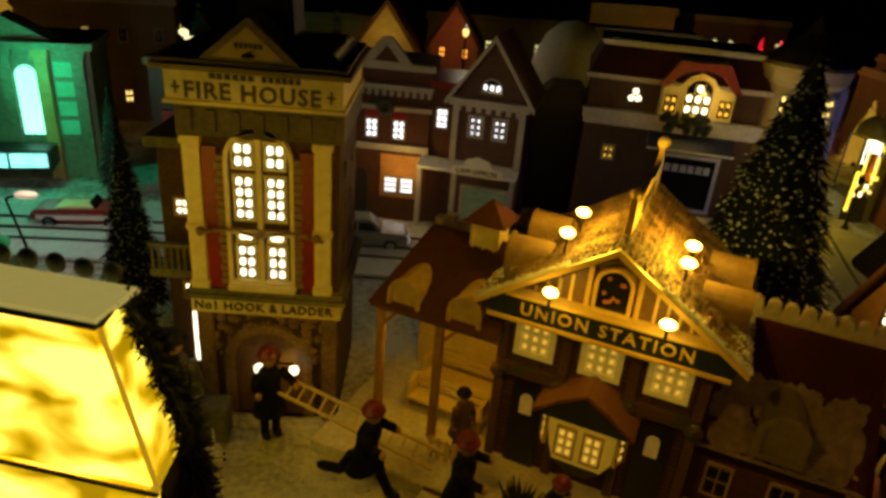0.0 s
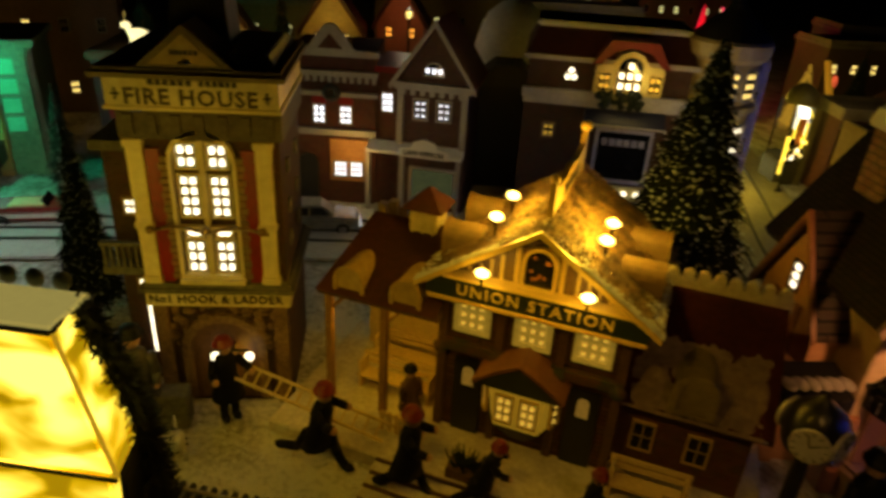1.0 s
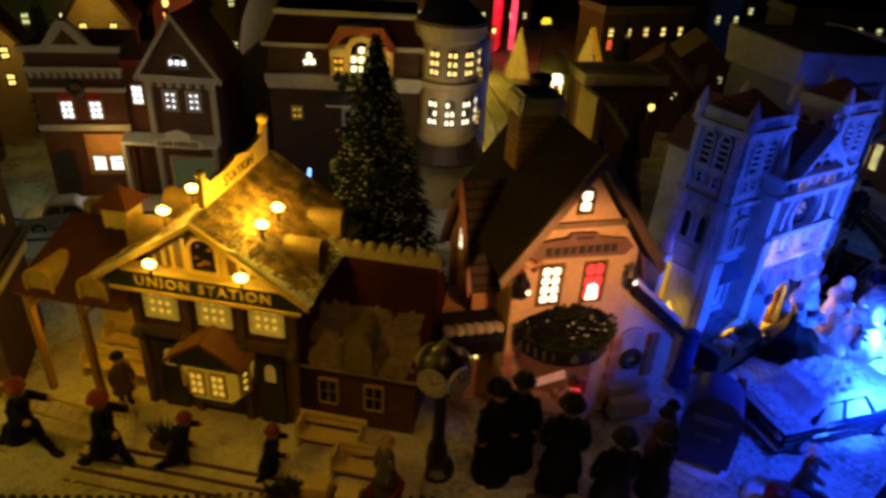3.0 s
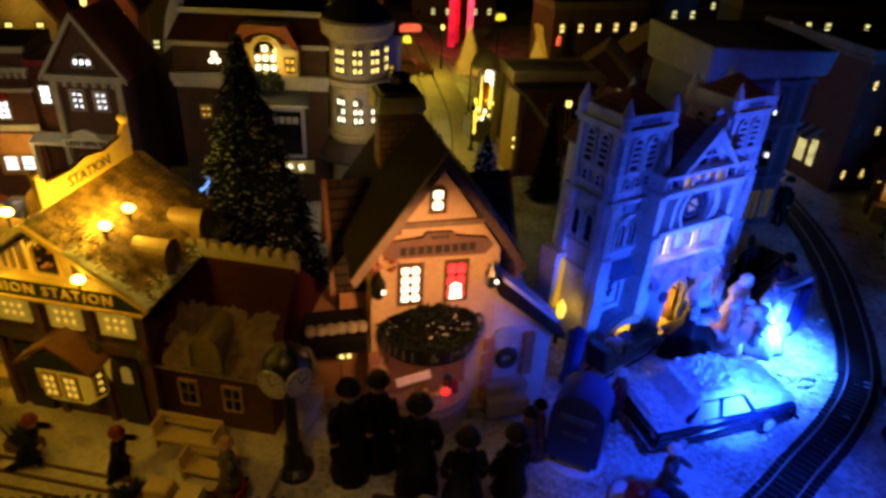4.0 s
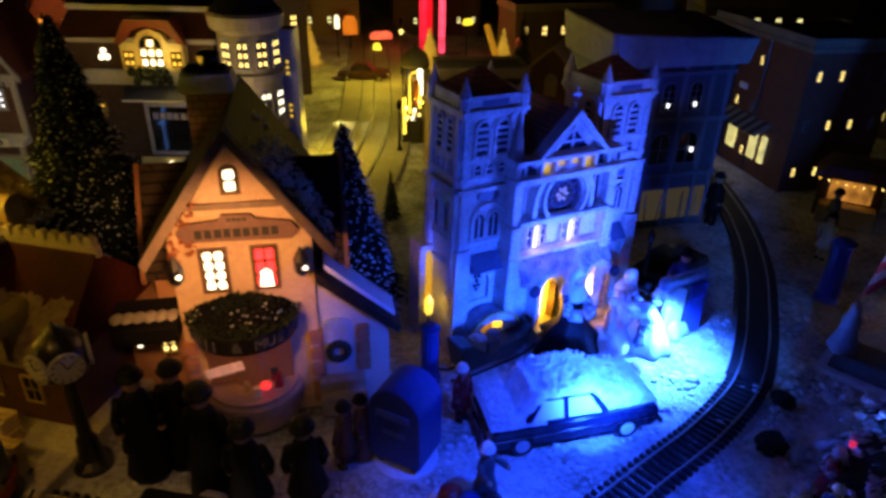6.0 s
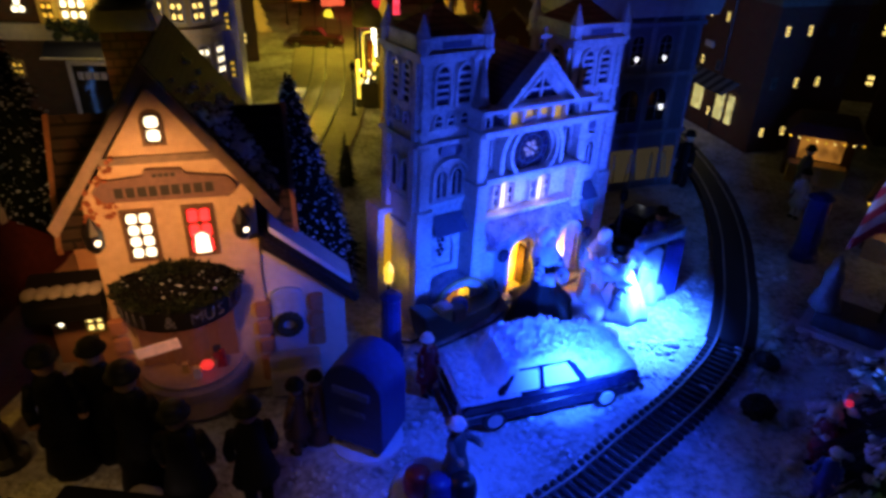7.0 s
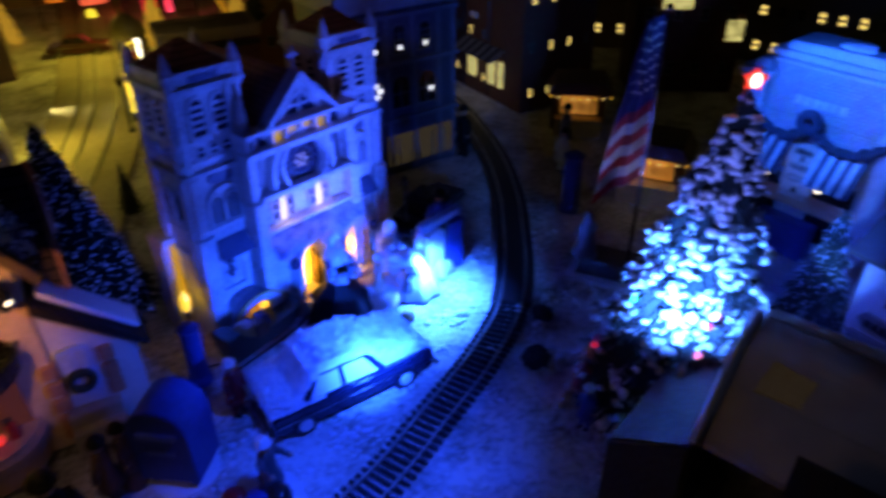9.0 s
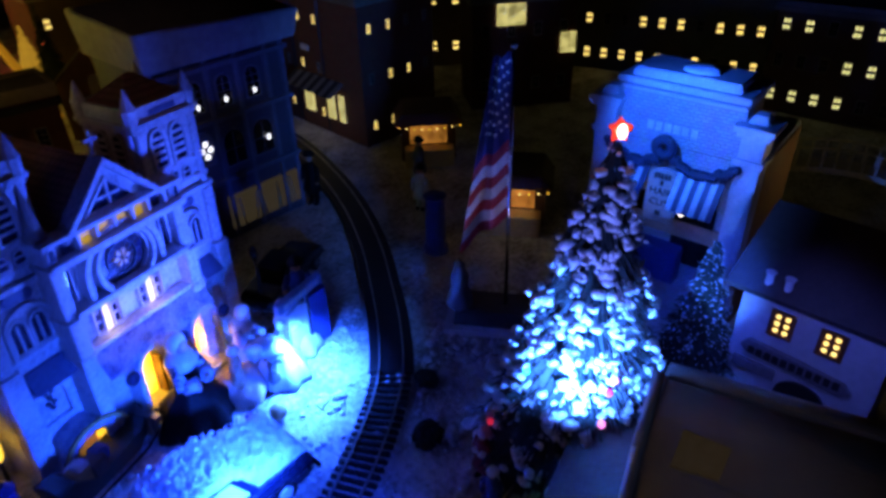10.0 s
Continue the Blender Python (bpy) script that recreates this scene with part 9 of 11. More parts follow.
def figurine(x, y, yaw, label, coat=COAT, hat=HATRED, run=0.0, ht=0.072, skirt=False, arms="out", seed=0, gz=None, lean=0.0, group="", name="figurine"):
    """A glazed figurine: legs, coat, arms, head and hat melted into one mesh. run: how far it strides."""
    bm = solid()
    ht *= 1.3
    s = ht / 0.072
    marks = []

    def mark(i):
        bm.faces.ensure_lookup_table()
        marks.append((len(bm.faces), i))

    hip, sh, hd = 0.032, 0.054, 0.0645
    lx = math.tan(radians(lean))

    def P(a, b, c):
        return (a * s + lx * c * s, b * s, c * s)

    if skirt:
        lathe(bm, (0, 0, 0), [(0.012 * s, 0), (0.013 * s, 0.004 * s), (0.010 * s, 0.02 * s), (0.006 * s, hip * s)], 10)
    else:
        for side in (-1, 1):
            kx = side * run * 0.010
            rod(bm, P(kx * 0.5, side * 0.0042, hip), P(kx, side * 0.0042, 0.016), 0.0040 * s, 0.0034 * s)
            foot = P(kx + (0.008 * run if side > 0 else -0.012 * run), side * 0.0042, 0.003 + (0.008 * run if side < 0 else 0))
            rod(bm, P(kx, side * 0.0042, 0.016), foot, 0.0034 * s, 0.0030 * s)
    mark(0)
    if not skirt:
        for side in (-1, 1):
            kx = side * run * 0.010
            fx, fy, fz = P(kx + (0.008 * run if side > 0 else -0.012 * run), side * 0.0042, 0.003 + (0.008 * run if side < 0 else 0))
            ball(bm, (fx + 0.002 * s, fy, max(fz, 0.0028 * s)), 0.0042 * s, (1.4, 0.8, 0.7), 8, 5)
    mark(1)
    st = len(bm.verts)
    lathe(bm, (0, 0, 0), [(0.0125 * s, 0.021 * s), (0.0108 * s, 0.028 * s), (0.0078 * s, 0.040 * s), (0.0086 * s, 0.050 * s), (0.0066 * s, 0.0565 * s), (0.003 * s, 0.060 * s)], 12)
    bm.verts.ensure_lookup_table()
    for v in bm.verts[st:]:
        v.co.x = v.co.x * 0.85 + lx * v.co.z
    if arms == "out":
        ends = (P(0.016, -0.012, 0.048), P(0.012, 0.015, 0.046))
    elif arms == "up":
        ends = (P(0.012, -0.014, 0.064), P(0.010, 0.013, 0.060))
    else:
        ends = (P(0.004, -0.0105, 0.034), P(0.004, 0.0105, 0.034))
    for side, e in zip((-1, 1), ends):
        a = Vector(P(0, side * 0.0080, sh))
        m = a.lerp(Vector(e), 0.5) + Vector((0, side * 0.002 * s, -0.002 * s))
        rod(bm, a, m, 0.0034 * s, 0.0030 * s)
        rod(bm, m, e, 0.0030 * s, 0.0026 * s)
    mark(0)
    for e in ends:
        ball(bm, e, 0.0028 * s, sides=7, rings=5)
    ball(bm, P(0, 0, hd), 0.0056 * s, (0.95, 0.9, 1.1), 10, 7)
    mark(2)
    hx, hy, hz = P(-0.0005, 0, hd + 0.0030)
    lathe(bm, (hx, hy, hz), [(0.0074 * s, -0.0004 * s), (0.0076 * s, 0.0006 * s), (0.0058 * s, 0.0012 * s), (0.0056 * s, 0.0046 * s), (0.0030 * s, 0.0066 * s)], 12)
    mark(3)
    lo = 0
    bm.faces.ensure_lookup_table()
    for hi, i in marks:
        for f in bm.faces[lo:hi]:
            f.material_index = i
        lo = hi
    z = ground_z(x, y) if gz is None else gz
    return single(name, bm, [coat, BOOT, SKIN, hat], x, y, z, yaw, label, "figurine", group, smooth=True)


FF = "firefighters running with a ladder"
figurine(-0.111, 0.436, -60, "firefighter figurine in dark coat carrying a ladder", ht=0.063, seed=1, group=FF, gz=0.03)
figurine(-0.035, 0.382, -25, "running firefighter figurine in dark coat and red helmet", run=1.2, ht=0.064, lean=9, group=FF, gz=0.03)
figurine(0.036, 0.352, -20, "striding firefighter figurine holding out his arm", run=0.8, ht=0.064, lean=4, group=FF, gz=0.03)
figurine(0.087, 0.340, -15, "crouching firefighter figurine in red helmet", run=0.7, ht=0.050, lean=16, group=FF, gz=0.03)
figurine(0.163, 0.312, -10, "firefighter figurine with red helmet beside the track", run=0.4, ht=0.048, lean=8, group=FF, gz=0.03)
figurine(-0.178, 0.425, -80, "figurine in black and white before the fire house", coat=GREYC, hat=BOOT, ht=0.076, arms="down", gz=0.03)


def ladder(a, b, width, label):
    bm = solid()
    a, b = Vector(a), Vector(b)
    d = (b - a).normalized()
    s = Vector((0, 0, 1)).cross(d).normalized() * width / 2 + Vector((0, 0, width * 0.3))
    h = thing("ladder", a.x, a.y, a.z, 0, label, "ladder")
    for k in (-1, 1):
        bm = solid()
        rod(bm, s * k, b - a + s * k, 0.0016, sides=6)
        bm.transform(Matrix.Translation((0, 0, a.z)))
        part("side_rail", bm, PALEWOOD, h)
    n = 13
    for i in range(n):
        c = (b - a) * (i + 0.7) / (n + 0.4)
        bm = solid()
        rod(bm, c + s, c - s, 0.0011, sides=6)
        bm.transform(Matrix.Translation((0, 0, a.z)))
        part("rung", bm, PALEWOOD, h)


ladder((-0.100, 0.436, 0.080), (0.022, 0.378, 0.066), 0.012, "long pale wooden ladder carried by firefighters")


def dog():
    bm = solid()
    ball(bm, (0, 0, 0.015), 0.008, (1.5, 0.8, 0.9))
    ball(bm, (0.011, 0, 0.024), 0.0055, (1.2, 0.8, 1))
    for a, b in ((-0.007, -0.004), (-0.007, 0.004), (0.007, -0.004), (0.007, 0.004)):
        rod(bm, (a, b, 0.012), (a, b, 0.0), 0.0022, sides=6)
    rod(bm, (-0.011, 0, 0.018), (-0.019, 0, 0.025), 0.0014, 0.0006, 6)
    n = len(bm.faces)
    rng = random.Random(3)
    for i in range(16):
        a, c = rng.uniform(0, 6.28), rng.uniform(-0.010, 0.010)
        ball(bm, (c, 0.0064 * math.cos(a), 0.015 + 0.0072 * math.sin(a) * (1 - abs(c) * 40)), 0.0012, sides=6, rings=4)
    bm.faces.ensure_lookup_table()
    for f in bm.faces[n:]:
        f.material_index = 1
    single("dog_figurine", bm, [WHITE, BOOT], -0.142, 0.392, 0.03, -70, "white dog figurine with black spots", "figurine", smooth=True)


dog()


def crate(x, y, gz, yaw, w, d, ht, label, material=STONE):
    h = thing("crate", x, y, gz, yaw, label, "crate")
    for k in range(3):
        bm = solid()
        box(bm, -w / 2, w / 2, -d / 2, d / 2, gz + ht * k / 3 + 0.0005, gz + ht * (k + 1) / 3)
        part("board", bm, material, h, bevel=0.0008)


crate(-0.155, 0.430, 0.03, 5, 0.026, 0.02, 0.034, "grey wooden crate beside the engine door")


def station_bench(x, y, z, yaw, length, label="pale wooden station bench", mt=PALEWOOD):
    h = thing("bench", x, y, z, yaw, label, "bench", "station benches")
    bm = solid()
    box(bm, -length / 2, length / 2, -0.009, 0.007, z + 0.012, z + 0.0145)
    part("seat", bm, mt, h, bevel=0.0005)
    for k in range(2):
        bm = solid()
        box(bm, -length / 2, length / 2, 0.007, 0.009, z + 0.018 + 0.007 * k, z + 0.023 + 0.007 * k)
        part("back_slat", bm, mt, h, bevel=0.0004)
    for s in (-1, 1):
        bm = solid()
        box(bm, s * (length / 2 - 0.003) - 0.0015, s * (length / 2 - 0.003) + 0.0015, -0.008, 0.009, z - 0.0005, z + 0.028)
        part("bench_end", bm, mt, h, bevel=0.0004)


def st_bench(u, v, length, **k):
    p = st_at(u, v, 0.040)
    station_bench(p[0], p[1], 0.0395, -24.6, length, **k)


st_bench(-0.118, 0.060, 0.080)
st_bench(-0.118, 0.020, 0.072)
st_bench(0.105, -0.018, 0.060)
st_bench(0.140, -0.045, 0.050)


def picket(u0, u1, v, label):
    p = st_at((u0 + u1) / 2, v, 0)
    h = thing("picket_fence", p[0], p[1], 0.0395, -24.6, label, "fence")
    n = int((u1 - u0) / 0.0065)
    w = u1 - u0
    for i in range(n):
        bm = solid()
        x = -w / 2 + w * (i + 0.5) / n
        slab(bm, [(x - 0.0018, 0.0392), (x + 0.0018, 0.0392), (x + 0.0018, 0.058), (x, 0.061), (x - 0.0018, 0.058)], -0.0008, 0.0008)
        part("picket", bm, PALEWOOD, h)
    for z in (0.044, 0.054):
        bm = solid()
        box(bm, -w / 2, w / 2, 0.0008, 0.0022, z, z + 0.0025)
        part("fence_rail", bm, PALEWOOD, h)


picket(-0.112, -0.072, -0.030, "small cream picket fence on the platform")


def luggage_cart(u, v):
    p = st_at(u, v, 0.0)
    z = 0.0395
    h = thing("luggage_cart", p[0], p[1], z, -24.6, "wooden luggage cart with pale trunks", "cart")
    bm = solid()
    box(bm, -0.026, 0.026, -0.010, 0.010, z + 0.010, z + 0.013)
    part("bed", bm, WOOD, h, bevel=0.0004)
    for a in (-0.018, 0.018):
        for b in (-0.011, 0.011):
            bm = solid()
            ring(bm, [(a + 0.006 * math.cos(k * 0.524), z + 0.006 + 0.006 * math.sin(k * 0.524)) for k in range(12)], [(a + 0.0042 * math.cos(k * 0.524), z + 0.006 + 0.0042 * math.sin(k * 0.524)) for k in range(12)], b - 0.001, b + 0.001)
            for k in range(4):
                rod(bm, (a, b, z + 0.006), (a + 0.005 * math.cos(k * 1.57), b, z + 0.006 + 0.005 * math.sin(k * 1.57)), 0.0005, sides=5)
            part("wheel", bm, IRON, h, "spoked iron wheel")
    for x, w_, hh, m in ((-0.013, 0.020, 0.012, PALEWOOD), (0.012, 0.018, 0.010, CREAM)):
        bm = solid()
        box(bm, x - w_ / 2, x + w_ / 2, -0.008, 0.008, z + 0.013, z + 0.013 + hh)
        part("trunk", bm, m, h, "pale travelling trunk", 0.0008)


luggage_cart(0.128, -0.078)


def planter(u, v, seed):
    p = st_at(u, v, 0)
    z = 0.0395 if v > -0.06 else 0.03
    h = thing("planter", p[0], p[1], z, -24.6, "wooden planter with dark evergreen sprigs and snow", "planter")
    bm = solid()
    box(bm, -0.014, 0.014, -0.008, 0.008, z, z + 0.010)
    part("box", bm, WOOD, h, bevel=0.0006)
    bm = solid()
    rng = random.Random(seed)
    for i in range(60):
        a, r = rng.uniform(0, 6.28), rng.uniform(0, 0.012)
        c = Vector((r * math.cos(a), r * 0.7 * math.sin(a), z + 0.010))
        rod(bm, c, c + Vector((0.006 * math.cos(a), 0.005 * math.sin(a), rng.uniform(0.006, 0.013))), 0.0013, 0.0002, 5)
    part("evergreen", bm, GREEN, h, "dark sprigs")["kind"] = "stuff"


planter(0.085, -0.075, 1)
planter(-0.028, -0.050, 2)
figurine(*st_at(-0.092, -0.012, 0)[:2], -60, "small dark figurine seated by the platform", coat=BROWNC, hat=BOOT, ht=0.045, arms="down", gz=0.0395)
figurine(*st_at(0.165, -0.060, 0)[:2], 200, "small figurine in grey and pink on the platform", coat=GREYC, hat=SKIN, ht=0.050, arms="down", gz=0.0395, skirt=True)


def street_clock(x, y):
    g = ground_z(x, y)
    h = thing("street_clock", x, y, g, 0, "black cast-iron street clock with two pale dials", "clock")
    bm = solid()
    lathe(bm, (0, 0, g - 0.002), [(0.016, 0), (0.016, 0.006), (0.010, 0.010), (0.008, 0.030), (0.0055, 0.034), (0.0048, 0.102), (0.008, 0.107), (0.006, 0.113), (0.010, 0.119)], 14)
    part("post", bm, BLACK, h, smooth=False)
    bm = solid()
    lathe(bm, (0, 0, 0.131), [(0.012, -0.010), (0.0175, -0.007), (0.0195, 0.0), (0.0195, 0.014), (0.0165, 0.022), (0.009, 0.029), (0.003, 0.033), (0.001, 0.038)], 16)
    part("head", bm, BLACK, h, "black clock head", smooth=True)
    for ang in (-128, -62, 20, 110):
        turn = Matrix.Rotation(radians(ang + 90), 4, "Z")
        bm = solid()
        n = 20
        c = [(0.0125 * math.cos(6.283 * i / n), 0.138 + 0.0125 * math.sin(6.283 * i / n)) for i in range(n)]
        slab(bm, c, -0.0206, -0.0180)
        bm.transform(turn)
        dl = part("dial", bm, mat("dial_white", (0.46, 0.45, 0.50), 0.35, (0.36, 0.35, 0.40), 120), h, "pale clock dial")
        bm = solid()
        for i in range(12):
            a = 6.283 * i / 12
            rod(bm, (0.0088 * math.cos(a), -0.0207, 0.138 + 0.0088 * math.sin(a)), (0.0114 * math.cos(a), -0.0207, 0.138 + 0.0114 * math.sin(a)), 0.0005, sides=4)
        rod(bm, (0, -0.0209, 0.138), (0.006, -0.0209, 0.142), 0.0006, sides=4)
        rod(bm, (0, -0.0209, 0.138), (-0.003, -0.0209, 0.147), 0.0005, sides=4)
        bm.transform(turn)
        part("dial_print", bm, BLACK, dl)


street_clock(0.305, 0.302)


def hand_sled(x, y, yaw):
    """A small red sled: curved hull, two runners on struts, a handle."""
    g = ground_z(x, y)
    h = thing("hand_sled", x, y, g, yaw, "red painted sled with dark runners in the snow", "sled")
    bm = solid()
    slab(bm, [(-0.030, g + 0.010), (0.014, g + 0.009), (0.026, g + 0.018), (0.031, g + 0.034), (0.026, g + 0.033), (0.019, g + 0.021), (0.010, g + 0.014), (-0.022, g + 0.015), (-0.032, g + 0.030), (-0.037, g + 0.028)], -0.013, 0.013)
    part("hull", bm, mat("sled_red", (0.20, 0.022, 0.014), 0.35, (0.12, 0.014, 0.01), 90), h, bevel=0.0012)
    for s in (-1, 1):
        bm = solid()
        pts = [(-0.034, 0.004), (-0.026, 0.0012), (0.0, 0.0010), (0.022, 0.0014), (0.032, 0.006), (0.037, 0.014)]
        for (a, b), (c, d) in zip(pts, pts[1:]):
            rod(bm, (a, s * 0.012, g + b), (c, s * 0.012, g + d), 0.0012, sides=6)
        rn = part("runner", bm, IRON, h, "dark iron runner")
        for a in (-0.018, 0.010):
            bm = solid()
            rod(bm, (a, s * 0.012, g + 0.001), (a, s * 0.011, g + 0.011), 0.0010, sides=6)
            part("strut", bm, IRON, rn)


hand_sled(0.236, 0.262, 20)

DK = "dark figurines in winter dress by the cottage"
for i, (x, y, yaw, ht, c, sk) in enumerate(((0.352, 0.292, -80, 0.080, COAT, True), (0.378, 0.305, -110, 0.078, COAT, True), (0.405, 0.268, 70, 0.085, COAT, True), (0.437, 0.236, 80, 0.080, COAT, False),
                                            (0.480, 0.242, 100, 0.076, COAT, False), (0.512, 0.288, 150, 0.056, BROWNC, False), (0.528, 0.300, -30, 0.052, BROWNC, True))):
    figurine(x, y, yaw, "dark winter-dressed figurine in the snow" if c is COAT else "small figurine in brown winter coat", coat=c, hat=BOOT, ht=ht, skirt=sk, arms="down", group=DK)


def sack(x, y, label, mt, s=1.0):
    bm = solid()
    lathe(bm, (0, 0, 0), [(0.010 * s, 0), (0.014 * s, 0.006 * s), (0.013 * s, 0.014 * s), (0.007 * s, 0.022 * s), (0.004 * s, 0.026 * s)], 10)
    for v in bm.verts:
        v.co += Vector((1, 1, 0)) * 0.003 * noise.noise(v.co * 150)
    single("sack", bm, mt, x, y, ground_z(x, y), 20, label, "sack", smooth=True)


sack(0.405, 0.232, "pale lumpy sack in the snow", mat("linen", (0.5, 0.45, 0.38), 0.8, None, 120, 0.5), 1.3)
sack(0.388, 0.220, "pale lumpy sack in the snow", mat("linen", (0.5, 0.45, 0.38)), 0.9)


def mailbox(x, y, yaw):
    g = ground_z(x, y)
    h = thing("mailbox", x, y, g, yaw, "blue round-topped mailbox on a snowy base", "mailbox")
    bm = solid()
    pts = arch_pts(0, 0.010 + g, 0.088 + g, 0.050, 12)
    slab(bm, pts, -0.021, 0.021)
    part("body", bm, BLUEP, h, bevel=0.001)
    for a in (-0.017, 0.017):
        for b in (-0.014, 0.014):
            bm = solid()
            box(bm, a - 0.003, a + 0.003, b - 0.003, b + 0.003, g - 0.002, g + 0.011)
            part("leg", bm, BLUEP, h)
    bm = solid()
    box(bm, -0.016, 0.016, -0.0235, -0.021, g + 0.060, g + 0.067)
    part("flap", bm, mat("pale_blue_enamel", (0.12, 0.18, 0.42), 0.35), h, "paler blue flap", 0.0006)
    bm = solid()
    bars(bm, -0.012, 0.012, -0.0220, g + 0.044, 0.005, 4, random.Random(4))
    part("marking", bm, mat("pale_blue_enamel", (0.12, 0.18, 0.42)), h)
    bm = solid()
    lathe(bm, (0, 0, g), [(0.030, -0.003), (0.030, 0.001), (0.026, 0.0025)], 16)
    part("base", bm, SNOW, h, "snowy base")


mailbox(0.566, 0.292, -38)

# ---- cars ----


def snowy_car():
    """A wide saloon under a thick crust of snow, its bonnet towards the cottage."""
    h = thing("car", 0.722, 0.314, 0.0, 3, "dark blue saloon car buried under a thick crust of snow", "car")
    PAINT = mat("dark_blue_paint", (0.012, 0.018, 0.045), 0.22, None, 50, coat=0.5)
    bm = solid()
    prof = [(-0.082, 0.012), (-0.078, 0.007), (0.076, 0.007), (0.083, 0.014), (0.083, 0.026), (0.079, 0.031), (-0.078, 0.031), (-0.083, 0.027)]
    slab(bm, prof, -0.036, 0.036)
    part("body", bm, PAINT, h, bevel=0.002)
    bm = solid()
    box(bm, -0.0815, 0.0815, -0.0372, -0.0362, 0.0190, 0.0202)
    part("chrome_strip", bm, CHROME, h, "thin chrome strip")
    bm = solid()
    cab = [(-0.053, 0.031), (0.032, 0.031), (0.016, 0.053), (-0.036, 0.053)]
    slab(bm, cab, -0.033, 0.033)
    for v in bm.verts:
        if v.co.z > 0.05:
            v.co.y *= 0.78
    part("cabin", bm, PAINT, h, bevel=0.0015)
    PANE = mat("frosted_car_window", (0.90, 0.91, 0.92), 0.35, (0.82, 0.83, 0.86), 90)
    for q in (-1, 1):
        yy = q * 0.0333
        for pts in ([(-0.0445, 0.0335), (-0.0145, 0.0335), (-0.0145, 0.0500), (-0.0335, 0.0500)], [(-0.0095, 0.0335), (0.0225, 0.0335), (0.0115, 0.0500), (-0.0095, 0.0500)]):
            bm = solid()
            slab(bm, pts, yy - 0.0008, yy + 0.0008)
            for v in bm.verts:
                v.co.y -= q * 0.0073 * (v.co.z - 0.031) / 0.022
            part("side_window", bm, PANE, h, "frosted pale side window")
    for a in (-0.054, 0.050):
        for s in (-1, 1):
            bm = solid()
            rod(bm, (a, s * 0.031, 0.0105), (a, s * 0.0372, 0.0105), 0.0108, sides=16)
            wh = part("wheel", bm, BLACK, h, "black tyre")
            bm = solid()
            rod(bm, (a, s * 0.0372, 0.0105), (a, s * 0.0382, 0.0105), 0.0068, sides=14)
            part("hub_cap", bm, WHITE, wh, "pale hub cap")
    for a in (-0.085, 0.086):
        bm = solid()
        box(bm, a - 0.002, a + 0.002, -0.037, 0.037, 0.009, 0.0135)
        part("bumper", bm, CHROME, h, "chrome bumper", 0.0008)
    for s in (-1, 1):
        bm = solid()
        ball(bm, (-0.0828, s * 0.028, 0.023), 0.0042, (0.5, 1, 1), 8, 6)
        part("headlight", bm, WHITE, h, "round headlight", smooth=True)
    # crust of snow: thin on the bonnet, heaped on roof and boot
    CRUST = mat("snow_crust", (0.80, 0.82, 0.85), 0.6, (0.42, 0.45, 0.54), 420, 1.0, 900, low=0.36, high=0.60)

    def crust(name, x0, x1, y0, y1, top, label, nx=34, ny=22, rough=0.0022, left=True, right=True):
        bm = solid()
        g = []
        for j in range(ny + 1):
            row = []
            for i in range(nx + 1):
                u, v = i / nx, j / ny
                x, y = x0 + (x1 - x0) * u, y0 + (y1 - y0) * v
                edge = min(1.0, 6 * min(u if left else 1.0, 1 - u if right else 1.0, v, 1 - v)) ** 0.6
                z = top(x, y)
                lo = z[0]
                zz = lo + (z[1] - lo) * edge + edge * (0.8 * rough * noise.noise((x * 130, y * 130, 4)) + 0.7 * rough * noise.noise((x * 380, y * 380, 9)) + 0.5 * rough * noise.noise((x * 900, y * 900, 2)))
                row.append(bm.verts.new((x + 0.0012 * noise.noise((y * 200, x * 50, 1)), y + 0.0012 * noise.noise((x * 200, y * 50, 2)), zz)))
            g.append(row)
        for a, b in zip(g, g[1:]):
            for i in range(nx):
                bm.faces.new((a[i], a[i + 1], b[i + 1], b[i]))
        part(name, bm, CRUST, h, label, smooth=True)

    def grains(name, seed, n, x0, x1, y0, y1, top, label):
        rng = random.Random(seed)
        bm = solid()
        for i in range(n):
            x, y = rng.uniform(x0, x1), rng.uniform(y0, y1)
            r = 0.0005 + 0.0020 * rng.random() ** 2.5
            ball(bm, (x, y, top(x, y) + r * 0.2), r, (rng.uniform(0.7, 1.6), rng.uniform(0.7, 1.6), rng.uniform(0.6, 1.1)), 5, 3)
        part(name, bm, CRUST, h, label)["kind"] = "stuff"

    grains("snow_grain", 61, 700, -0.036, 0.026, -0.024, 0.030, lambda x, y: 0.0598 - 5 * (x + 0.004) ** 2, "loose grains of snow on the roof")
    grains("snow_grain", 62, 500, 0.022, 0.078, -0.027, 0.033, lambda x, y: 0.0495 - max(0.0, x - 0.02) * 0.17, "loose grains of snow on the boot")
    grains("snow_grain", 63, 420, -0.080, -0.057, -0.033, 0.034, lambda x, y: 0.0352, "loose grains of snow on the bonnet")
    crust("bonnet_snow", -0.0835, -0.031, -0.0350, 0.0365, lambda x, y: (0.0305, min(0.0560, 0.0354 + 1.30 * max(0, x + 0.0555) * smoothstep(-0.032, -0.025, y))), "crust of snow on bonnet and windscreen", 44, 56, 0.0026, True, False)
    crust("roof_snow", -0.040, 0.030, -0.0262, 0.0330, lambda x, y: (0.0515 - max(0.0, x - 0.012) * 0.5, 0.0605 - 5 * (x + 0.004) ** 2), "heap of snow on the roof", 56, 48, 0.0030)
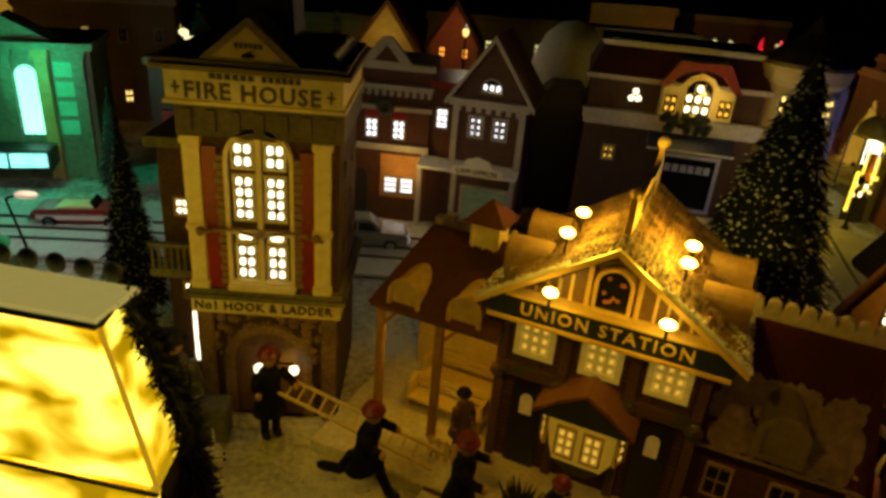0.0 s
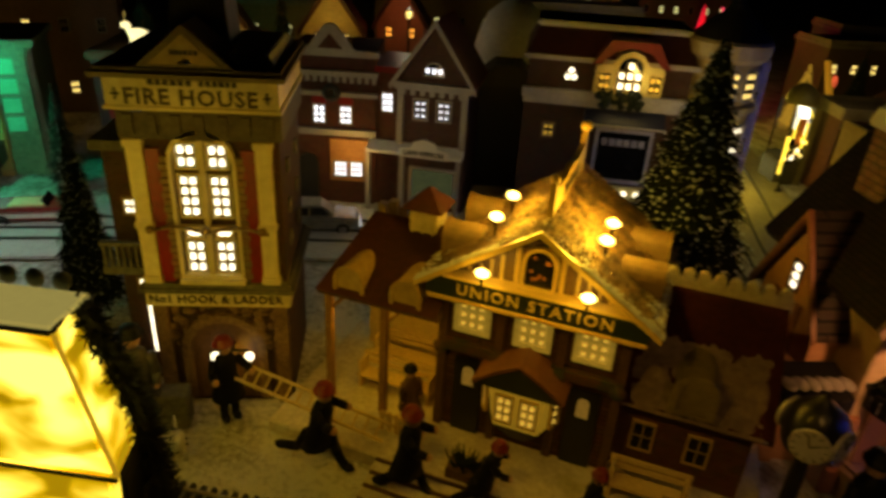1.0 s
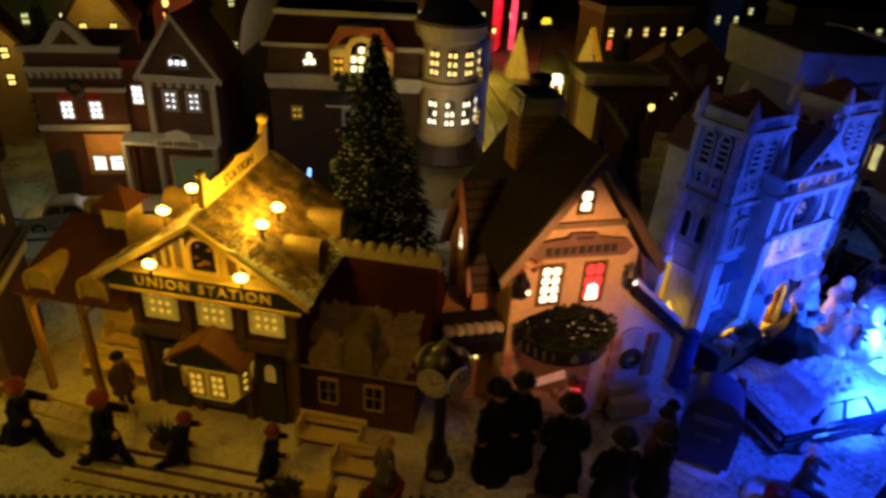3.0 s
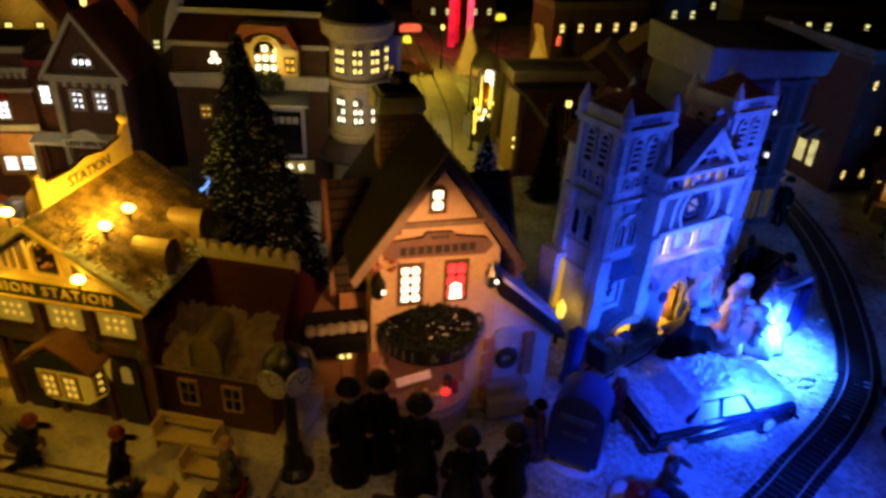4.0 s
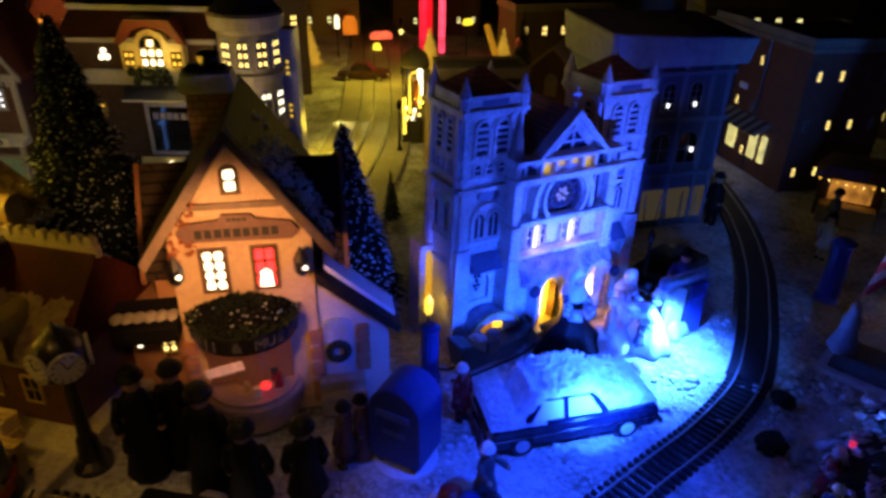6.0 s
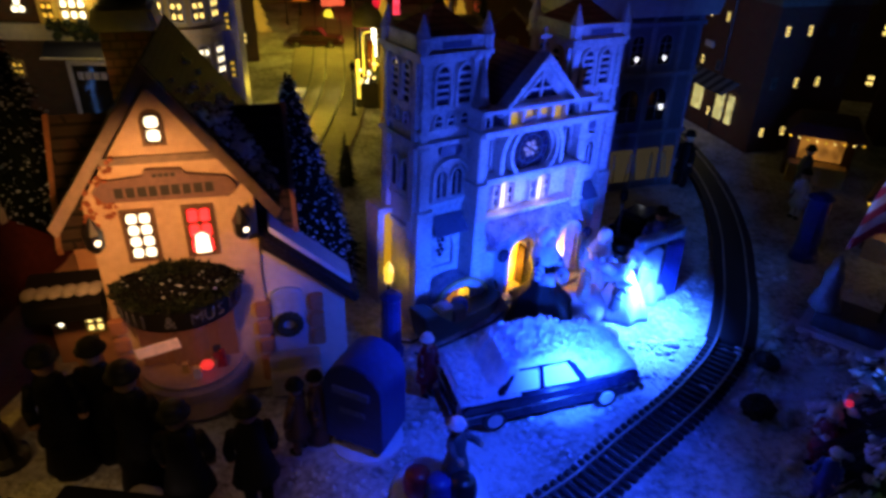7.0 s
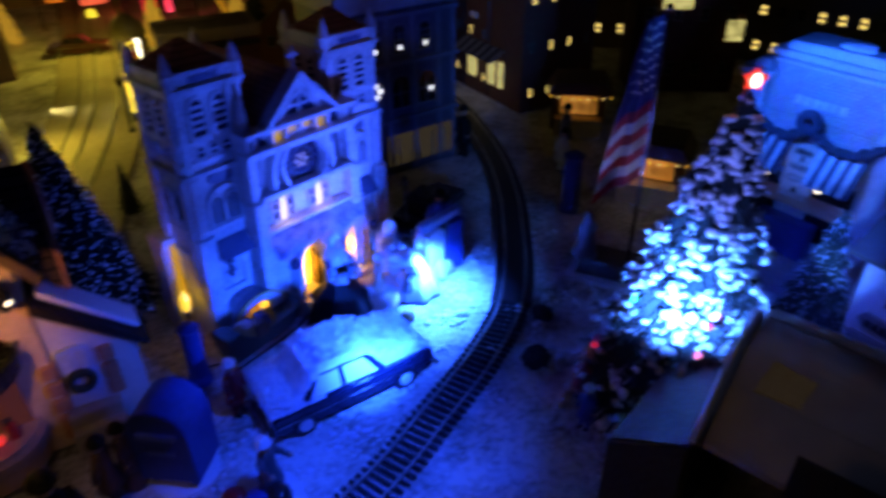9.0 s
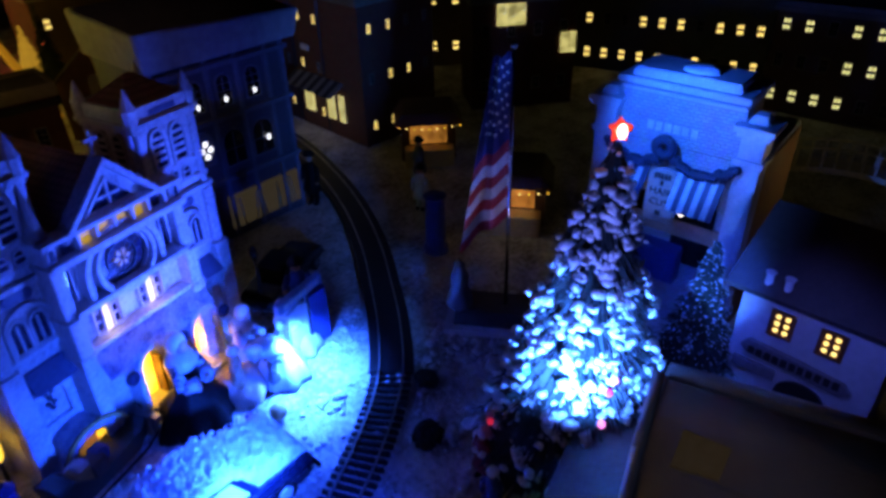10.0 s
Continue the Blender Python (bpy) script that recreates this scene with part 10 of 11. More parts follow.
    crust("boot_snow", 0.014, 0.0825, -0.0300, 0.0365, lambda x, y: (0.0305, 0.0500 - max(0.0, x - 0.02) * 0.17), "heap of snow on the boot", 56, 50, 0.0034, False, True)


snowy_car()


def sedan(name, x, y, gz, yaw, length, paint, label, cat="car", glass=None, roof=None, group="", open_top=False):
    """A nineteen-fifties saloon: shaped body, cabin on pillars with open windows, wheels, bumpers, lamps."""
    h = thing(name, x, y, gz, yaw, label, cat, group)
    L, W = length, length * 0.34
    bm = solid()
    prof = [(-0.50, 0.11), (-0.49, 0.20), (-0.42, 0.235), (-0.20, 0.245), (0.16, 0.245), (0.30, 0.245), (0.46, 0.225), (0.50, 0.17), (0.50, 0.10), (0.38, 0.065), (-0.40, 0.065)]
    slab(bm, [(a * L, gz + b * L) for a, b in prof][::-1], -W / 2, W / 2)
    body = part("body", bm, paint, h, bevel=0.012 * L)
    if not open_top:
        bm = solid()
        cab = [(-0.27, 0.24), (0.22, 0.24), (0.11, 0.375), (0.06, 0.39), (-0.14, 0.39), (-0.19, 0.375)]
        slab(bm, [(p * L, gz + q * L) for p, q in cab], -W / 2 + 0.035 * L, W / 2 - 0.035 * L)
        part("cabin", bm, paint, h, bevel=0.012 * L)
        GLS = glass or GLASSY
        for q in (-1, 1):
            yy = q * (W / 2 - 0.034 * L)
            for pts in ([(-0.235, 0.262), (-0.065, 0.262), (-0.065, 0.365), (-0.165, 0.365)], [(-0.035, 0.262), (0.170, 0.262), (0.088, 0.365), (-0.035, 0.365)]):
                bm = solid()
                slab(bm, [(p * L, gz + z * L) for p, z in pts], yy - 0.006 * L, yy + 0.006 * L)
                part("side_window", bm, GLS, h, "pale side window" if glass else "")
        bm = solid()
        box(bm, -0.17 * L, 0.09 * L, -W / 2 + 0.04 * L, W / 2 - 0.04 * L, gz + 0.388 * L, gz + 0.402 * L, 0.008 * L)
        part("cabin_roof", bm, roof or paint, h, "", 0.004 * L)
    else:
        bm = solid()
        box(bm, -0.24 * L, 0.12 * L, -W / 2 + 0.05 * L, W / 2 - 0.05 * L, gz + 0.236 * L, gz + 0.262 * L)
        part("seat", bm, CREAM, h, "cream seats", 0.006 * L)
        bm = solid()
        slab(bm, [(0.15 * L, gz + 0.24 * L), (0.17 * L, gz + 0.24 * L), (0.12 * L, gz + 0.33 * L), (0.10 * L, gz + 0.33 * L)], -W / 2 + 0.04 * L, W / 2 - 0.04 * L)
        part("windscreen", bm, GLASSY, h)
        bm = solid()
        box(bm, -0.44 * L, 0.30 * L, -W / 2 - 0.006 * L, -W / 2 - 0.001 * L, gz + 0.10 * L, gz + 0.165 * L)
        part("side_flash", bm, WHITE, h, "white side flash", 0.003 * L)
    for a in (-0.31, 0.31):
        for s in (-1, 1):
            bm = solid()
            rod(bm, (a * L, s * (W / 2 - 0.03 * L), gz + 0.075 * L), (a * L, s * (W / 2 + 0.012 * L), gz + 0.075 * L), 0.077 * L, sides=16)
            wh = part("wheel", bm, BLACK, h, "black tyre")
            bm = solid()
            rod(bm, (a * L, s * (W / 2 + 0.011 * L), gz + 0.075 * L), (a * L, s * (W / 2 + 0.018 * L), gz + 0.075 * L), 0.045 * L, sides=14)
            part("hub_cap", bm, CHROME, wh, "pale hub cap")
    for a in (-0.51, 0.51):
        bm = solid()
        box(bm, a * L - 0.012 * L, a * L + 0.012 * L, -W / 2 - 0.01 * L, W / 2 + 0.01 * L, gz + 0.085 * L, gz + 0.115 * L)
        part("bumper", bm, CHROME, h, "chrome bumper", 0.005 * L)
    for s in (-1, 1):
        bm = solid()
        ball(bm, (0.495 * L, s * 0.36 * W, gz + 0.185 * L), 0.026 * L, (0.5, 1, 1), 8, 6)
        part("headlight", bm, WHITE, h, "round headlight", smooth=True)
    bm = solid()
    box(bm, -0.46 * L, 0.44 * L, -W / 2 - 0.005 * L, -W / 2 + 0.001 * L, gz + 0.185 * L, gz + 0.193 * L)
    part("chrome_strip", bm, CHROME, h, "thin chrome strip")
    h.scale = (1, 1, 0.84)
    return h


sedan("convertible", -0.425, 0.792, ground_z(-0.4, 0.79), 8, 0.115, RED, "red and white open convertible on the snowy street", open_top=True)
sedan("car", -0.075, 0.785, ground_z(-0.07, 0.78), 4, 0.115, mat("silver_blue_paint", (0.30, 0.33, 0.40), 0.25, None, 50, coat=0.4), "silver-blue saloon car on the snowy street")
sedan("far_car", 0.635, 1.46, ground_z(0.63, 1.46), -15, 0.12, mat("dull_red_paint", (0.045, 0.006, 0.005), 0.4, None, 60), "dull red car far down the avenue")


def train():
    """Carriages at rest on the nearest bend of the track."""
    pts = curve_points(TRACK, 0.004)
    for k, (s0, mt, lb) in enumerate(((0.402, BLACK, "black railway carriage with lit windows"), (0.505, mat("navy_livery", (0.02, 0.03, 0.10), 0.25, None, 60, coat=0.4), "navy railway carriage with silver roof and lit windows"))):
        i = min(range(len(pts)), key=lambda q: abs(pts[q][0] - s0) + (10 if pts[q][1] > 0.35 else 0))
        (ax, ay), (bx, by) = pts[i - 6], pts[i + 6]
        yaw = math.degrees(math.atan2(by - ay, bx - ax))
        x, y = pts[i]
        g = ground_z(x, y) + 0.007
        h = thing("railway_carriage", x, y, g, yaw, lb, "train", "model train")
        bm = solid()
        box(bm, -0.046, 0.046, -0.013, 0.013, g + 0.007, g + 0.032)
        part("body", bm, mt, h, bevel=0.001)
        bm = solid()
        slab(bm, [(-0.0475, g + 0.032), (0.0475, g + 0.032), (0.0475, g + 0.035), (0.045, g + 0.038), (-0.045, g + 0.038), (-0.0475, g + 0.035)], -0.0135, 0.0135)
        part("roof", bm, CHROME if k else BLACK, h, "carriage roof", 0.001)
        for q in range(5):
            for s in (-1, 1):
                bm = solid()
                box(bm, -0.040 + 0.017 * q, -0.029 + 0.017 * q, s * 0.0132 - 0.0004, s * 0.0132 + 0.0004, g + 0.019, g + 0.028)
                part("window", bm, glow("carriage_window", (1.0, 0.7, 0.6), 0.8, 0.6), h, "pink-lit carriage window")
        for a in (-0.034, -0.024, 0.024, 0.034):
            for s in (-1, 1):
                bm = solid()
                rod(bm, (a, s * 0.0105, g + 0.0052), (a, s * 0.0135, g + 0.0052), 0.0052, sides=12)
                part("wheel", bm, IRON, h)


train()

# ---- square before the cathedral ----


def robed(x, y, yaw, ht, label, robe, hood, bend=0.0, spread=1.0, trim=None):
    """A robed figurine melted into one mesh: pleated skirt, mantle, sleeves, head in a hood."""
    bm = solid()
    k = ht / 0.090
    marks = []

    def mark(i):
        marks.append((len(bm.faces), i))

    prof = [(0.020 * spread, 0.0), (0.0205 * spread, 0.004), (0.0165 * spread, 0.018), (0.0125, 0.034), (0.0095, 0.048), (0.0110, 0.058), (0.0105, 0.066), (0.005, 0.071)]
    lathe(bm, (0, 0, 0), [(r * k, z * k) for r, z in prof], 28)
    for v in bm.verts:
        ang = math.atan2(v.co.y, v.co.x)
        q = 1 + 0.13 * math.sin(ang * 7 + 1.3) * max(0.0, 1 - v.co.z / (0.055 * k)) + 0.08 * noise.noise(v.co * 90)
        v.co.x, v.co.y = v.co.x * q * 0.9, v.co.y * q
    mark(0)
    for s in (-1, 1):
        rod(bm, (0.0, s * 0.0095 * k, 0.063 * k), (0.009 * k, s * 0.0125 * k, 0.046 * k), 0.0046 * k, 0.0052 * k, 9)
        rod(bm, (0.009 * k, s * 0.0125 * k, 0.046 * k), (0.018 * k, s * 0.005 * k, 0.049 * k), 0.0048 * k, 0.0060 * k, 9)
    mark(1)
    ball(bm, (0.0195 * k, 0.0035 * k, 0.0495 * k), 0.0030 * k, sides=7, rings=5)
    ball(bm, (0.0028 * k, 0, 0.0775 * k), 0.0062 * k, (0.95, 0.9, 1.1), 10, 7)
    mark(2)
    st = len(bm.verts)
    ball(bm, (-0.0010 * k, 0, 0.0795 * k), 0.0082 * k, (0.95, 1.0, 1.18), 14, 9)
    lathe(bm, (-0.001 * k, 0, 0), [(0.0125 * k, 0.058 * k), (0.0128 * k, 0.062 * k), (0.0085 * k, 0.0725 * k)], 14)
    bm.verts.ensure_lookup_table()
    mark(3)
    for v in bm.verts:
        if bend and v.co.z > 0.034 * k:
            d = v.co.z - 0.034 * k
            a = radians(bend) * min(1.0, d / (0.03 * k))
            v.co.x, v.co.z = v.co.x * math.cos(a) + d * math.sin(a), 0.034 * k + d * math.cos(a) - v.co.x * math.sin(a) * 0.6
    bm.faces.ensure_lookup_table()
    lo = 0
    for hi, i in marks:
        for f in bm.faces[lo:hi]:
            f.material_index = i
        lo = hi
    single("figurine", bm, [robe, trim or robe, SKIN, hood], x, y, 0.0, yaw, label, "figurine", "robed figurines before the cathedral", smooth=True)


PATTERN = mat("patterned_sleeve", (0.45, 0.47, 0.55), 0.4, (0.02, 0.025, 0.05), 160, low=0.46, high=0.52)
robed(0.768, 0.422, -70, 0.106, "black-robed figurine with patterned sleeves and pale hood", COAT, WHITE, 0, 1.65, PATTERN)
robed(0.858, 0.412, 205, 0.094, "white-robed figurine bending forward in bright blue light", WHITE, WHITE, 52, 1.3)
robed(0.838, 0.446, -60, 0.088, "pale figurine in a white mantle before the portal", WHITE, WHITE, 10, 1.0, mat("mauve_mantle", (0.5, 0.42, 0.5), 0.5, None, 90))
robed(0.893, 0.440, -140, 0.082, "white-robed figurine crouching under the sign", WHITE, WHITE, 24, 1.5)
# plain pinkish mound, lathed and lumped with noise
bm = solid()
lathe(bm, (0, 0, 0), [(0.024, -0.002), (0.026, 0.006), (0.022, 0.017), (0.013, 0.025), (0.003, 0.028)], 20)
for v in bm.verts:
    v.co += Vector((1, 0.8, 0.6)) * 0.006 * noise.noise(v.co * 70)
single("pinkish_heap", bm, mat("pinkish_heap_surface", (0.75, 0.55, 0.48), 0.8, (0.55, 0.42, 0.4), 160, 0.9), 0.816, 0.420, 0.0, 0, "pale pinkish heap beside the black-robed figurine", "heap", smooth=True)
figurine(0.925, 0.470, -120, "blue-coated figurine with dark cap behind the vendor stand", coat=BLUEP, hat=BOOT, ht=0.066, arms="out", gz=0.0)
for bx, by, br, bmt, lb in ((0.800, 0.372, 0.0095, BLUEP, "small dark blue ball in the snow"), (0.822, 0.366, 0.0085, OCHRE, "small ochre ball in the snow")):
    bm = solid()
    ball(bm, (0, 0, br * 0.9), br, sides=14, rings=9)
    single("ball", bm, bmt, bx, by, 0.0, 0, lb, "ball", smooth=True)
figurine(0.842, 0.400, -60, "small dark figurine in the bright snow", coat=GREYC, hat=BOOT, ht=0.036, gz=0.0)
figurine(0.812, 0.414, 160, "pink-coated figurine beside the robed one", coat=SKIN, hat=WHITE, ht=0.050, skirt=True, arms="down", gz=0.0)
figurine(0.622, 0.225, -60, "small blue-lit figurine by the planters", coat=GREYC, hat=WHITE, ht=0.052, gz=0.0)
figurine(0.625, 0.330, -60, "slim figurine beside the snowy car", coat=RED, hat=WHITE, ht=0.050, arms="down", gz=0.0)


def pot(x, y, mt, label):
    bm = solid()
    lathe(bm, (0, 0, 0), [(0.007, 0), (0.010, 0.004), (0.011, 0.016), (0.009, 0.020), (0.0095, 0.022), (0.003, 0.024)], 12)
    single("barrel", bm, mt, x, y, ground_z(x, y) + 0.006, 0, label, "barrel", "barrels on a snowy base", smooth=True)


bm = solid()
lathe(bm, (0, 0, 0), [(0.036, -0.003), (0.036, 0.003), (0.031, 0.006), (0.002, 0.0065)], 24)
single("snowy_base", bm, SNOW, 0.609, 0.222, 0.0, 0, "round snowy base under the barrels", "base", smooth=True)
pot(0.592, 0.220, RED, "small red barrel on the snow")
pot(0.622, 0.206, BLACK, "small black barrel on the snow")
pot(0.606, 0.210, BLUEP, "small blue barrel on the snow")


def kiosk(x, y, yaw):
    h = thing("kiosk", x, y, 0.0, yaw, "blue-lit vendor stand with slanted sign on a post", "kiosk")
    bm = solid()
    rod(bm, (0, 0, -0.002), (0, 0, 0.082), 0.0045, 0.0035)
    part("post", bm, DARK, h)
    bm = solid()
    box(bm, -0.034, 0.030, -0.004, 0.004, 0.070, 0.082)
    bm.transform(Matrix.Rotation(radians(-4), 4, "Y"))
    sg = part("sign", bm, mat("blue_sign", (0.30, 0.45, 0.65), 0.4), h, "long blue sign", 0.001)
    bm = solid()
    bars(bm, -0.028, 0.024, -0.0052, 0.077, 0.006, 7, random.Random(9))
    bm.transform(Matrix.Rotation(radians(-4), 4, "Y"))
    part("sign_writing", bm, WHITE, sg, "white letters as plain bars")
    bm = solid()
    slab(bm, [(-0.028, 0.010), (0.002, 0.010), (0.002, 0.060), (-0.013, 0.066), (-0.028, 0.060)], -0.003, 0.003)
    part("board", bm, WHITE, h, "white notice board", 0.001)
    bm = solid()
    box(bm, 0.002, 0.028, -0.004, 0.014, -0.002, 0.066)
    part("booth", bm, BLUEP, h, "blue booth side", 0.001)


kiosk(0.906, 0.428, 12)


sedan("car", 0.952, 0.548, 0.0, 28, 0.130, mat("night_blue_paint", (0.010, 0.012, 0.022), 0.25, None, 50, coat=0.4), "night-blue saloon car parked unlit beside the cathedral", roof=mat("night_blue_paint", (0.010, 0.012, 0.022)))


def sleigh(x, y, yaw):
    h = thing("sleigh", x, y, 0.0, yaw, "dark sleigh loaded with parcels before the cathedral", "sleigh")
    bm = solid()
    slab(bm, [(-0.040, 0.010), (0.036, 0.010), (0.048, 0.020), (0.052, 0.036), (0.040, 0.027), (-0.012, 0.024), (-0.028, 0.040), (-0.046, 0.044)], -0.014, 0.014)
    part("body", bm, mat("green_black_paint", (0.02, 0.035, 0.03), 0.35), h, bevel=0.0015)
    for s in (-1, 1):
        bm = solid()
        keys = [(-0.056, 0.008), (-0.044, 0.002), (0.0, 0.001), (0.044, 0.001), (0.062, 0.008), (0.070, 0.020), (0.064, 0.032)]
        for a, b in zip(keys, keys[1:]):
            rod(bm, (a[0], s * 0.011, a[1]), (b[0], s * 0.011, b[1]), 0.0014, sides=6)
        part("runner", bm, IRON, h, smooth=True)
    rng = random.Random(8)
    for k in range(7):
        bm = solid()
        c = (rng.uniform(-0.018, 0.020), rng.uniform(-0.008, 0.008), 0.028 + rng.uniform(0, 0.010))
        w = rng.uniform(0.005, 0.008)
        box(bm, c[0] - w, c[0] + w, c[1] - w, c[1] + w, c[2] - w, c[2] + w)
        part("parcel", bm, [BROWNC, WHITE, BLUEP, GREYC, OCHRE][k % 5], h, "wrapped parcel", 0.001)


sleigh(0.672, 0.412, 24)


def lamp_post(x, y, ht, label, lit=LIT_Y, mt=IRON):
    g = ground_z(x, y)
    h = thing("street_lamp", x, y, g, 0, label, "street lamp", "street lamps")
    bm = solid()
    lathe(bm, (0, 0, g - 0.002), [(0.006, 0), (0.006, 0.004), (0.0025, 0.010), (0.0018, ht * 0.5), (0.0016, ht - 0.014), (0.003, ht - 0.012)], 10)
    part("post", bm, mt, h)
    bm = solid()
    ball(bm, (0, 0, g + ht - 0.006), 0.0055, (0.85, 0.85, 1.2))
    part("globe", bm, lit, h, "lamp globe", smooth=True)
    bm = solid()
    lathe(bm, (0, 0, g + ht), [(0.005, -0.001), (0.003, 0.002), (0.0005, 0.006)], 8)
    part("cap", bm, mt, h)


lamp_post(0.905, 0.520, 0.085, "dark unlit street lamp by the cathedral", GLASSY)
lamp_post(0.652, 0.962, 0.085, "dark unlit street lamp on the avenue", GLASSY)
lamp_post(0.738, 0.770, 0.155, "tall lamp with yellow globe beside the cathedral")
lamp_post(0.730, 1.500, 0.11, "glowing street lamp on the avenue")
lamp_post(0.045, 1.06, 0.24, "tall lamp with yellow light behind the houses")


def blue_pillar(x, y, ht, r, label):
    h = thing("pillar", x, y, 0.0, 0, label, "pillar")
    bm = solid()
    lathe(bm, (0, 0, 0), [(r * 1.2, -0.002), (r * 1.2, 0.005), (r, 0.008), (r * 0.9, ht - 0.008), (r * 1.1, ht - 0.005), (r * 0.5, ht)], 12)
    part("shaft", bm, BLUEP, h, smooth=False)


blue_pillar(1.135, 0.468, 0.085, 0.014, "dark blue advertising pillar in the snow")
blue_pillar(0.606, 0.395, 0.070, 0.010, "blue pillar beside the cathedral")


def flag_monument():
    h = thing("flag_monument", 1.078, 0.316, 0.0, -55, "flagpole with hanging striped flag on a snowy plinth", "flag")
    bm = solid()
    box(bm, -0.045, 0.045, -0.024, 0.024, -0.003, 0.022, 0.003)
    part("plinth", bm, mat("dark_plinth", (0.09, 0.085, 0.09), 0.7, None, 80, 0.4), h, "dark stone plinth", 0.0015)
    bm = solid()
    box(bm, -0.054, 0.054, -0.034, 0.034, -0.004, 0.004)
    part("plinth_snow", bm, SNOW, h, "snow round the plinth", 0.0015)
    bm = solid()
    rod(bm, (0.012, 0, 0.02), (0.012, 0, 0.308), 0.0022, 0.0018, 10)
    ball(bm, (0.012, 0, 0.310), 0.0040)
    part("pole", bm, CHROME, h, "pale flagpole", smooth=True)
    # the cloth hangs in folds, field above, stripes below
    SW, SR = mat("flag_white", (0.72, 0.70, 0.68), 0.7, None, 150), mat("flag_red", (0.45, 0.03, 0.04), 0.7, None, 150)
    SB = mat("flag_blue", (0.02, 0.03, 0.16), 0.7, None, 150)

    def cloth(u, v):
        """u along the hoist edge to the fly, v down."""
        x = 0.0098 - 0.046 * u * (0.35 + 0.65 * v)
        y = 0.010 * math.sin(u * 9 + v * 2.5) * (0.3 + u)
        z = 0.304 - 0.172 * v - 0.024 * u * (0.3 + v)
        return Vector((x, y, z))

    nv = 7
    for s in range(nv):
        v0, v1 = 0.50 + 0.5 * s / nv, 0.50 + 0.5 * (s + 1) / nv
        bm = solid()
        a = [bm.verts.new(cloth(i / 14, v0 + 0.10 * i / 14 * 0.5)) for i in range(15)]
        b = [bm.verts.new(cloth(i / 14, v1 + 0.10 * i / 14 * 0.5)) for i in range(15)]
        for i in range(14):
            bm.faces.new((a[i], a[i + 1], b[i + 1], b[i]))
        bmesh.ops.solidify(bm, geom=bm.faces[:], thickness=0.0006)
        part("stripe", bm, SR if s % 2 == 0 else SW, h)
    bm = solid()
    g = [[bm.verts.new(cloth(i / 14, 0.50 * j / 8 + (0.10 * i / 14 * 0.5) * (j / 8))) for i in range(15)] for j in range(9)]
    for j in range(8):
        for i in range(14):
            bm.faces.new((g[j][i], g[j][i + 1], g[j + 1][i + 1], g[j + 1][i]))
    bmesh.ops.solidify(bm, geom=bm.faces[:], thickness=0.0006)
    fld = part("field", bm, SB, h, "dark blue starred field")
    for j in range(7):
        for i in range(5):
            p = cloth((i + 0.5 + 0.4 * (j % 2)) / 5.6, 0.05 + 0.42 * j / 7)
            bm = solid()
            pts = []
            for k in range(10):
                rr = 0.0019 if k % 2 == 0 else 0.0008
                pts.append((rr * math.sin(math.pi * k / 5), rr * math.cos(math.pi * k / 5)))
            slab(bm, pts, -0.0012, 0.0012)
            bm.transform(Matrix.Translation(p))
            part("star", bm, SW, fld)
    # weathered statue group beside the pole
    return h


flag_monument()
bm = solid()
lathe(bm, (0, 0, 0), [(0.016, 0), (0.013, 0.012), (0.009, 0.024), (0.010, 0.036), (0.006, 0.044), (0.006, 0.052), (0.002, 0.058)], 12)
for v in bm.verts:
    v.co += Vector((1, 1, 0.5)) * 0.005 * noise.noise(v.co * 70)
single("statue", bm, mat("weathered_grey", (0.25, 0.24, 0.24), 0.7, None, 80, 0.5), 1.052, 0.345, 0.022, 0, "weathered grey statue on the plinth beside the flagpole", "statue", smooth=True)
figurine(1.195, 0.560, 200, "pale figurine in the dark street", coat=WHITE, hat=BOOT, ht=0.055, arms="down", gz=0.0)
figurine(1.100, 0.690, 200, "dark figurine beside the track", coat=COAT, hat=BOOT, ht=0.065, arms="down", gz=0.0)
figurine(1.250, 0.62, 160, "dark figurine in the street", coat=GREYC, hat=BOOT, ht=0.06, arms="down", gz=0.0)
figurine(0.905, 0.178, 170, "red and white figurine under the Christmas tree", coat=RED, hat=WHITE, ht=0.046, arms="down", gz=0.0)
figurine(0.885, 0.150, 200, "small blue figurine under the Christmas tree", coat=BLUEP, hat=WHITE, ht=0.040, arms="down", gz=0.0)


def stall(x, y, yaw):
    h = thing("market_stall", x, y, 0.0, yaw, "market stall with orange lit inside and a string of lights", "stall")
    bm = solid()
    box(bm, -0.045, 0.045, 0.02, 0.05, -0.002, 0.075)
    part("back", bm, WOOD, h)
    bm = solid()
    box(bm, -0.030, 0.030, 0.016, 0.0195, 0.030, 0.070)
    part("lit_inside", bm, glow("orange_stall", (1.0, 0.40, 0.06), 0.5, 0.15, 60), h, "orange lit inside")
    bm = solid()
    slab(bm, [(-0.055, 0.075), (0.055, 0.075), (0.04, 0.095), (-0.04, 0.095)], -0.02, 0.055)
    part("roof", bm, TERRA, h, bevel=0.001)
    for k in range(9):
        bm = solid()
        ball(bm, (-0.048 + 0.012 * k, -0.022, 0.074 - 0.004 * math.sin(k / 8 * 3.14)), 0.0013)
        part("fairy_light", bm, [PORTAL, LIT_Y][k % 2], h, "warm fairy light", smooth=True)
    bm = solid()
    box(bm, -0.04, 0.04, -0.01, 0.015, -0.002, 0.028)
    part("counter", bm, PALEWOOD, h, bevel=0.001)


stall(1.235, 0.425, -55)
stall(1.31, 0.66, -40)


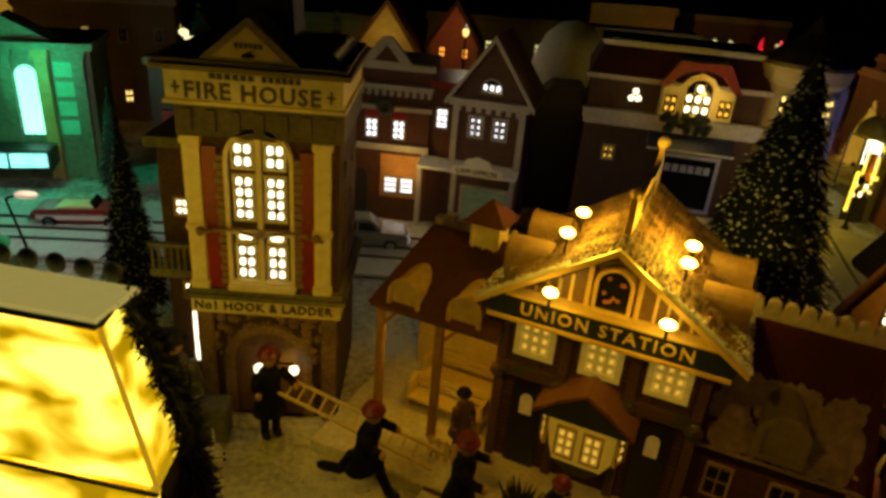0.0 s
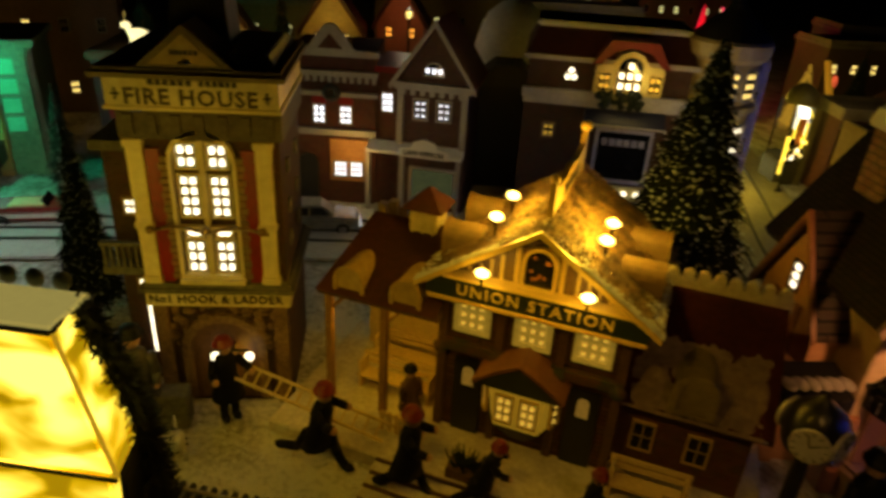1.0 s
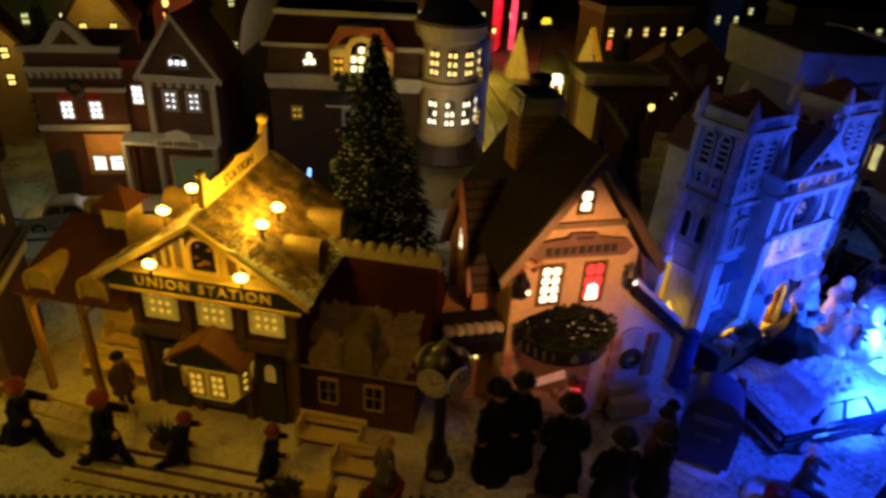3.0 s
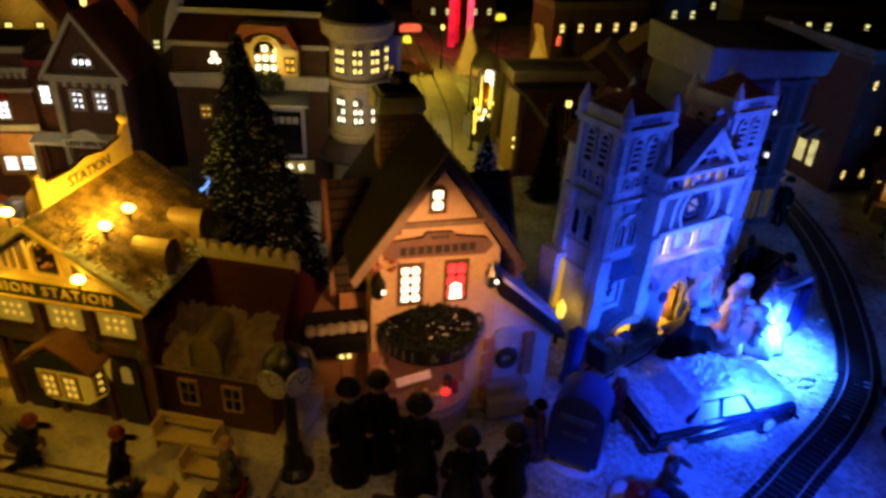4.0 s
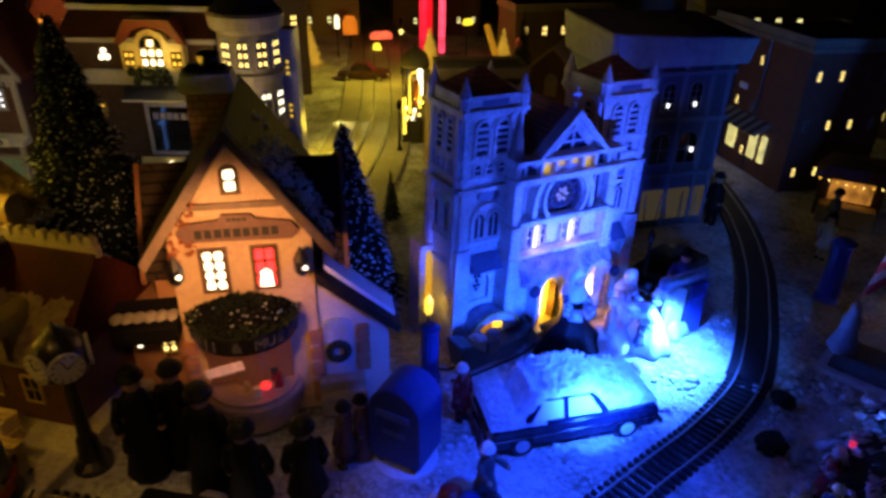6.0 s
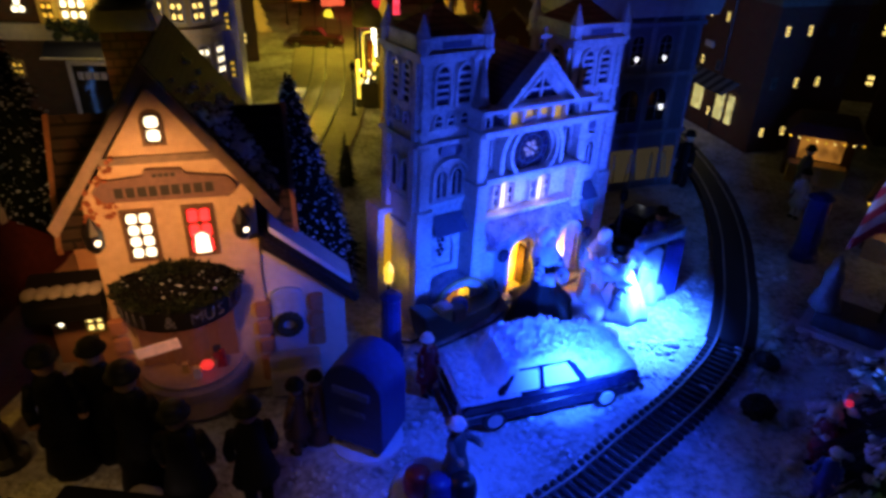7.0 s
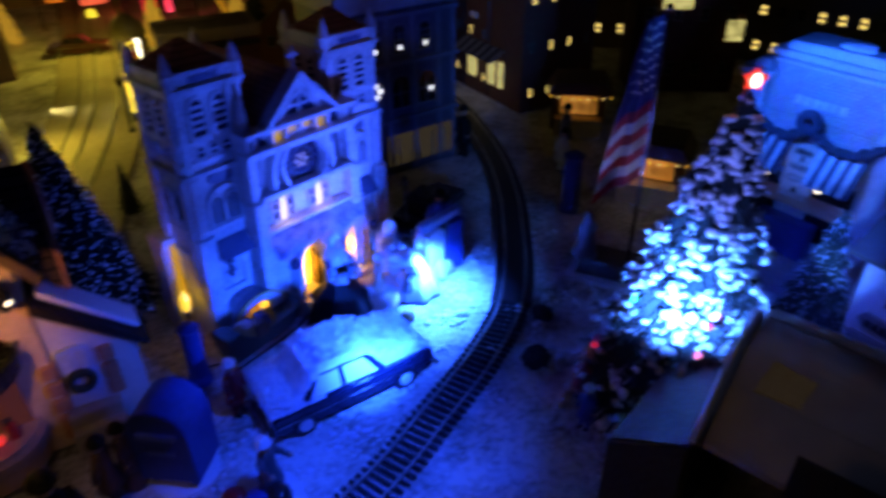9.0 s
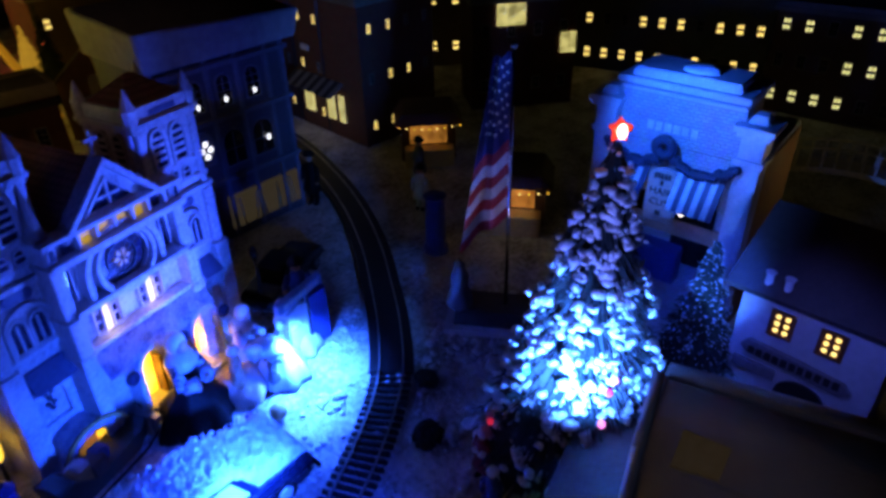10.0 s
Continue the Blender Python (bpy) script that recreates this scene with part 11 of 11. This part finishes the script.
def footbridge(x, y, yaw):
    z = 0.0
    h = thing("footbridge", x, y, z, yaw, "white arched footbridge with railings in the dark park", "bridge")
    n = 16

    def top(u):
        return 0.035 + 0.030 * (1 - (2 * u - 1) ** 2)
    bm = solid()
    a, b, c, d = [], [], [], []
    for i in range(n + 1):
        u = i / n
        xx = -0.13 + 0.26 * u
        for lst, yy, zz in ((a, -0.018, top(u)), (b, 0.018, top(u)), (c, 0.018, top(u) - 0.008), (d, -0.018, top(u) - 0.008)):
            lst.append(bm.verts.new((xx, yy, zz)))
    for i in range(n):
        for p, q in ((a, b), (b, c), (c, d), (d, a)):
            bm.faces.new((p[i], p[i + 1], q[i + 1], q[i]))
    W2 = mat("cream_bridge", (0.76, 0.70, 0.56), 0.5, None, 60)
    part("deck", bm, W2, h)
    for s in (-1, 1):
        bm = solid()
        for i in range(n):
            u0, u1 = i / n, (i + 1) / n
            rod(bm, (-0.13 + 0.26 * u0, s * 0.017, top(u0) + 0.028), (-0.13 + 0.26 * u1, s * 0.017, top(u1) + 0.028), 0.0018, sides=6)
        part("handrail", bm, W2, h)
        for i in range(n + 1):
            u = i / n
            bm = solid()
            rod(bm, (-0.13 + 0.26 * u, s * 0.017, top(u)), (-0.13 + 0.26 * u, s * 0.017, top(u) + 0.028), 0.0018, sides=6)
            part("baluster", bm, W2, h)
    for s in (-1, 1):
        bm = solid()
        box(bm, s * 0.125 - 0.014, s * 0.125 + 0.014, -0.02, 0.02, -0.002, 0.035)
        part("abutment", bm, W2, h)


footbridge(1.60, 0.13, -75)
# added warm fill for shop side wall and bridge, no lamp there
lamp("park_fill", (1.34, 0.075, 0.17), 0.02, (1.0, 0.75, 0.3), 0.01)

# glowing reindeer on the roof of a dark house
def dark_house():
    g = 0.045
    h = thing("dark_house", -0.315, 0.930, g, 0, "dark unlit house with snowy ledge roof", "house")
    bm = solid()
    box(bm, -0.07, 0.09, 0, 0.12, g - 0.004, 0.22)
    part("wall", bm, DARK, h)
    bm = solid()
    box(bm, -0.075, 0.095, -0.006, 0.126, 0.22, 0.232)
    part("roof", bm, mat("brown_ledge", (0.16, 0.1, 0.06), 0.6), h, bevel=0.002)
    bm = solid()
    box(bm, -0.055, -0.02, -0.004, 0.0, 0.13, 0.16)
    part("red_sign", bm, RED, h, "small red sign")


dark_house()
bm = solid()
ball(bm, (0, 0, 0.020), 0.009, (1.5, 0.7, 0.9))
ball(bm, (-0.015, 0, 0.032), 0.0055, (1.2, 0.7, 0.9))
rod(bm, (-0.010, 0, 0.022), (-0.014, 0, 0.032), 0.004, 0.003)
for a in (-0.009, 0.010):
    for b in (-0.004, 0.004):
        rod(bm, (a, b, 0.016), (a, b, 0.0), 0.0024, 0.0018, 6)
single("reindeer_figure", bm, mat("white_lit_plastic", (0.9, 0.85, 0.6), 0.4, emit=(1.0, 0.85, 0.4), strength=1.6), -0.322, 0.945, 0.232, 10, "glowing white reindeer figure on the roof ledge", "reindeer", smooth=True)
bm = solid()
ball(bm, (0, 0, 0.010), 0.008)
rod(bm, (0, 0, 0), (0, 0, 0.006), 0.002)
single("garden_lamp", bm, glow("yellow_globe", (1.0, 0.8, 0.3), 4.0), -0.262, 0.960, 0.232, 0, "round yellow lamp on the roof ledge", "lamp", smooth=True)

# colour at the far end of the avenue
for i, (x, y, z, r, c, st) in enumerate(((0.832, 1.79, 0.03, 0.022, (1.0, 0.02, 0.06), 0.8), (0.888, 1.80, 0.03, 0.018, (1.0, 0.06, 0.12), 2.0), (0.858, 1.84, 0.03, 0.020, (0.8, 0.01, 0.03), 0.5))):
    bm = solid()
    lathe(bm, (0, 0, 0), [(r * 0.5, 0), (r * 0.5, 0.14), (r * 0.35, 0.16), (0.002, 0.20)], 10)
    single("red_lit_column", bm, glow("red_column_%d" % i, c, st, 0.3, 40), x, y, z, 0, "column glowing red at the end of the avenue", "column", "red columns")


def gold_tree(x, y, ht, r, seed):
    # golden lamplight is put into the leaves as emission
    conifer("gold_lit_tree", x, y, ground_z(x, y), ht, r, "tree down the avenue, golden light put into its leaves", seed, 900, 0.0, 1.6,
            needle=mat("gold_emissive_leaves", (0.35, 0.25, 0.05), 0.6, (0.2, 0.12, 0.02), 120, emit=(1.0, 0.55, 0.05), strength=0.30), group="gold trees")


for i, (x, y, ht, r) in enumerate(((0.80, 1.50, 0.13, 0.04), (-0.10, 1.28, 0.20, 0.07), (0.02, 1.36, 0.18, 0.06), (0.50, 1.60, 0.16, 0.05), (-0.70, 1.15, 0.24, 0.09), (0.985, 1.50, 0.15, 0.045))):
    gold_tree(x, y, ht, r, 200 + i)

# lit signs and lanterns at the far end of the avenue
for nm, x, y, z, (w, hh), c, st, lb in (("lit_sign", 0.714, 1.80, 0.070, (0.062, 0.022), (1.0, 0.16, 0.08), 0.9, "red lit shop sign at the end of the avenue"),
                                        ("lit_sign", 0.628, 1.80, 0.085, (0.040, 0.050), (1.0, 0.26, 0.02), 0.5, "orange lit shop front at the end of the avenue"),
                                        ("lantern", 0.698, 1.77, 0.030, (0.024, 0.036), (1.0, 0.80, 0.05), 1.6, "yellow lantern at the end of the avenue"),
                                        ("lantern", 0.588, 1.70, 0.120, (0.012, 0.034), (1.0, 0.92, 0.55), 2.4, "white lantern above the avenue"),
                                        ("lantern", 0.930, 1.66, 0.130, (0.026, 0.016), (1.0, 0.75, 0.04), 1.4, "yellow lantern above the avenue"),
                                        ("lit_sign", 1.00, 1.42, 0.118, (0.010, 0.024), (1.0, 0.14, 0.05), 1.0, "small red lit sign")):
    h = thing(nm, x, y, ground_z(x, y), 0, lb, nm.replace("_", " "))
    bm = solid()
    slab(bm, [(-w / 2, z), (w / 2, z), (w / 2, z + hh * 0.7), (w * 0.3, z + hh), (-w * 0.3, z + hh), (-w / 2, z + hh * 0.7)], -0.004, 0.004)
    part("face", bm, glow("face_%s_%.3f" % (nm, x), c, st, 0.35, 60), h, bevel=0.0015)
    bm = solid()
    rod(bm, (0, 0.006, ground_z(x, y) - 0.003), (0, 0.006, z + hh * 0.6), 0.002, sides=6)
    part("post", bm, IRON, h, "dark post")
# slanted orange bar, its lit colour put in as emission
h = thing("slide", 0.905, 1.290, ground_z(0.905, 1.29), 0, "slanted orange bar among the houses, made to glow", "slide")
bm = solid()
rod(bm, (0.046, 0, 0.020), (-0.020, 0.0, 0.196), 0.009, 0.006, 8)
part("rail", bm, mat("orange_emissive_rail", (0.5, 0.26, 0.03), 0.4, emit=(1.0, 0.42, 0.02), strength=0.28), h, smooth=True)

# blue neon figure behind the station ridge
bm = solid()
rod(bm, (0, 0, 0), (0.006, 0, 0.03), 0.0028, 0.002)
rod(bm, (0, 0, 0.004), (-0.008, 0, 0.0), 0.0022, 0.002)
rod(bm, (0, 0, -0.075), (0, 0, 0.001), 0.0016)
single("neon_sign", bm, glow("blue_neon", (0.15, 0.35, 1.0), 4.0, 0.7), 0.225, 0.690, 0.12, 0, "small bright blue neon figure behind the station", "sign", smooth=True)

# leaning lamp and a green globe at the edge of the back street
h = thing("street_lamp", -0.435, 0.686, 0.04, 0, "thin leaning street lamp with pale peach shade", "street lamp", "street lamps")
bm = solid()
rod(bm, (0, 0, 0.038), (-0.017, 0, 0.114), 0.0016, 0.0012)
rod(bm, (-0.017, 0, 0.114), (0.004, 0, 0.122), 0.0012)
part("post", bm, IRON, h, "thin dark post")
bm = solid()
ball(bm, (0.006, 0, 0.120), 0.010, (1.3, 0.8, 0.42))
part("shade", bm, mat("peach_shade", (0.8, 0.6, 0.5), 0.4, emit=(1.0, 0.7, 0.5), strength=0.5), h, "pale peach shade", smooth=True)
bm = solid()
lathe(bm, (0, 0, 0), [(0.006, 0), (0.003, 0.004), (0.003, 0.010), (0.0001, 0.011)], 10)
ball(bm, (0, 0, 0.017), 0.008)
single("globe_lamp", bm, mat("green_globe", (0.1, 0.5, 0.25), 0.15, emit=(0.05, 1.0, 0.35), strength=0.08), -0.465, 0.686, ground_z(-0.465, 0.686) - 0.001, 0, "small dim green glass globe lamp", "lamp", smooth=True)

# low dark shrubs in the snow beside the track
for x, y, r, sd in ((0.905, 0.246, 0.013, 1), (0.955, 0.300, 0.010, 2)):
    bm = solid()
    rng = random.Random(sd)
    for i in range(320):
        a, k = rng.uniform(0, 2 * math.pi), math.sqrt(rng.random())
        ball(bm, (r * 1.3 * k * math.cos(a), r * k * math.sin(a), r * 0.62 * (1 - k * k) * rng.uniform(0.2, 1.1) + 0.001), rng.uniform(0.0010, 0.0026), (rng.uniform(0.7, 1.8), rng.uniform(0.7, 1.8), rng.uniform(0.5, 1.2)), 5, 4)
    single("shrub", bm, GREEN, x, y, ground_z(x, y), sd * 40, "low dark evergreen shrub in the snow", "shrub", "shrubs")
# added lamp, lights the snow before the stall
lamp("stall_fill", (1.225, 0.405, 0.062), 0.006, (1.0, 0.8, 0.45), 0.004)


def crumbs(name, seed, n, zone, r0, r1, label, mt=SNOW):
    """Loose crumbs of artificial snow strewn over the ground."""
    rng = random.Random(seed)
    bm = solid()
    made = 0
    while made < n:
        x, y = rng.uniform(zone[0], zone[1]), rng.uniform(zone[2], zone[3])
        if noise.noise((x * 26, y * 26, seed)) < -0.02:
            continue
        made += 1
        r = r0 + (r1 - r0) * rng.random() ** 2.5
        z = ground_z(x, y) - 0.002 + 0.0022 * noise.noise((x * 22, y * 22, 0)) + r * 0.3
        st = len(bm.verts)
        ball(bm, (x, y, z), r, (rng.uniform(0.8, 1.7), rng.uniform(0.8, 1.7), rng.uniform(0.5, 1.0)), 5, 3)
    single(name, bm, mt, 0, 0, 0, 0, label, "snow", kind="stuff", smooth=True)


crumbs("snow_crumb", 5, 900, (0.60, 0.93, 0.215, 0.455), 0.0006, 0.0032, "loose crumbs of artificial snow round the car")
crumbs("snow_crumb", 6, 500, (0.90, 1.16, 0.10, 0.46), 0.0006, 0.0036, "loose crumbs of artificial snow beside the track")
crumbs("snow_crumb", 7, 700, (-0.20, 0.36, 0.285, 0.44), 0.0004, 0.0016, "loose crumbs of artificial snow on the forecourt")
crumbs("snow_crumb", 8, 300, (0.34, 0.60, 0.20, 0.33), 0.0006, 0.0026, "loose crumbs of artificial snow before the cottage")
crumbs("snow_crumb", 9, 700, (0.86, 1.12, 0.16, 0.36), 0.0010, 0.0052, "rough lumps of artificial snow beside the track")
